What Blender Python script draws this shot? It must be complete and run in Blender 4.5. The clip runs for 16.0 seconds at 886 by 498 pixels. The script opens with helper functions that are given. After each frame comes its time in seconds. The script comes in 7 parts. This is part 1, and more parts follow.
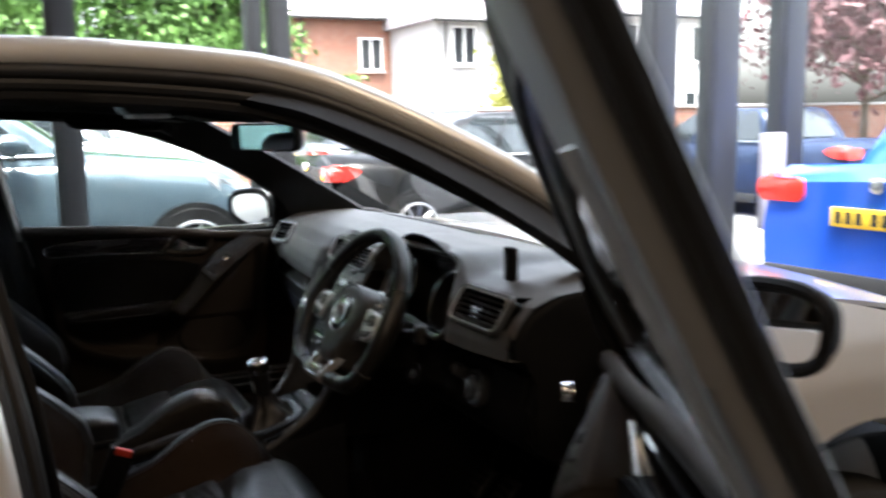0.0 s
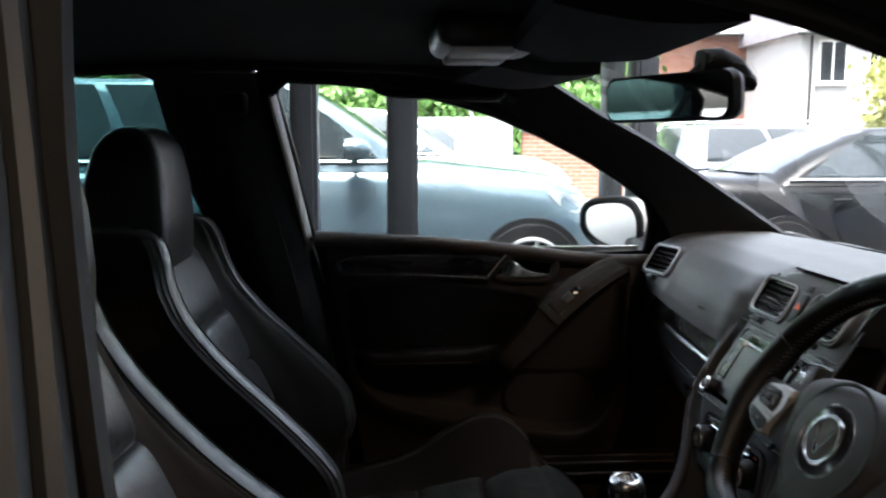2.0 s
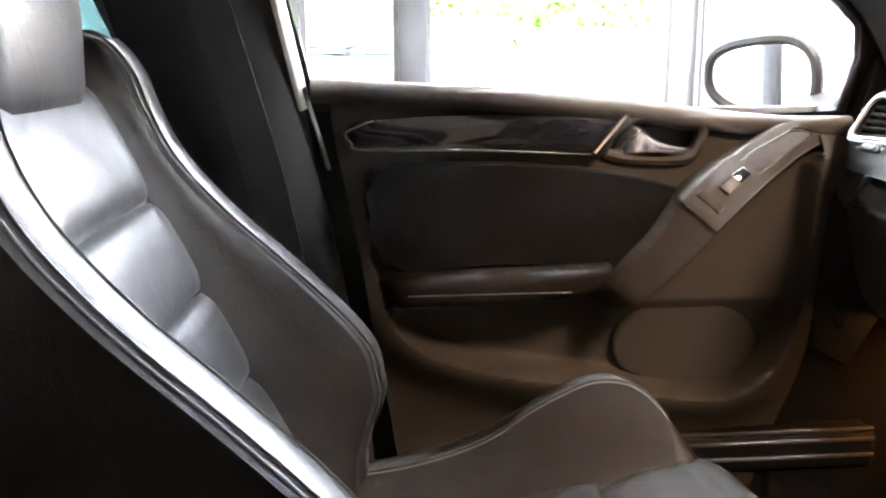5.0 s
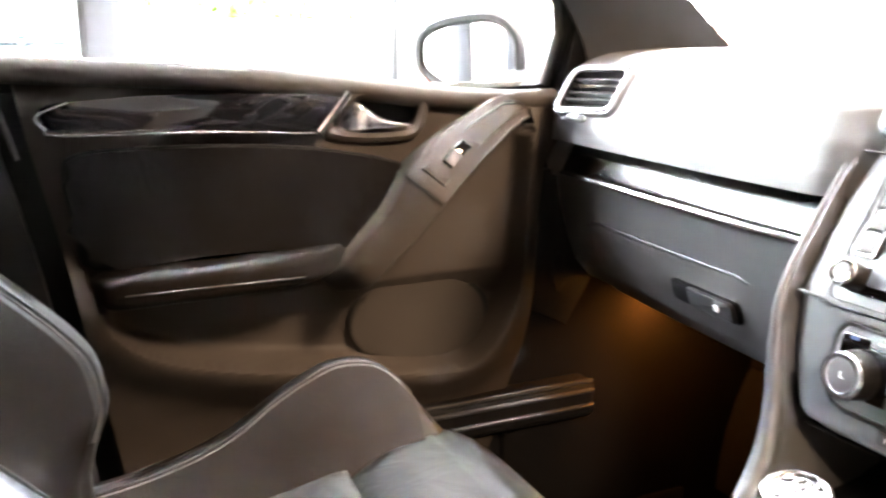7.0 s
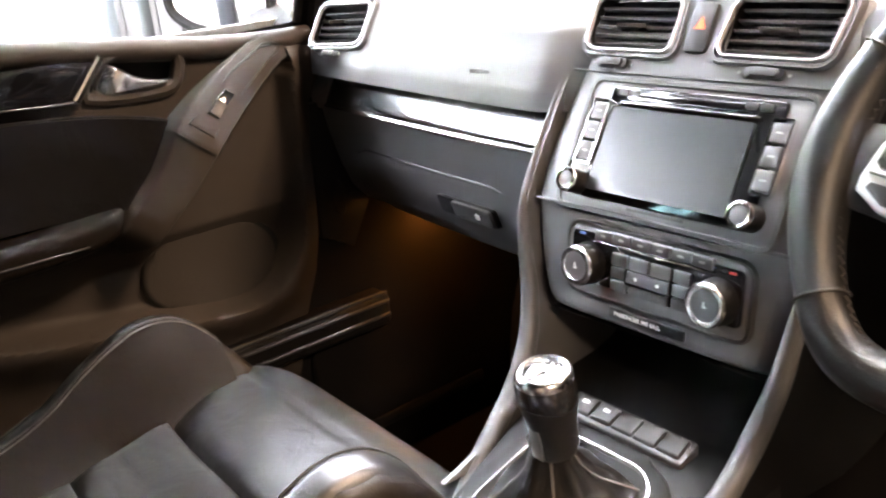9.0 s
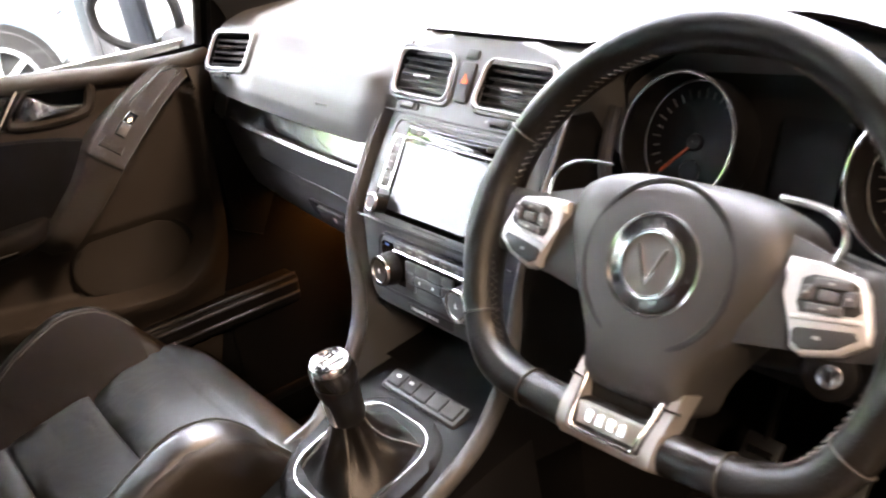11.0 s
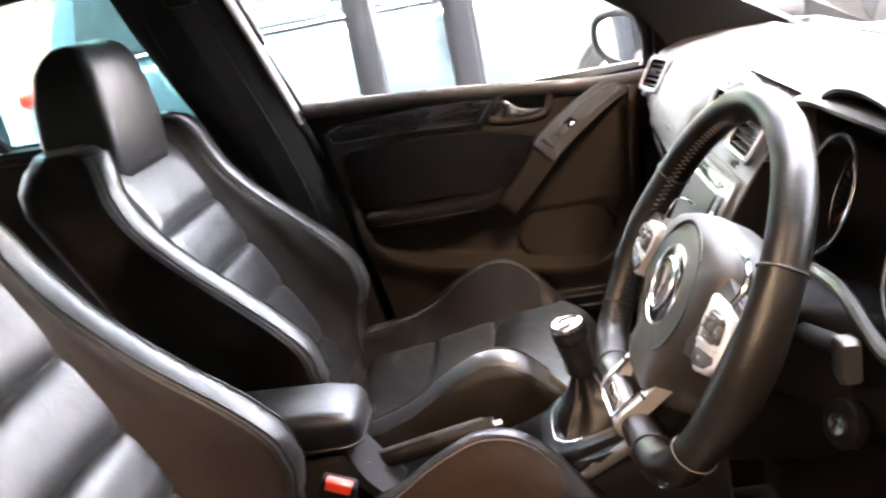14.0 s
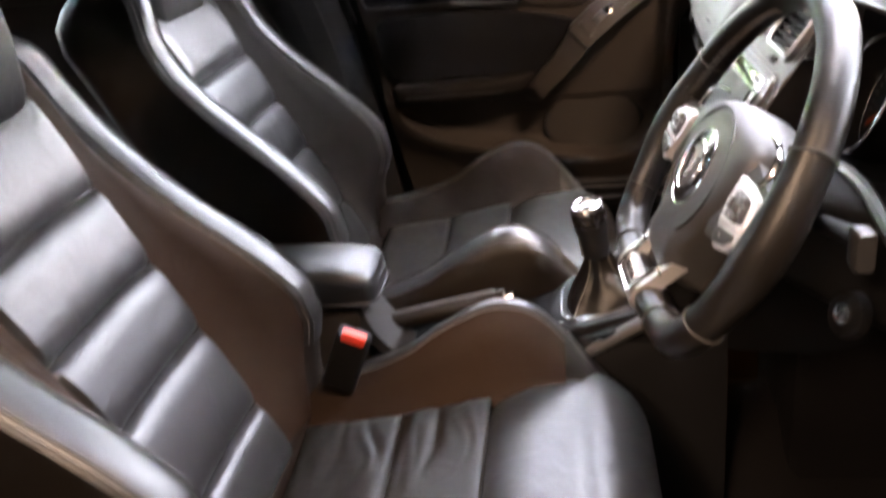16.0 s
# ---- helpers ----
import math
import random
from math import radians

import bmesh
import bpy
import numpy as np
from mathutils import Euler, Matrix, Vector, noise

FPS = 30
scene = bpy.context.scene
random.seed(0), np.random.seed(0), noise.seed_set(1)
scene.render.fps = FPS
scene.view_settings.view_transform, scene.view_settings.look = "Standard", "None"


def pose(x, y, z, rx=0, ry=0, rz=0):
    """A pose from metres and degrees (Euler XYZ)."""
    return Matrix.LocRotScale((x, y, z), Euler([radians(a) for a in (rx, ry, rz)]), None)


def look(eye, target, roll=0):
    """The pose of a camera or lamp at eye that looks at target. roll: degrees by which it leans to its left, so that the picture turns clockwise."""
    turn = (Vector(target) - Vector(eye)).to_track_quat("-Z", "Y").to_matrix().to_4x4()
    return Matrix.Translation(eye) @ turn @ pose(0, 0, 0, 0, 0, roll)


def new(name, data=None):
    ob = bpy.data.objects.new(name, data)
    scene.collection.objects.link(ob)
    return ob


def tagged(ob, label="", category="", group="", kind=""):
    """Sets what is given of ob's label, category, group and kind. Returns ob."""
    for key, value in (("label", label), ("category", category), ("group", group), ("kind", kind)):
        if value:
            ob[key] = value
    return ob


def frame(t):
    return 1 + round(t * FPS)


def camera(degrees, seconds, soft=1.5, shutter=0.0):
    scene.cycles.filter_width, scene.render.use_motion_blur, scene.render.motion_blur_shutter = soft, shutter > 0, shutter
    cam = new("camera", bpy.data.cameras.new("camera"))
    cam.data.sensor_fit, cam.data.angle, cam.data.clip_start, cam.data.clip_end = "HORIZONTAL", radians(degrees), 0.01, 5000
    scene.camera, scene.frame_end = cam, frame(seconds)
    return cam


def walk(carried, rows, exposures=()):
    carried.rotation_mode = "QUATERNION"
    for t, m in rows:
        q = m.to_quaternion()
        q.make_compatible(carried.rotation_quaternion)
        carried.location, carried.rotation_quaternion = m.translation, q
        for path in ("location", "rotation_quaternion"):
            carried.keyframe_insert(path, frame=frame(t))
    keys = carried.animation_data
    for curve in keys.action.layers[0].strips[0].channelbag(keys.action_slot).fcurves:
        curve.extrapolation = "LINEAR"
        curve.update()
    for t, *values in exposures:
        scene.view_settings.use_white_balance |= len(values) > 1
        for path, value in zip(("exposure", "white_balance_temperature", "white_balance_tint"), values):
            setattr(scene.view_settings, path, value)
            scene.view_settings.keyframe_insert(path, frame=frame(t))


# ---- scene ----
cam = camera(53.3, 16.0, 2.2, 0.5)
PATH = [
    (0, (-0.53, -2.014, 1.388), (0.313, -0.225, 1.086), -1.0),
    (0.5, (-0.482, -1.774, 1.333), (0.095, 0.123, 1.072), -0.6),
    (1, (-0.438, -1.512, 1.292), (-0.064, 0.436, 1.041), -0.7),
    (1.5, (-0.438, -1.31, 1.291), (-0.177, 0.657, 1.044), -0.1),
    (2, (-0.404, -1.163, 1.287), (-0.269, 0.818, 1.042), 0.1),
    (2.5, (-0.399, -1.056, 1.288), (-0.303, 0.918, 0.983), 0.2),
    (3, (-0.414, -0.953, 1.263), (-0.261, 1.004, 0.878), 0.2),
    (3.5, (-0.416, -0.817, 1.238), (-0.241, 1.115, 0.753), -1.1),
    (3.7, (-0.414, -0.753, 1.228), (-0.246, 1.18, 0.742), -1.1),
    (5.8, (-0.502, -0.39, 1.096), (-0.313, 1.558, 0.685), 0.8),
    (6, (-0.5, -0.39, 1.105), (-0.216, 1.542, 0.675), 0.6),
    (6.5, (-0.49, -0.41, 1.109), (0.06, 1.46, 0.664), 0.3),
    (7, (-0.486, -0.404, 1.106), (0.294, 1.381, 0.652), -0.3),
    (7.5, (-0.481, -0.403, 1.115), (0.456, 1.293, 0.618), -1.7),
    (8, (-0.482, -0.418, 1.126), (0.547, 1.202, 0.564), -3.5),
    (8.5, (-0.491, -0.442, 1.142), (0.595, 1.115, 0.513), -5.0),
    (9, (-0.497, -0.474, 1.16), (0.627, 1.032, 0.475), -5.7),
    (9.5, (-0.488, -0.515, 1.196), (0.643, 0.956, 0.451), -6.5),
    (10, (-0.481, -0.572, 1.221), (0.661, 0.884, 0.463), -6.4),
    (10.2, (-0.476, -0.598, 1.231), (0.666, 0.856, 0.469), -6.5),
    (12.3, (-0.259, -0.98, 1.337), (0.373, 0.715, 0.483), -8.6),
    (12.5, (-0.225, -0.999, 1.333), (0.293, 0.751, 0.515), -7.8),
    (13, (-0.176, -1.051, 1.313), (0.09, 0.797, 0.595), -6.2),
    (13.5, (-0.122, -1.099, 1.306), (-0.128, 0.789, 0.648), -8.6),
    (14, (-0.08, -1.139, 1.308), (-0.321, 0.756, 0.715), -11.3),
    (14.5, (-0.068, -1.174, 1.313), (-0.446, 0.713, 0.77), -12.3),
    (15, (-0.067, -1.182, 1.299), (-0.475, 0.657, 0.627), -10.8),
    (15.5, (-0.069, -1.198, 1.286), (-0.466, 0.505, 0.314), -8.9),
    (16, (-0.101, -1.175, 1.294), (-0.387, 0.627, 0.475), -6.6),
]
walk(cam, [(t, look(eye, target, roll)) for t, eye, target, roll in PATH],
     [(0.0, 3.5, 6300, 10), (0.6, 3.6, 6300, 10), (1.2, 3.45, 6250, 10), (2.6, 3.5, 6200, 10), (3.2, 4.1, 6500, 12), (3.7, 5.0, 6600, 14), (5.8, 7.7, 6900, 16), (7.0, 7.75, 6900, 16), (8.0, 7.05, 6900, 17), (9.0, 6.8, 6900, 18), (10.2, 6.55, 6900, 18), (12.3, 6.42, 6900, 20), (14.0, 6.38, 6900, 20), (16.0, 6.2, 6900, 22)])
SKY, SUN, FOOT, LAMP = 0.14, 2.5, 0.0038, 0.09


# ---- world and light ----
world = bpy.data.worlds.new("sky")
scene.world = world
world.use_nodes = True
wn = world.node_tree
sky = wn.nodes.new("ShaderNodeTexSky")
sky.sky_type, sky.sun_disc = "NISHITA", False
sky.sun_elevation, sky.sun_rotation = radians(72), radians(194)
sky.air_density, sky.dust_density, sky.ozone_density = 1.2, 6.0, 1.0
wn.nodes["Background"].inputs[1].default_value = SKY
pale = wn.nodes.new("ShaderNodeHueSaturation")
pale.inputs["Saturation"].default_value = 0.4
wn.links.new(sky.outputs[0], pale.inputs["Color"])
wn.links.new(pale.outputs[0], wn.nodes["Background"].inputs[0])
sun_data = bpy.data.lights.new("sun", "SUN")
sun_data.energy, sun_data.angle, sun_data.color = SUN, radians(20), (1.0, 0.96, 0.9)
sun = new("sun", sun_data)
sun.matrix_basis = look((-1.5, -6, 20), (0, 0, 0.5))


# ---- materials ----
def mat(name, color, rough=0.5, metal=0.0, vary=0.15, scale=8.0, grain=0.0, grain_scale=600.0, coat=0.0, spec=0.5, rvary=0.1):
    """A surface with broad tone variation, fine grain in relief and uneven gloss."""
    m = bpy.data.materials.new(name)
    m.use_nodes = True
    n, l = m.node_tree.nodes, m.node_tree.links
    b = n["Principled BSDF"]
    tc = n.new("ShaderNodeTexCoord")
    big, fine = n.new("ShaderNodeTexNoise"), n.new("ShaderNodeTexNoise")
    big.inputs["Scale"].default_value, big.inputs["Detail"].default_value = scale, 5
    fine.inputs["Scale"].default_value, fine.inputs["Detail"].default_value = grain_scale, 2
    l.new(tc.outputs["Object"], big.inputs["Vector"])
    l.new(tc.outputs["Object"], fine.inputs["Vector"])
    mix = n.new("ShaderNodeMix")
    mix.data_type = "RGBA"
    mix.inputs[6].default_value = (*[c * (1 - vary) for c in color], 1)
    mix.inputs[7].default_value = (*[min(1, c * (1 + vary)) for c in color], 1)
    l.new(big.outputs["Fac"], mix.inputs[0])
    l.new(mix.outputs[2], b.inputs["Base Color"])
    mr = n.new("ShaderNodeMapRange")
    mr.inputs[3].default_value, mr.inputs[4].default_value = max(0.02, rough * (1 - rvary)), min(1, rough * (1 + rvary))
    l.new(big.outputs["Fac"], mr.inputs[0])
    l.new(mr.outputs[0], b.inputs["Roughness"])
    b.inputs["Metallic"].default_value = metal
    b.inputs["Specular IOR Level"].default_value = spec
    b.inputs["Coat Weight"].default_value = coat
    b.inputs["Coat Roughness"].default_value = 0.06
    if grain:
        bump = n.new("ShaderNodeBump")
        bump.inputs["Strength"].default_value, bump.inputs["Distance"].default_value = grain, 0.0006
        l.new(fine.outputs["Fac"], bump.inputs["Height"])
        l.new(bump.outputs[0], b.inputs["Normal"])
    return m


def leather_mat(name, color, rough, spec=0.5, crease_depth=0.35):
    """Grained hide: small cells, long soft creases."""
    m = mat(name, color, rough, vary=0.12, scale=14, rvary=0.18, spec=spec)
    n, l = m.node_tree.nodes, m.node_tree.links
    tc = n.new("ShaderNodeTexCoord")
    vor, crease = n.new("ShaderNodeTexVoronoi"), n.new("ShaderNodeTexNoise")
    vor.inputs["Scale"].default_value = 520
    crease.inputs["Scale"].default_value, crease.inputs["Detail"].default_value = 22, 4
    crease.inputs["Distortion"].default_value = 1.2
    for t in (vor, crease):
        l.new(tc.outputs["Object"], t.inputs["Vector"])
    b1, b2 = n.new("ShaderNodeBump"), n.new("ShaderNodeBump")
    b1.inputs["Strength"].default_value, b1.inputs["Distance"].default_value = 0.22, 0.0006
    b2.inputs["Strength"].default_value, b2.inputs["Distance"].default_value = crease_depth, 0.004
    l.new(vor.outputs["Distance"], b1.inputs["Height"])
    l.new(crease.outputs["Fac"], b2.inputs["Height"])
    l.new(b1.outputs[0], b2.inputs["Normal"])
    l.new(b2.outputs[0], n["Principled BSDF"].inputs["Normal"])
    return m


def glass_mat(name, tint, gloss=0.06):
    """A thin pane: clear or tinted, with a mirror-like skin."""
    m = bpy.data.materials.new(name)
    m.use_nodes = True
    n, l = m.node_tree.nodes, m.node_tree.links
    n.remove(n["Principled BSDF"])
    tr, gl, mx, lw, pw, ml = (n.new(k) for k in ("ShaderNodeBsdfTransparent", "ShaderNodeBsdfGlossy", "ShaderNodeMixShader", "ShaderNodeLayerWeight", "ShaderNodeMath", "ShaderNodeMath"))
    tr.inputs[0].default_value = (*tint, 1)
    gl.inputs["Roughness"].default_value = 0.02
    lw.inputs[0].default_value = 0.5
    pw.operation, pw.inputs[1].default_value = "POWER", 4.5
    ml.operation, ml.inputs[1].default_value, ml.inputs[2].default_value = "MULTIPLY_ADD", 0.75, gloss
    l.new(lw.outputs["Facing"], pw.inputs[0])
    l.new(pw.outputs[0], ml.inputs[0])
    l.new(ml.outputs[0], mx.inputs[0])
    l.new(tr.outputs[0], mx.inputs[1])
    l.new(gl.outputs[0], mx.inputs[2])
    l.new(mx.outputs[0], n["Material Output"].inputs[0])
    return m


def film_mat(name, color, cover):
    """A frosted film that lets most light through."""
    m = bpy.data.materials.new(name)
    m.use_nodes = True
    n, l = m.node_tree.nodes, m.node_tree.links
    b = n["Principled BSDF"]
    b.inputs["Base Color"].default_value = (*color, 1)
    b.inputs["Roughness"].default_value = 0.7
    b.inputs["Alpha"].default_value = cover
    return m


def glow_mat(name, color, strength):
    m = bpy.data.materials.new(name)
    m.use_nodes = True
    b = m.node_tree.nodes["Principled BSDF"]
    b.inputs["Base Color"].default_value = (*color, 1)
    b.inputs["Emission Color"].default_value = (*color, 1)
    b.inputs["Emission Strength"].default_value = strength
    return m


def brick_mat(name, c1, c2, mortar, scale=1.0):
    m = bpy.data.materials.new(name)
    m.use_nodes = True
    n, l = m.node_tree.nodes, m.node_tree.links
    b = n["Principled BSDF"]
    tc, mp, br, no = (n.new(k) for k in ("ShaderNodeTexCoord", "ShaderNodeMapping", "ShaderNodeTexBrick", "ShaderNodeTexNoise"))
    mp.inputs["Rotation"].default_value = (radians(90), 0, 0)
    br.inputs["Scale"].default_value = scale
    br.inputs["Color1"].default_value, br.inputs["Color2"].default_value, br.inputs["Mortar"].default_value = (*c1, 1), (*c2, 1), (*mortar, 1)
    br.inputs["Brick Width"].default_value, br.inputs["Row Height"].default_value, br.inputs["Mortar Size"].default_value = 0.225, 0.075, 0.008
    l.new(tc.outputs["Object"], mp.inputs[0])
    l.new(mp.outputs[0], br.inputs["Vector"])
    no.inputs["Scale"].default_value = 2.5
    mix = n.new("ShaderNodeMix")
    mix.data_type, mix.blend_type = "RGBA", "MULTIPLY"
    mix.inputs[0].default_value = 0.5
    l.new(br.outputs["Color"], mix.inputs[6])
    l.new(no.outputs["Fac"], mix.inputs[7])
    l.new(mix.outputs[2], b.inputs["Base Color"])
    b.inputs["Roughness"].default_value = 0.9
    return m


LEATHER = leather_mat("black_leather", (0.010, 0.010, 0.0105), 0.38, 0.75)
FIELD = leather_mat("door_field_leather", (0.0060, 0.0057, 0.0058), 0.7, 0.05)
# the seat hide again, warmer and less glossy to put shade on the cushions
CUSHION_SHADED = leather_mat("shaded_cushion_leather", (0.0105, 0.0096, 0.0088), 0.50, 0.29)
LEATHER_SIDE = leather_mat("black_leather_side", (0.012, 0.0095, 0.0075), 0.46, 0.25)
# passenger bolster walls: the same hide with their shade put into colour and gloss
LEATHER_SHADED = leather_mat("bolster_shaded_leather", (0.0125, 0.0098, 0.0082), 0.62, 0.06)
# driver bolster walls: the same hide, browned to carry the warm light
LEATHER_WARM_LIT = leather_mat("bolster_warm_lit_leather", (0.024, 0.0148, 0.0102), 0.62, 0.06)
SATIN = mat("satin_silver", (0.56, 0.56, 0.57), 0.42, metal=0.45, vary=0.05, scale=40)
RIM_LEATHER = leather_mat("wheel_leather", (0.008, 0.0072, 0.0066), 0.36, 0.36, 0.08)
STITCH = mat("stitch_thread", (0.10, 0.095, 0.09), 0.8)
DARK_SEAM = mat("dark_seam", (0.03, 0.028, 0.026), 0.6)
SOFT = mat("soft_dash_plastic", (0.068, 0.068, 0.068), 0.48, vary=0.1, scale=20, grain=0.35, grain_scale=900)
SOFT_DOOR = mat("soft_door_plastic", (0.035, 0.0298, 0.0260), 0.6, spec=0.1, vary=0.1, scale=16, grain=0.35, grain_scale=900)
HARD = mat("hard_black_plastic", (0.0075, 0.0075, 0.008), 0.52, spec=0.13, grain=0.3, grain_scale=1200)
STACK = mat("console_plastic", (0.075, 0.077, 0.080), 0.42, vary=0.08, grain=0.2, grain_scale=1400)
COVER = mat("airbag_cover_plastic", (0.031, 0.030, 0.029), 0.46, vary=0.08, scale=20, grain=0.35, grain_scale=900)
ARM = leather_mat("door_arm_leather", (0.008, 0.0066, 0.0056), 0.62, 0.08)
STACK_DARK = mat("console_dark_plastic", (0.028, 0.028, 0.029), 0.4, grain=0.2, grain_scale=1400)
BUTTON = mat("button_plastic", (0.03, 0.03, 0.031), 0.42, spec=0.3, grain=0.1)
PIANO = mat("piano_black", (0.004, 0.004, 0.004), 0.07, coat=0.6, rvary=0.3)
DASH_GLOSS = mat("dark_satin_gloss", (0.015, 0.015, 0.015), 0.20, coat=0.5, rvary=0.3)
CHROME = mat("satin_chrome", (0.72, 0.72, 0.72), 0.18, metal=1.0, vary=0.05, rvary=0.3)
SPOKE_SILVER = mat("satin_spoke_silver", (0.36, 0.35, 0.34), 0.40, metal=0.7, vary=0.05, scale=40)
ALU = mat("brushed_aluminium", (0.6, 0.6, 0.61), 0.3, metal=1.0, vary=0.06, scale=60)
HEADLINER = mat("headliner_cloth", (0.013, 0.013, 0.014), 0.95, grain=0.6, grain_scale=500, spec=0.2)
PILLAR = mat("pillar_trim", (0.016, 0.016, 0.017), 0.7, grain=0.5, grain_scale=700, spec=0.3)
CARPET = mat("carpet", (0.005, 0.0045, 0.0045), 1.0, vary=0.3, grain=1.0, grain_scale=350, spec=0.1)
SEAL = mat("rubber_seal", (0.012, 0.012, 0.012), 0.45, grain=0.2)
BELT = mat("belt_webbing", (0.012, 0.012, 0.012), 0.7, grain=0.8, grain_scale=500)
POCKET = mat("pocket_felt", (0.030, 0.026, 0.0225), 0.85, grain=0.8, grain_scale=420, spec=0.2)
SILVER = mat("champagne_silver_paint", (0.62, 0.60, 0.57), 0.34, metal=0.25, vary=0.03, scale=3, grain=0.05, grain_scale=3000, coat=0.8)
FRAME_TRIM = mat("frame_trim", (0.26, 0.255, 0.25), 0.5, spec=0.35, vary=0.08, scale=6, grain=0.15, grain_scale=900)
TYRE = mat("tyre_rubber", (0.016, 0.016, 0.016), 0.8, grain=0.5)
RED_BUTTON = mat("red_release_button", (0.75, 0.05, 0.02), 0.4)
LCD = mat("screen_glass", (0.014, 0.016, 0.017), 0.32, coat=0.1)
DIAL = mat("dial_face", (0.004, 0.004, 0.005), 0.45, spec=0.12)
WHITE_PRINT = mat("white_print", (0.7, 0.7, 0.7), 0.5)
DIM_PRINT = mat("dim_print", (0.28, 0.28, 0.28), 0.5)
DIAL_PRINT = mat("dial_print", (0.05, 0.05, 0.05), 0.5)
NEEDLE = mat("dull_orange_needle", (0.35, 0.06, 0.015), 0.5)
ORANGE = mat("orange_needle", (0.8, 0.12, 0.02), 0.5)
RED_PRINT = mat("red_print", (0.6, 0.04, 0.03), 0.5)
BLUE_PRINT = mat("blue_print", (0.1, 0.2, 0.5), 0.5)
MIRROR = mat("mirror_silvering", (0.9, 0.9, 0.9), 0.02, metal=1.0, vary=0.0)
GLASS = glass_mat("clear_glass", (0.97, 0.985, 0.98), 0.012)
TINTED = glass_mat("tinted_glass", (0.40, 0.55, 0.55), 0.03)
PANE = glass_mat("shopfront_glass", (0.95, 0.97, 0.97), 0.012)
GREY_STEEL = mat("anthracite_steel", (0.026, 0.029, 0.034), 0.45, vary=0.15, scale=4, grain=0.2)


# ---- mesh helpers ----
ORIGIN = {}


def thing(name, place, label, category, group="", world_built=True, kind=""):
    ob = new(name)
    ob.empty_display_size = 0.1
    ob.location = place
    ORIGIN[ob.name] = Vector(place) if world_built else Vector((0, 0, 0))
    return tagged(ob, label, category, group, kind)


def part(name, bm, material, parent, label="", sharp=38, kind=""):
    """Links a bmesh as one mesh object under a thing or a part."""
    me = bpy.data.meshes.new(name)
    bmesh.ops.recalc_face_normals(bm, faces=bm.faces)
    bm.to_mesh(me)
    bm.free()
    me.materials.append(material)
    me.polygons.foreach_set("use_smooth", [True] * len(me.polygons))
    me.set_sharp_from_angle(angle=radians(sharp))
    ob = new(name, me)
    if parent is not None:
        ob.parent = parent
        ob.matrix_parent_inverse = Matrix.Translation(-ORIGIN.get(parent.name, Vector((0, 0, 0))))
    return tagged(ob, label, kind=kind)


def solo(name, bm, material, label, category="", group="", kind="", sharp=38):
    return tagged(part(name, bm, material, None, sharp=sharp), label, category, group, kind)


def box(x0, x1, y0, y1, z0, z1, bevel=0.0, segs=2, m=None):
    bm = bmesh.new()
    bmesh.ops.create_cube(bm, size=1)
    bm.transform(Matrix.Translation(((x0 + x1) / 2, (y0 + y1) / 2, (z0 + z1) / 2)) @ Matrix.Diagonal((abs(x1 - x0), abs(y1 - y0), abs(z1 - z0), 1)))
    if bevel:
        bmesh.ops.bevel(bm, geom=bm.edges[:], offset=bevel, segments=segs, profile=0.5, affect="EDGES")
    if m is not None:
        bm.transform(m)
    return bm


def join(*bms):
    out = bms[0]
    for b in bms[1:]:
        me = bpy.data.meshes.new("tmp")
        b.to_mesh(me)
        b.free()
        out.from_mesh(me)
        bpy.data.meshes.remove(me)
    return out


def smooth_path(pts, n=6, closed=False):
    """Catmull-Rom through the points."""
    P = [Vector(p) for p in pts]
    out, N = [], len(P)
    for i in range(N if closed else N - 1):
        a, b, c, d = (P[(i - 1) % N], P[i], P[(i + 1) % N], P[(i + 2) % N]) if closed else (P[max(i - 1, 0)], P[i], P[i + 1], P[min(i + 2, N - 1)])
        for k in range(n):
            t = k / n
            out.append(0.5 * ((2 * b) + (c - a) * t + (2 * a - 5 * b + 4 * c - d) * t * t + (3 * b - a - 3 * c + d) * t ** 3))
    if not closed:
        out.append(P[-1])
    return out


def loft(rings, cap=True, closed_path=False):
    """A skin over rings of equal count."""
    bm = bmesh.new()
    V = [[bm.verts.new(p) for p in r] for r in rings]
    n = len(V[0])
    for i in range(len(V) if closed_path else len(V) - 1):
        a, b = V[i], V[(i + 1) % len(V)]
        for k in range(n):
            bm.faces.new((a[k], a[(k + 1) % n], b[(k + 1) % n], b[k]))
    if cap and not closed_path:
        bm.faces.new(V[0])
        bm.faces.new(V[-1])
    return bm


def tube(pts, r, n=10, closed=False, flat=1.0, up=None, radii=None):
    """A round or flattened bar along points. flat scales the section along its second axis."""
    P = [Vector(p) for p in pts]
    rings, last = [], None
    for i, p in enumerate(P):
        if closed:
            d = P[(i + 1) % len(P)] - P[i - 1]
        else:
            d = P[min(i + 1, len(P) - 1)] - P[max(i - 1, 0)]
        d.normalize()
        if up is not None:
            s = d.cross(Vector(up)).normalized()
        elif last is None:
            s = d.orthogonal().normalized()
        else:
            s = (last - d * last.dot(d)).normalized()
        last = s
        w = d.cross(s)
        rr = radii[i] if radii else r
        rings.append([p + rr * (math.cos(a) * s + flat * math.sin(a) * w) for a in (2 * math.pi * k / n for k in range(n))])
    return loft(rings, closed_path=closed)


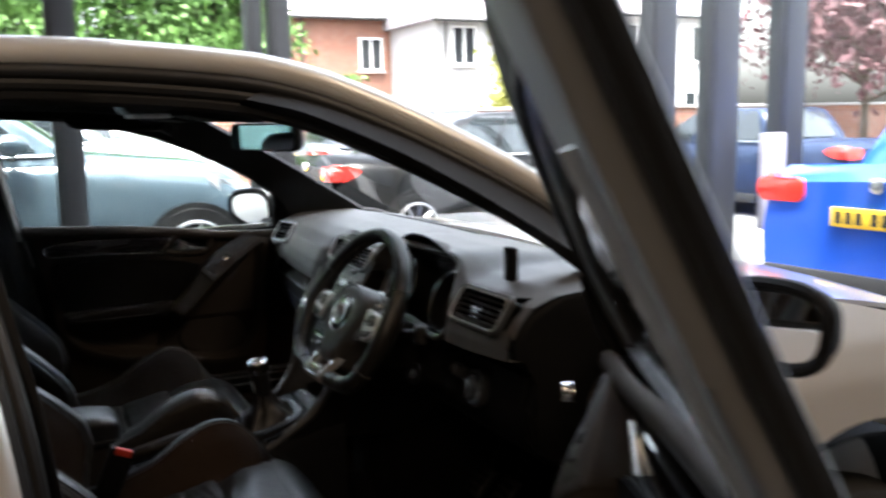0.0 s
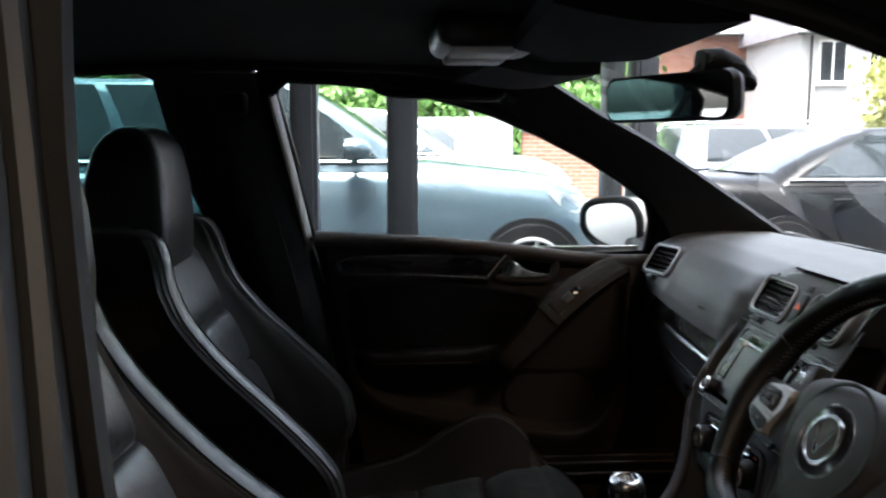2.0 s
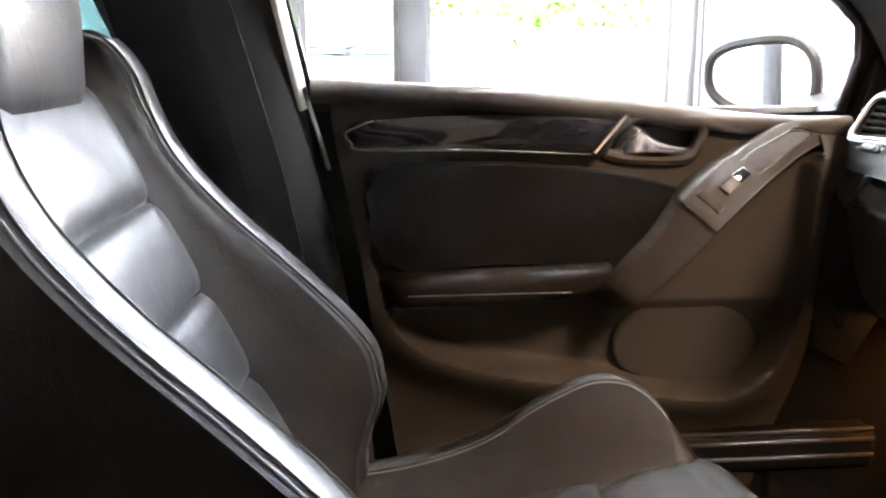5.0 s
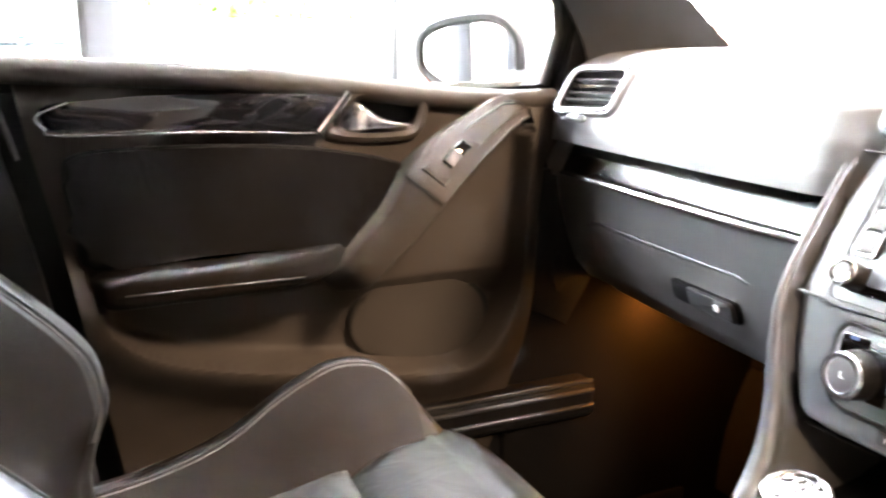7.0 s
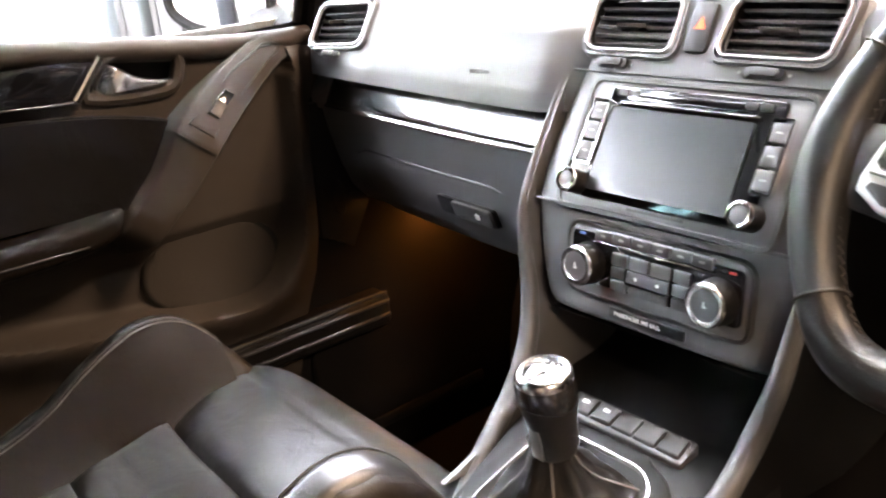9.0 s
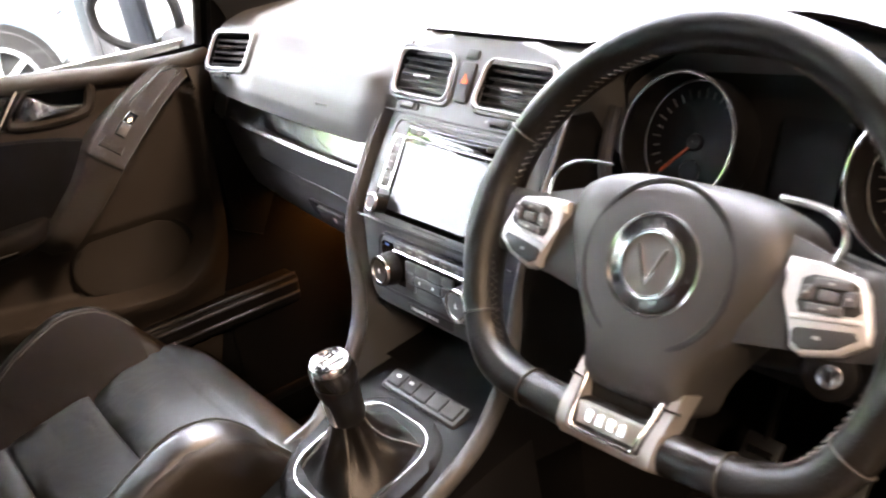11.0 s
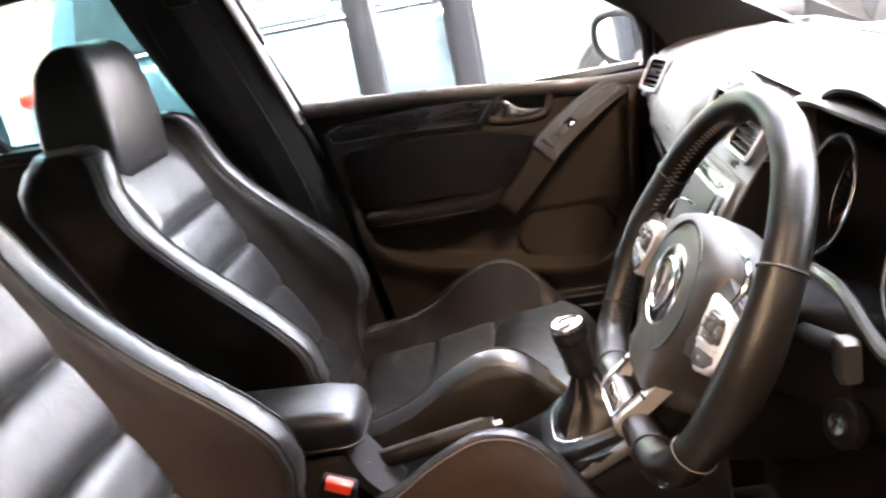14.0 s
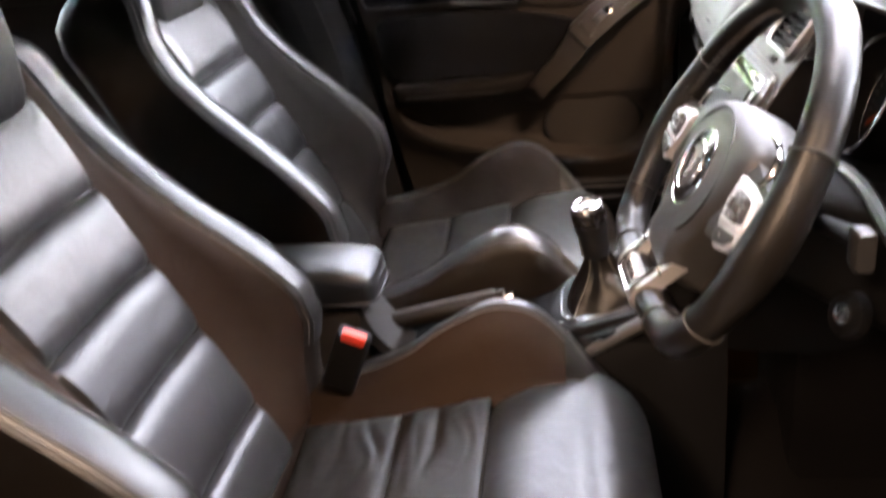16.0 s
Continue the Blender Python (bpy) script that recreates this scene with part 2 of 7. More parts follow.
def slab(outline, place, d0, d1, bevel=0.0, segs=2):
    """An outline (u, v) as a plate from depth d0 to d1, its d1 edge rounded. place(u, v, d) gives the point."""
    bm = bmesh.new()
    lo = [bm.verts.new(place(u, v, d0)) for u, v in outline]
    hi = [bm.verts.new(place(u, v, d1)) for u, v in outline]
    n = len(lo)
    for k in range(n):
        bm.faces.new((lo[k], lo[(k + 1) % n], hi[(k + 1) % n], hi[k]))
    bm.faces.new(lo)
    top = bm.faces.new(hi)
    if bevel:
        bmesh.ops.bevel(bm, geom=top.edges[:], offset=bevel, segments=segs, profile=0.5, affect="EDGES")
    return bm


def frame_ring(outline, place, width, d0, d1, inner=None):
    """A raised rim along a closed outline, width towards its middle."""
    c = sum((Vector(p) for p in outline), Vector((0, 0))) / len(outline)
    if inner is None:
        inner = []
        n = len(outline)
        area = sum(outline[i][0] * outline[(i + 1) % n][1] - outline[(i + 1) % n][0] * outline[i][1] for i in range(n))
        for i in range(n):
            t = (Vector(outline[(i + 1) % n]) - Vector(outline[i - 1])).normalized()
            nrm = Vector((-t.y, t.x)) if area > 0 else Vector((t.y, -t.x))
            inner.append(Vector(outline[i]) + nrm * width)
    mid_d = d1
    rings = []
    for o, i in zip(outline, inner):
        o, i = Vector(o), Vector(i)
        a, b = o.lerp(i, 0.25), o.lerp(i, 0.75)
        rings.append([place(o.x, o.y, d0), place(a.x, a.y, mid_d), place(b.x, b.y, mid_d), place(i.x, i.y, d0)])
    return loft(rings, closed_path=True)


def rrect(w, h, r, n=5, cx=0.0, cy=0.0, skew=0.0):
    """A rectangle outline with rounded corners, anticlockwise."""
    out = []
    for sx, sy, a0 in ((1, 1, 0), (-1, 1, 90), (-1, -1, 180), (1, -1, 270)):
        for k in range(n + 1):
            a = radians(a0 + 90 * k / n)
            x, y = sx * (w / 2 - r) + r * math.cos(a), sy * (h / 2 - r) + r * math.sin(a)
            out.append((cx + x + skew * y, cy + y))
    return out


def circle(r, n=28, cx=0.0, cy=0.0):
    return [(cx + r * math.cos(2 * math.pi * k / n), cy + r * math.sin(2 * math.pi * k / n)) for k in range(n)]


def cyl(r, z0, z1, m, n=28, bevel=0.0, r2=None):
    """A round plug along the local z of m."""
    rr = r if r2 is None else r2
    rings = [[m @ Vector((a * math.cos(2 * math.pi * k / n), a * math.sin(2 * math.pi * k / n), z)) for k in range(n)]
             for a, z in ([(r, z0), (rr, z1)] if not bevel else [(r, z0), (rr, z1 - bevel), (rr - 0.3 * bevel, z1 - 0.3 * bevel), (rr - bevel, z1)])]
    return loft(rings)


def ring(r, t, m, n=36, flat=1.0):
    pts = [m @ Vector((r * math.cos(2 * math.pi * k / n), r * math.sin(2 * math.pi * k / n), 0)) for k in range(n)]
    return tube(pts, t, 8, closed=True, flat=flat, up=m.to_3x3() @ Vector((0, 0, 1)))


def sheet(fn, nu, nv, thick=0.0, direction=(0, 0, -1)):
    """A surface fn(u, v), u and v from 0 to 1, with a thickness if given."""
    bm = bmesh.new()
    V = [[bm.verts.new(fn(i / nu, j / nv)) for j in range(nv + 1)] for i in range(nu + 1)]
    for i in range(nu):
        for j in range(nv):
            bm.faces.new((V[i][j], V[i + 1][j], V[i + 1][j + 1], V[i][j + 1]))
    if thick:
        d = Vector(direction) * thick
        W = [[bm.verts.new(v.co + d) for v in row] for row in V]
        for i in range(nu):
            for j in range(nv):
                bm.faces.new((W[i][j], W[i][j + 1], W[i + 1][j + 1], W[i + 1][j]))
        edge = [(i, 0) for i in range(nu)] + [(nu, j) for j in range(nv)] + [(i, nv) for i in range(nu, 0, -1)] + [(0, j) for j in range(nv, 0, -1)]
        for k, (i, j) in enumerate(edge):
            a, b = edge[(k + 1) % len(edge)]
            bm.faces.new((V[i][j], W[i][j], W[a][b], V[a][b]))
    return bm


def pad(fn, nu, nv, puff, depth, normal, side=12, roll=4.5):
    """A stuffed panel: fn(u, v) on the seat's surface, puffed along normal(u, v), its edges turned down by depth."""
    def at(u, v):
        e = (1 - abs(2 * u - 1) ** side) * (1 - abs(2 * v - 1) ** roll)
        return Vector(fn(u, v)) + Vector(normal(u, v)) * (puff * math.sqrt(max(e, 0)) - depth * (1 - math.sqrt(max(e, 0))))
    return sheet(at, nu, nv)


def interp(x, table):
    """Linear look-up in rows of (x, value)."""
    if x <= table[0][0]:
        return table[0][1]
    for (a, p), (b, q) in zip(table, table[1:]):
        if x <= b:
            return p + (q - p) * (x - a) / (b - a)
    return table[-1][1]


# ---- front seats ----
EDGE_DRIVER = [(0.58, 0.02), (0.66, 0.060), (0.70, 0.085), (0.735, 0.108), (0.775, 0.118), (0.80, 0.113), (0.845, 0.092), (0.90, 0.054), (0.963, 0.022), (1.0, 0.008), (1.055, -0.004), (1.10, 0.004), (1.14, 0.010), (1.155, -0.02)]
EDGE_PASSENGER = [(0.58, 0.02), (0.66, 0.060), (0.70, 0.090), (0.735, 0.118), (0.775, 0.132), (0.80, 0.134), (0.845, 0.120), (0.90, 0.092), (0.963, 0.058), (1.0, 0.042), (1.055, 0.038), (1.10, 0.050), (1.14, 0.052), (1.155, 0.03)]
BACK_Z = (0.56, 0.62, 0.66, 0.70, 0.735, 0.755, 0.775, 0.80, 0.84, 0.90, 0.96, 1.02, 1.07, 1.105, 1.13, 1.145, 1.152)


def cushion_z(x):
    return interp(x, [(-0.52, 0.575), (-0.40, 0.585), (-0.28, 0.605), (-0.16, 0.632), (-0.10, 0.630), (-0.06, 0.605), (-0.03, 0.55)])


def bolster_h(x):
    return interp(x, [(-0.52, 0.05), (-0.42, 0.055), (-0.34, 0.07), (-0.27, 0.107), (-0.20, 0.118), (-0.15, 0.095), (-0.11, 0.05), (-0.07, 0.01), (-0.02, 0.0)])


def strip_part(name, sections, material, parent, n=3, label=""):
    """An open band through sections of equal count, smoothed both ways."""
    rows = [smooth_path(r, n) for r in sections]
    cols = [smooth_path(c, n) for c in zip(*rows)]
    return part(name, sheet(lambda u, v: cols[min(int(u * (len(cols) - 1) + 0.5), len(cols) - 1)][min(int(v * (len(cols[0]) - 1) + 0.5), len(cols[0]) - 1)], len(cols) - 1, len(cols[0]) - 1), material, parent, label)


def front_seat(name, place, label, head_x, dip, edge, seam_z, inner_hide, worn=1.0):
    # worn: share of its height that the bolster beside the driver's door has kept
    seat = thing(name, place, label, "car seat", "front seats", world_built=False)
    back_x = lambda z: -0.565 - dip - 0.497 * (z - 0.785)
    half_w = lambda z: 0.250 - 0.05 * max(0.0, (z - 1.07) / 0.085) ** 2 - 0.02 * max(0, (z - 0.8))
    inner_w = lambda z: 0.118 + 0.075 * (z - 0.75)
    # padded back with deep side bolsters
    rings = []
    for z in BACK_Z:
        xc, e, w, inner = back_x(z), interp(z, edge), half_w(z), inner_w(z)
        top = max(0.0, (z - 1.07) / 0.085)
        xb = xc - 0.135 + 0.06 * top ** 2
        xf = xc + e
        half = [(xb, 0.0), (xb + 0.005, 0.12), (xb + 0.02, w - 0.03), (xb + 0.05, w - 0.003), ((xb + xf) / 2, w), (xf - 0.020, w - 0.001), (xf - 0.006, w - 0.008), (xf, w - 0.022), (xf - 0.001, w - 0.046), (xf - 0.012, w - 0.060), (xc + max(0.3 * e, 0.002), inner + 0.4 * (w - 0.06 - inner)), (xc + 0.002, inner), (xc - 0.006, 0.06)]
        pts = [Vector((x, y, z)) for x, y in half] + [Vector((xc - 0.006, 0, z))] + [Vector((x, -y, z)) for x, y in reversed(half[1:])]
        rings.append(smooth_path(pts, 3, closed=True))
    part("backrest", loft(rings), LEATHER_SIDE, seat)
    run = [0.70, 0.735, 0.755, 0.775, 0.80, 0.84, 0.90, 0.96, 1.02, 1.07, 1.105, 1.13, 1.143]
    for s in (1, -1):
        walls, crests, lines = [], [], ([], [], [], [])
        for z in run:
            xc, e, w, inner = back_x(z), interp(z, edge), half_w(z), inner_w(z)
            xf = xc + e + 0.0015
            crests.append([Vector((x, s * y, z)) for x, y in ((xf - 0.014, w - 0.062), (xf - 0.003, w - 0.053), (xf + 0.0022, w - 0.038), (xf + 0.0022, w - 0.020), (xf - 0.005, w - 0.007), (xf - 0.016, w + 0.0015))])
            for k, (dx, dy) in enumerate(((-0.0035, -0.0545), (-0.008, -0.0588), (-0.0035, -0.0078), (-0.009, -0.0032))):
                lines[k].append(Vector((xf + dx + 0.0016, s * (w + dy + (0.0008 if k > 1 else -0.0004)), z)))
        for z in [0.60, 0.63, 0.66] + run:
            xc, e, w, inner = back_x(z), interp(z, edge), half_w(z), inner_w(z)
            mid = inner + 0.4 * (w - 0.06 - inner)
            walls.append([Vector((x, s * y, z)) for x, y in ((xc + 0.005, inner - 0.002), (xc + max(0.3 * e, 0.002) + 0.005, mid), (xc + max(0.62 * e, 0.002) + 0.004, mid + 0.5 * (w - 0.062 - mid)), (xc + e - 0.012, w - 0.062))])
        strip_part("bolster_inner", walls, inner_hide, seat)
        strip_part("bolster_crest", crests, LEATHER, seat)
        for k, pts in enumerate(lines):
            part("stitching", tube(smooth_path(pts, 4), 0.0012 if k % 2 else 0.0014, 5), STITCH if k % 2 else SEAL, seat)
    # the back's stuffed panels
    for z0, z1 in zip(seam_z, seam_z[1:]):
        def fn(u, v, z0=z0, z1=z1):
            z = z0 + (z1 - z0) * v
            y = (2 * u - 1) * (inner_w(z) + 0.003)
            return (back_x(z) - 0.002 + 0.006 * abs(2 * u - 1) ** 3, y, z)
        part("back_panel", pad(fn, 26, 24, 0.013, 0.004, lambda u, v: (0.895, 0, 0.445), 14, 3.6), LEATHER, seat)
    # cushion with its side bolsters
    rings = []
    for x in (-0.56, -0.50, -0.44, -0.38, -0.33, -0.29, -0.25, -0.21, -0.17, -0.14, -0.11, -0.085, -0.06, -0.04, -0.028):
        zc, h = cushion_z(x), bolster_h(x)
        w = 0.262 - 0.05 * max(0, (x + 0.14) / 0.12) ** 2
        low = 0.44 + 0.05 * max(0, (x + 0.12) / 0.1)
        half, far = ([(0.0, low), (w - 0.06, low), (w - 0.01, low + 0.03), (w, zc - 0.03), (w - 0.004, zc + g * 0.75), (w - 0.022, zc + g - 0.006), (w - 0.045, zc + g), (w - 0.075, zc + g * 0.72 - 0.004), (0.155, zc - 0.012), (0.06, zc - 0.018)] for g in (h, h * worn))
        pts = [Vector((x, y, z)) for y, z in half] + [Vector((x, 0, zc - 0.018))] + [Vector((x, -y, z)) for y, z in reversed(far[1:])]
        rings.append(smooth_path(pts, 3, closed=True))
    part("cushion", loft(rings), LEATHER_SIDE, seat)
    for s in (1, -1):
        walls, crests, lines = [], [], ([], [])
        for x in (-0.50, -0.44, -0.38, -0.33, -0.29, -0.25, -0.21, -0.17, -0.14, -0.115):
            zc, h = cushion_z(x), bolster_h(x) * (worn if s < 0 else 1.0)
            w = 0.262 - 0.05 * max(0, (x + 0.14) / 0.12) ** 2
            walls.append([Vector((x, s * y, z + 0.0065)) for y, z in ((0.150, zc - 0.010), (0.170, zc + h * 0.30 - 0.004), (w - 0.072, zc + h * 0.74 - 0.004), (w - 0.050, zc + h - 0.004))])
            crests.append([Vector((x, s * y, z)) for y, z in ((w - 0.054, zc + h - 0.002), (w - 0.044, zc + h + 0.003), (w - 0.030, zc + h + 0.0005), (w - 0.016, zc + h - 0.008), (w - 0.004, zc + h * 0.75 - 0.006))])
            for k, y in enumerate((w - 0.051, w - 0.0555)):
                lines[k].append(Vector((x, s * y, zc + h + 0.0022 - 0.003 * k)))
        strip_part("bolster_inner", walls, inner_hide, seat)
        strip_part("bolster_crest", crests, LEATHER, seat)
        for k, pts in enumerate(lines):
            part("stitching", tube(smooth_path(pts, 4), 0.0012 if k % 2 else 0.0014, 5), STITCH if k % 2 else SEAL, seat)
    for x0, x1 in ((-0.475, -0.338), (-0.338, -0.215)):
        def fn(u, v, x0=x0, x1=x1):
            x = x0 + (x1 - x0) * v
            y = (2 * u - 1) * 0.160
            wrinkle = (0.0085 if name == "driver_seat" else 0.0015) * noise.noise((2.2 * u + 5 * x0, 8 * v + 2.0 * noise.noise((3 * u, 2 * v, 7)), 3)) * (math.exp(-((u - 0.80) / 0.17) ** 2) + 0.5 * math.exp(-((u - 0.15) / 0.15) ** 2)) * math.sin(math.pi * v) ** 0.5
            return (x, y, cushion_z(x) + 0.001 + 0.012 * abs(2 * u - 1) ** 3 + wrinkle)
        part("seat_panel", pad(fn, 44, 44, 0.010, 0.004, lambda u, v: (0, 0, 1), 14), CUSHION_SHADED, seat)

    def front(u, v):
        # the broad roll over the front edge
        a = v * 1.0
        if a < 0.55:
            x, z = -0.215 + 0.123 * a / 0.55, None
            z = cushion_z(x) + 0.004
        else:
            b = (a - 0.55) / 0.45 * radians(110)
            x, z = -0.092 + 0.076 * math.sin(b), 0.634 - 0.075 + 0.075 * math.cos(b) - 0.02 * (a - 0.55)
        w = 0.175 + 0.050 * min(1, a / 0.45) ** 1.5 - 0.10 * max(0, a - 0.6)
        return (x, (2 * u - 1) * w, z - 0.012 * abs(2 * u - 1) ** 6)

    def front_n(u, v):
        b = max(0, (v - 0.55) / 0.45) * radians(110)
        return (math.sin(b), 0, math.cos(b))
    part("front_panel", pad(front, 30, 34, 0.012, 0.004, front_n), LEATHER, seat)
    # head restraint
    rings = []
    for z, w, xf, xb in ((1.078, 0.080, 0.0, -0.075), (1.083, 0.098, 0.004, -0.095), (1.10, 0.106, 0.006, -0.115), (1.16, 0.106, 0.008, -0.128), (1.22, 0.103, 0.004, -0.122), (1.27, 0.098, -0.006, -0.108), (1.292, 0.090, -0.018, -0.092), (1.303, 0.075, -0.032, -0.078), (1.307, 0.05, -0.045, -0.066)):
        o = rrect(xf - xb, 2 * w, min(0.018, (xf - xb) * 0.3), 5, head_x + (xf + xb) / 2, 0)
        rings.append([Vector((x, y, z)) for x, y in o])
    head = part("headrest", loft(rings), LEATHER, seat)
    for s in (1, -1):
        pts = [(head_x + x, s * y, z) for x, y, z in ((-0.004, 0.093, 1.09), (0.0, 0.098, 1.16), (-0.003, 0.095, 1.22), (-0.012, 0.090, 1.27), (-0.026, 0.080, 1.294), (-0.05, 0.072, 1.304), (-0.08, 0.07, 1.298))]
        part("seam", tube(smooth_path(pts, 4), 0.0014, 6), STITCH, head)
    for y in (-0.05, 0.05):
        part("headrest_post", tube([(head_x - 0.05, y, 1.09), (head_x - 0.055, y, 1.04)], 0.006), CHROME, seat)
    # plinth with its side cover and sliding rails
    part("seat_base", box(-0.50, -0.08, -0.22, 0.22, 0.34, 0.46, 0.02), HARD, seat)
    for s in (1, -1):
        part("side_cover", box(-0.58, -0.12, s * 0.235, s * 0.27, 0.38, 0.52, 0.02), HARD, seat)
        part("seat_rail", box(-0.56, 0.02, s * 0.19 - 0.02, s * 0.19 + 0.02, 0.28, 0.345, 0.006), ALU, seat)
    return seat


front_seat("driver_seat", (0, -0.355, 0), "black leather driver's sports seat with padded ribs and deep bolsters", -0.70, 0.018, EDGE_DRIVER, [0.585, 0.663, 0.775, 0.866, 0.966, 1.095], LEATHER_WARM_LIT, 0.66)
front_seat("passenger_seat", (0, 0.335, 0), "black leather passenger sports seat with padded ribs and deep bolsters", -0.747, 0.042, EDGE_PASSENGER, [0.585, 0.675, 0.792, 0.885, 0.980, 1.100], LEATHER_SHADED)
# rear bench
bench = thing("rear_bench", (-1.35, 0, 0.3), "black leather rear bench seat behind the front seats", "car seat")
part("bench_cushion", box(-1.50, -1.08, -0.62, 0.62, 0.36, 0.60, 0.05, 4), LEATHER_SIDE, bench)
part("bench_backrest", box(-1.66, -1.50, -0.62, 0.62, 0.52, 1.06, 0.05, 4, Matrix.Translation((-1.58, 0, 0.55)) @ Matrix.Rotation(radians(-18), 4, "Y") @ Matrix.Translation((1.58, 0, -0.55))), LEATHER_SIDE, bench)
for y in (-0.40, 0.0, 0.40):
    part("rear_headrest", box(-1.84, -1.75, y - 0.11, y + 0.11, 1.06, 1.16, 0.03, 3), LEATHER_SIDE, bench)


# ---- car body ----
def mirror_y(pts, s):
    return [(x, y * s, z) for x, y, z in pts]


# upper opening line of the near side, from the foot of the screen pillar over the roof to the centre pillar
RAIL = [(0.50, 0.705, 1.10), (0.445, 0.672, 1.155), (0.335, 0.624, 1.245), (0.168, 0.574, 1.343), (0.002, 0.534, 1.422), (-0.12, 0.514, 1.462), (-0.245, 0.504, 1.480), (-0.475, 0.497, 1.493), (-0.70, 0.495, 1.490), (-0.95, 0.497, 1.478), (-1.25, 0.505, 1.455), (-1.55, 0.525, 1.42)]
body = thing("hatchback_car", (0.0, 0, 0), "champagne silver five-door hatchback with its driver's door open", "car")
for s, side in ((-1, "driver"), (1, "passenger")):
    # the far pillar sits lower behind its trim
    low = (lambda x: 0.11 * min(1.0, max(0.0, (x + 0.25) / 0.35))) if s > 0 else (lambda x: 0.0)
    outer = smooth_path([(x, y, z - low(x)) for x, y, z in mirror_y(RAIL, s)[5 if s > 0 else 0:]], 6)
    part("roof_rail", tube(outer, 0.026, 12, flat=0.75, up=(0, s, 0.5)), SILVER, body)
    part("roof_seal", tube([p + Vector((-0.012, -s * -0.012, -0.030)) for p in outer], 0.014, 10), SEAL, body)
    part("door_seal", tube([p + Vector((-0.022, s * 0.016, -0.050)) for p in outer], 0.010, 8), SEAL, body)
    part("rail_trim", tube([p + Vector((-0.035, s * 0.008, -0.066)) for p in outer], 0.014, 8), PILLAR, body)
# centre pillars
for s in (-1, 1):
    path = mirror_y([(-0.735, 0.52, 1.46), (-0.715, 0.575, 1.40), (-0.672, 0.665, 1.217), (-0.625, 0.765, 0.995), (-0.60, 0.80, 0.78), (-0.575, 0.805, 0.55), (-0.54, 0.80, 0.36)], s)
    fine = smooth_path(path, 6)
    part("centre_pillar", tube([p + Vector((0.014, 0, 0)) for p in fine], 0.034, 12, flat=0.60, up=(0, 1, 0)), SILVER, body)
    for dx, dy, r, m in ((0.045, -0.010, 0.015, SEAL), (0.066, -0.022, 0.012, SEAL)):
        part("pillar_seal", tube([p + Vector((dx, s * dy, 0)) for p in fine], r, 8), m, body)
    # inner pillar trim with the belt in front of it
    b = 0.026 if s > 0 else 0.0
    inner = [[(-0.612 - b + 0.075 * k, 0.545 - 0.012, 1.41), (-0.592 - b + 0.075 * k, 0.60, 1.28), (-0.560 - b + 0.07 * k, 0.668, 1.12), (-0.535 - b * 0.6 + 0.06 * k, 0.70, 1.00), (-0.51 + 0.055 * k, 0.71, 0.80), (-0.47 + 0.04 * k, 0.715, 0.50)] for k in (0, -1, -2, -2.6)]
    cols = [smooth_path(mirror_y(c, s), 5) for c in inner]
    def trim(u, v, cols=cols, s=s):
        a = u * (len(cols) - 1)
        i = min(int(a), len(cols) - 2)
        p, q = cols[i], cols[i + 1]
        k = min(int(v * (len(p) - 1) + 0.5), len(p) - 1)
        pt = p[k].lerp(q[k], a - i)
        return pt - Vector((0, s * 0.022 * math.sin(math.pi * u) ** 0.6, 0))
    part("pillar_trim", sheet(trim, 12, 24, 0.02, (0, s, 0.2)), PILLAR, body)
# roof skin and headliner
def roof(u, v):
    x = -1.6 + 1.55 * u
    w = 0.49
    y = (2 * v - 1) * w
    z = interp(x, [(-1.6, 1.415), (-1.2, 1.468), (-0.7, 1.498), (-0.3, 1.492), (-0.05, 1.445)])
    return (x, y, z + 0.02 * (1 - (2 * v - 1) ** 2))
part("roof_panel", sheet(roof, 30, 16, 0.004, (0, 0, 1)), SILVER, body)
def lining(u, v):
    x = -1.6 + 1.52 * u
    y = (2 * v - 1) * 0.52
    z = interp(x, [(-1.6, 1.38), (-1.2, 1.42), (-0.7, 1.445), (-0.3, 1.438), (-0.08, 1.410)])
    return (x, y, z - 0.02 * abs(2 * v - 1) ** 5)
part("headliner", sheet(lining, 26, 20, 0.01, (0, 0, 1)), HEADLINER, body)
# windscreen pillars, trimmed inside
for s in (-1, 1):
    if s > 0:
        upper = [(-0.10, 0.485, 1.397), (0.0, 0.510, 1.340), (0.12, 0.540, 1.280), (0.262, 0.582, 1.197), (0.423, 0.631, 1.100), (0.50, 0.65, 1.05)]
        lower = [(-0.20, 0.548, 1.362), (-0.094, 0.575, 1.307), (0.022, 0.606, 1.247), (0.128, 0.640, 1.182), (0.205, 0.672, 1.09), (0.215, 0.69, 1.02)]
    else:
        upper = [(-0.10, 0.485, 1.415), (0.0, 0.50, 1.385), (0.12, 0.535, 1.335), (0.30, 0.58, 1.25), (0.46, 0.615, 1.165), (0.56, 0.64, 1.10)]
        lower = [(-0.20, 0.530, 1.410), (-0.096, 0.556, 1.382), (0.064, 0.594, 1.308), (0.223, 0.642, 1.212), (0.38, 0.699, 1.098), (0.42, 0.72, 1.04)]
    top, low = smooth_path(mirror_y(upper, s), 5), smooth_path(mirror_y(lower, s), 5)
    def pil(u, v, top=top, low=low, s=s):
        k = min(int(v * (len(top) - 1) + 0.5), len(top) - 1)
        p = low[k].lerp(top[k], u)
        return p + Vector((0, -s * 0.012 * math.sin(math.pi * u), 0.014 * math.sin(math.pi * u)))
    part("screen_pillar_trim", sheet(pil, 8, 25, 0.025, (0.3, s, 0.3)), PILLAR, body)
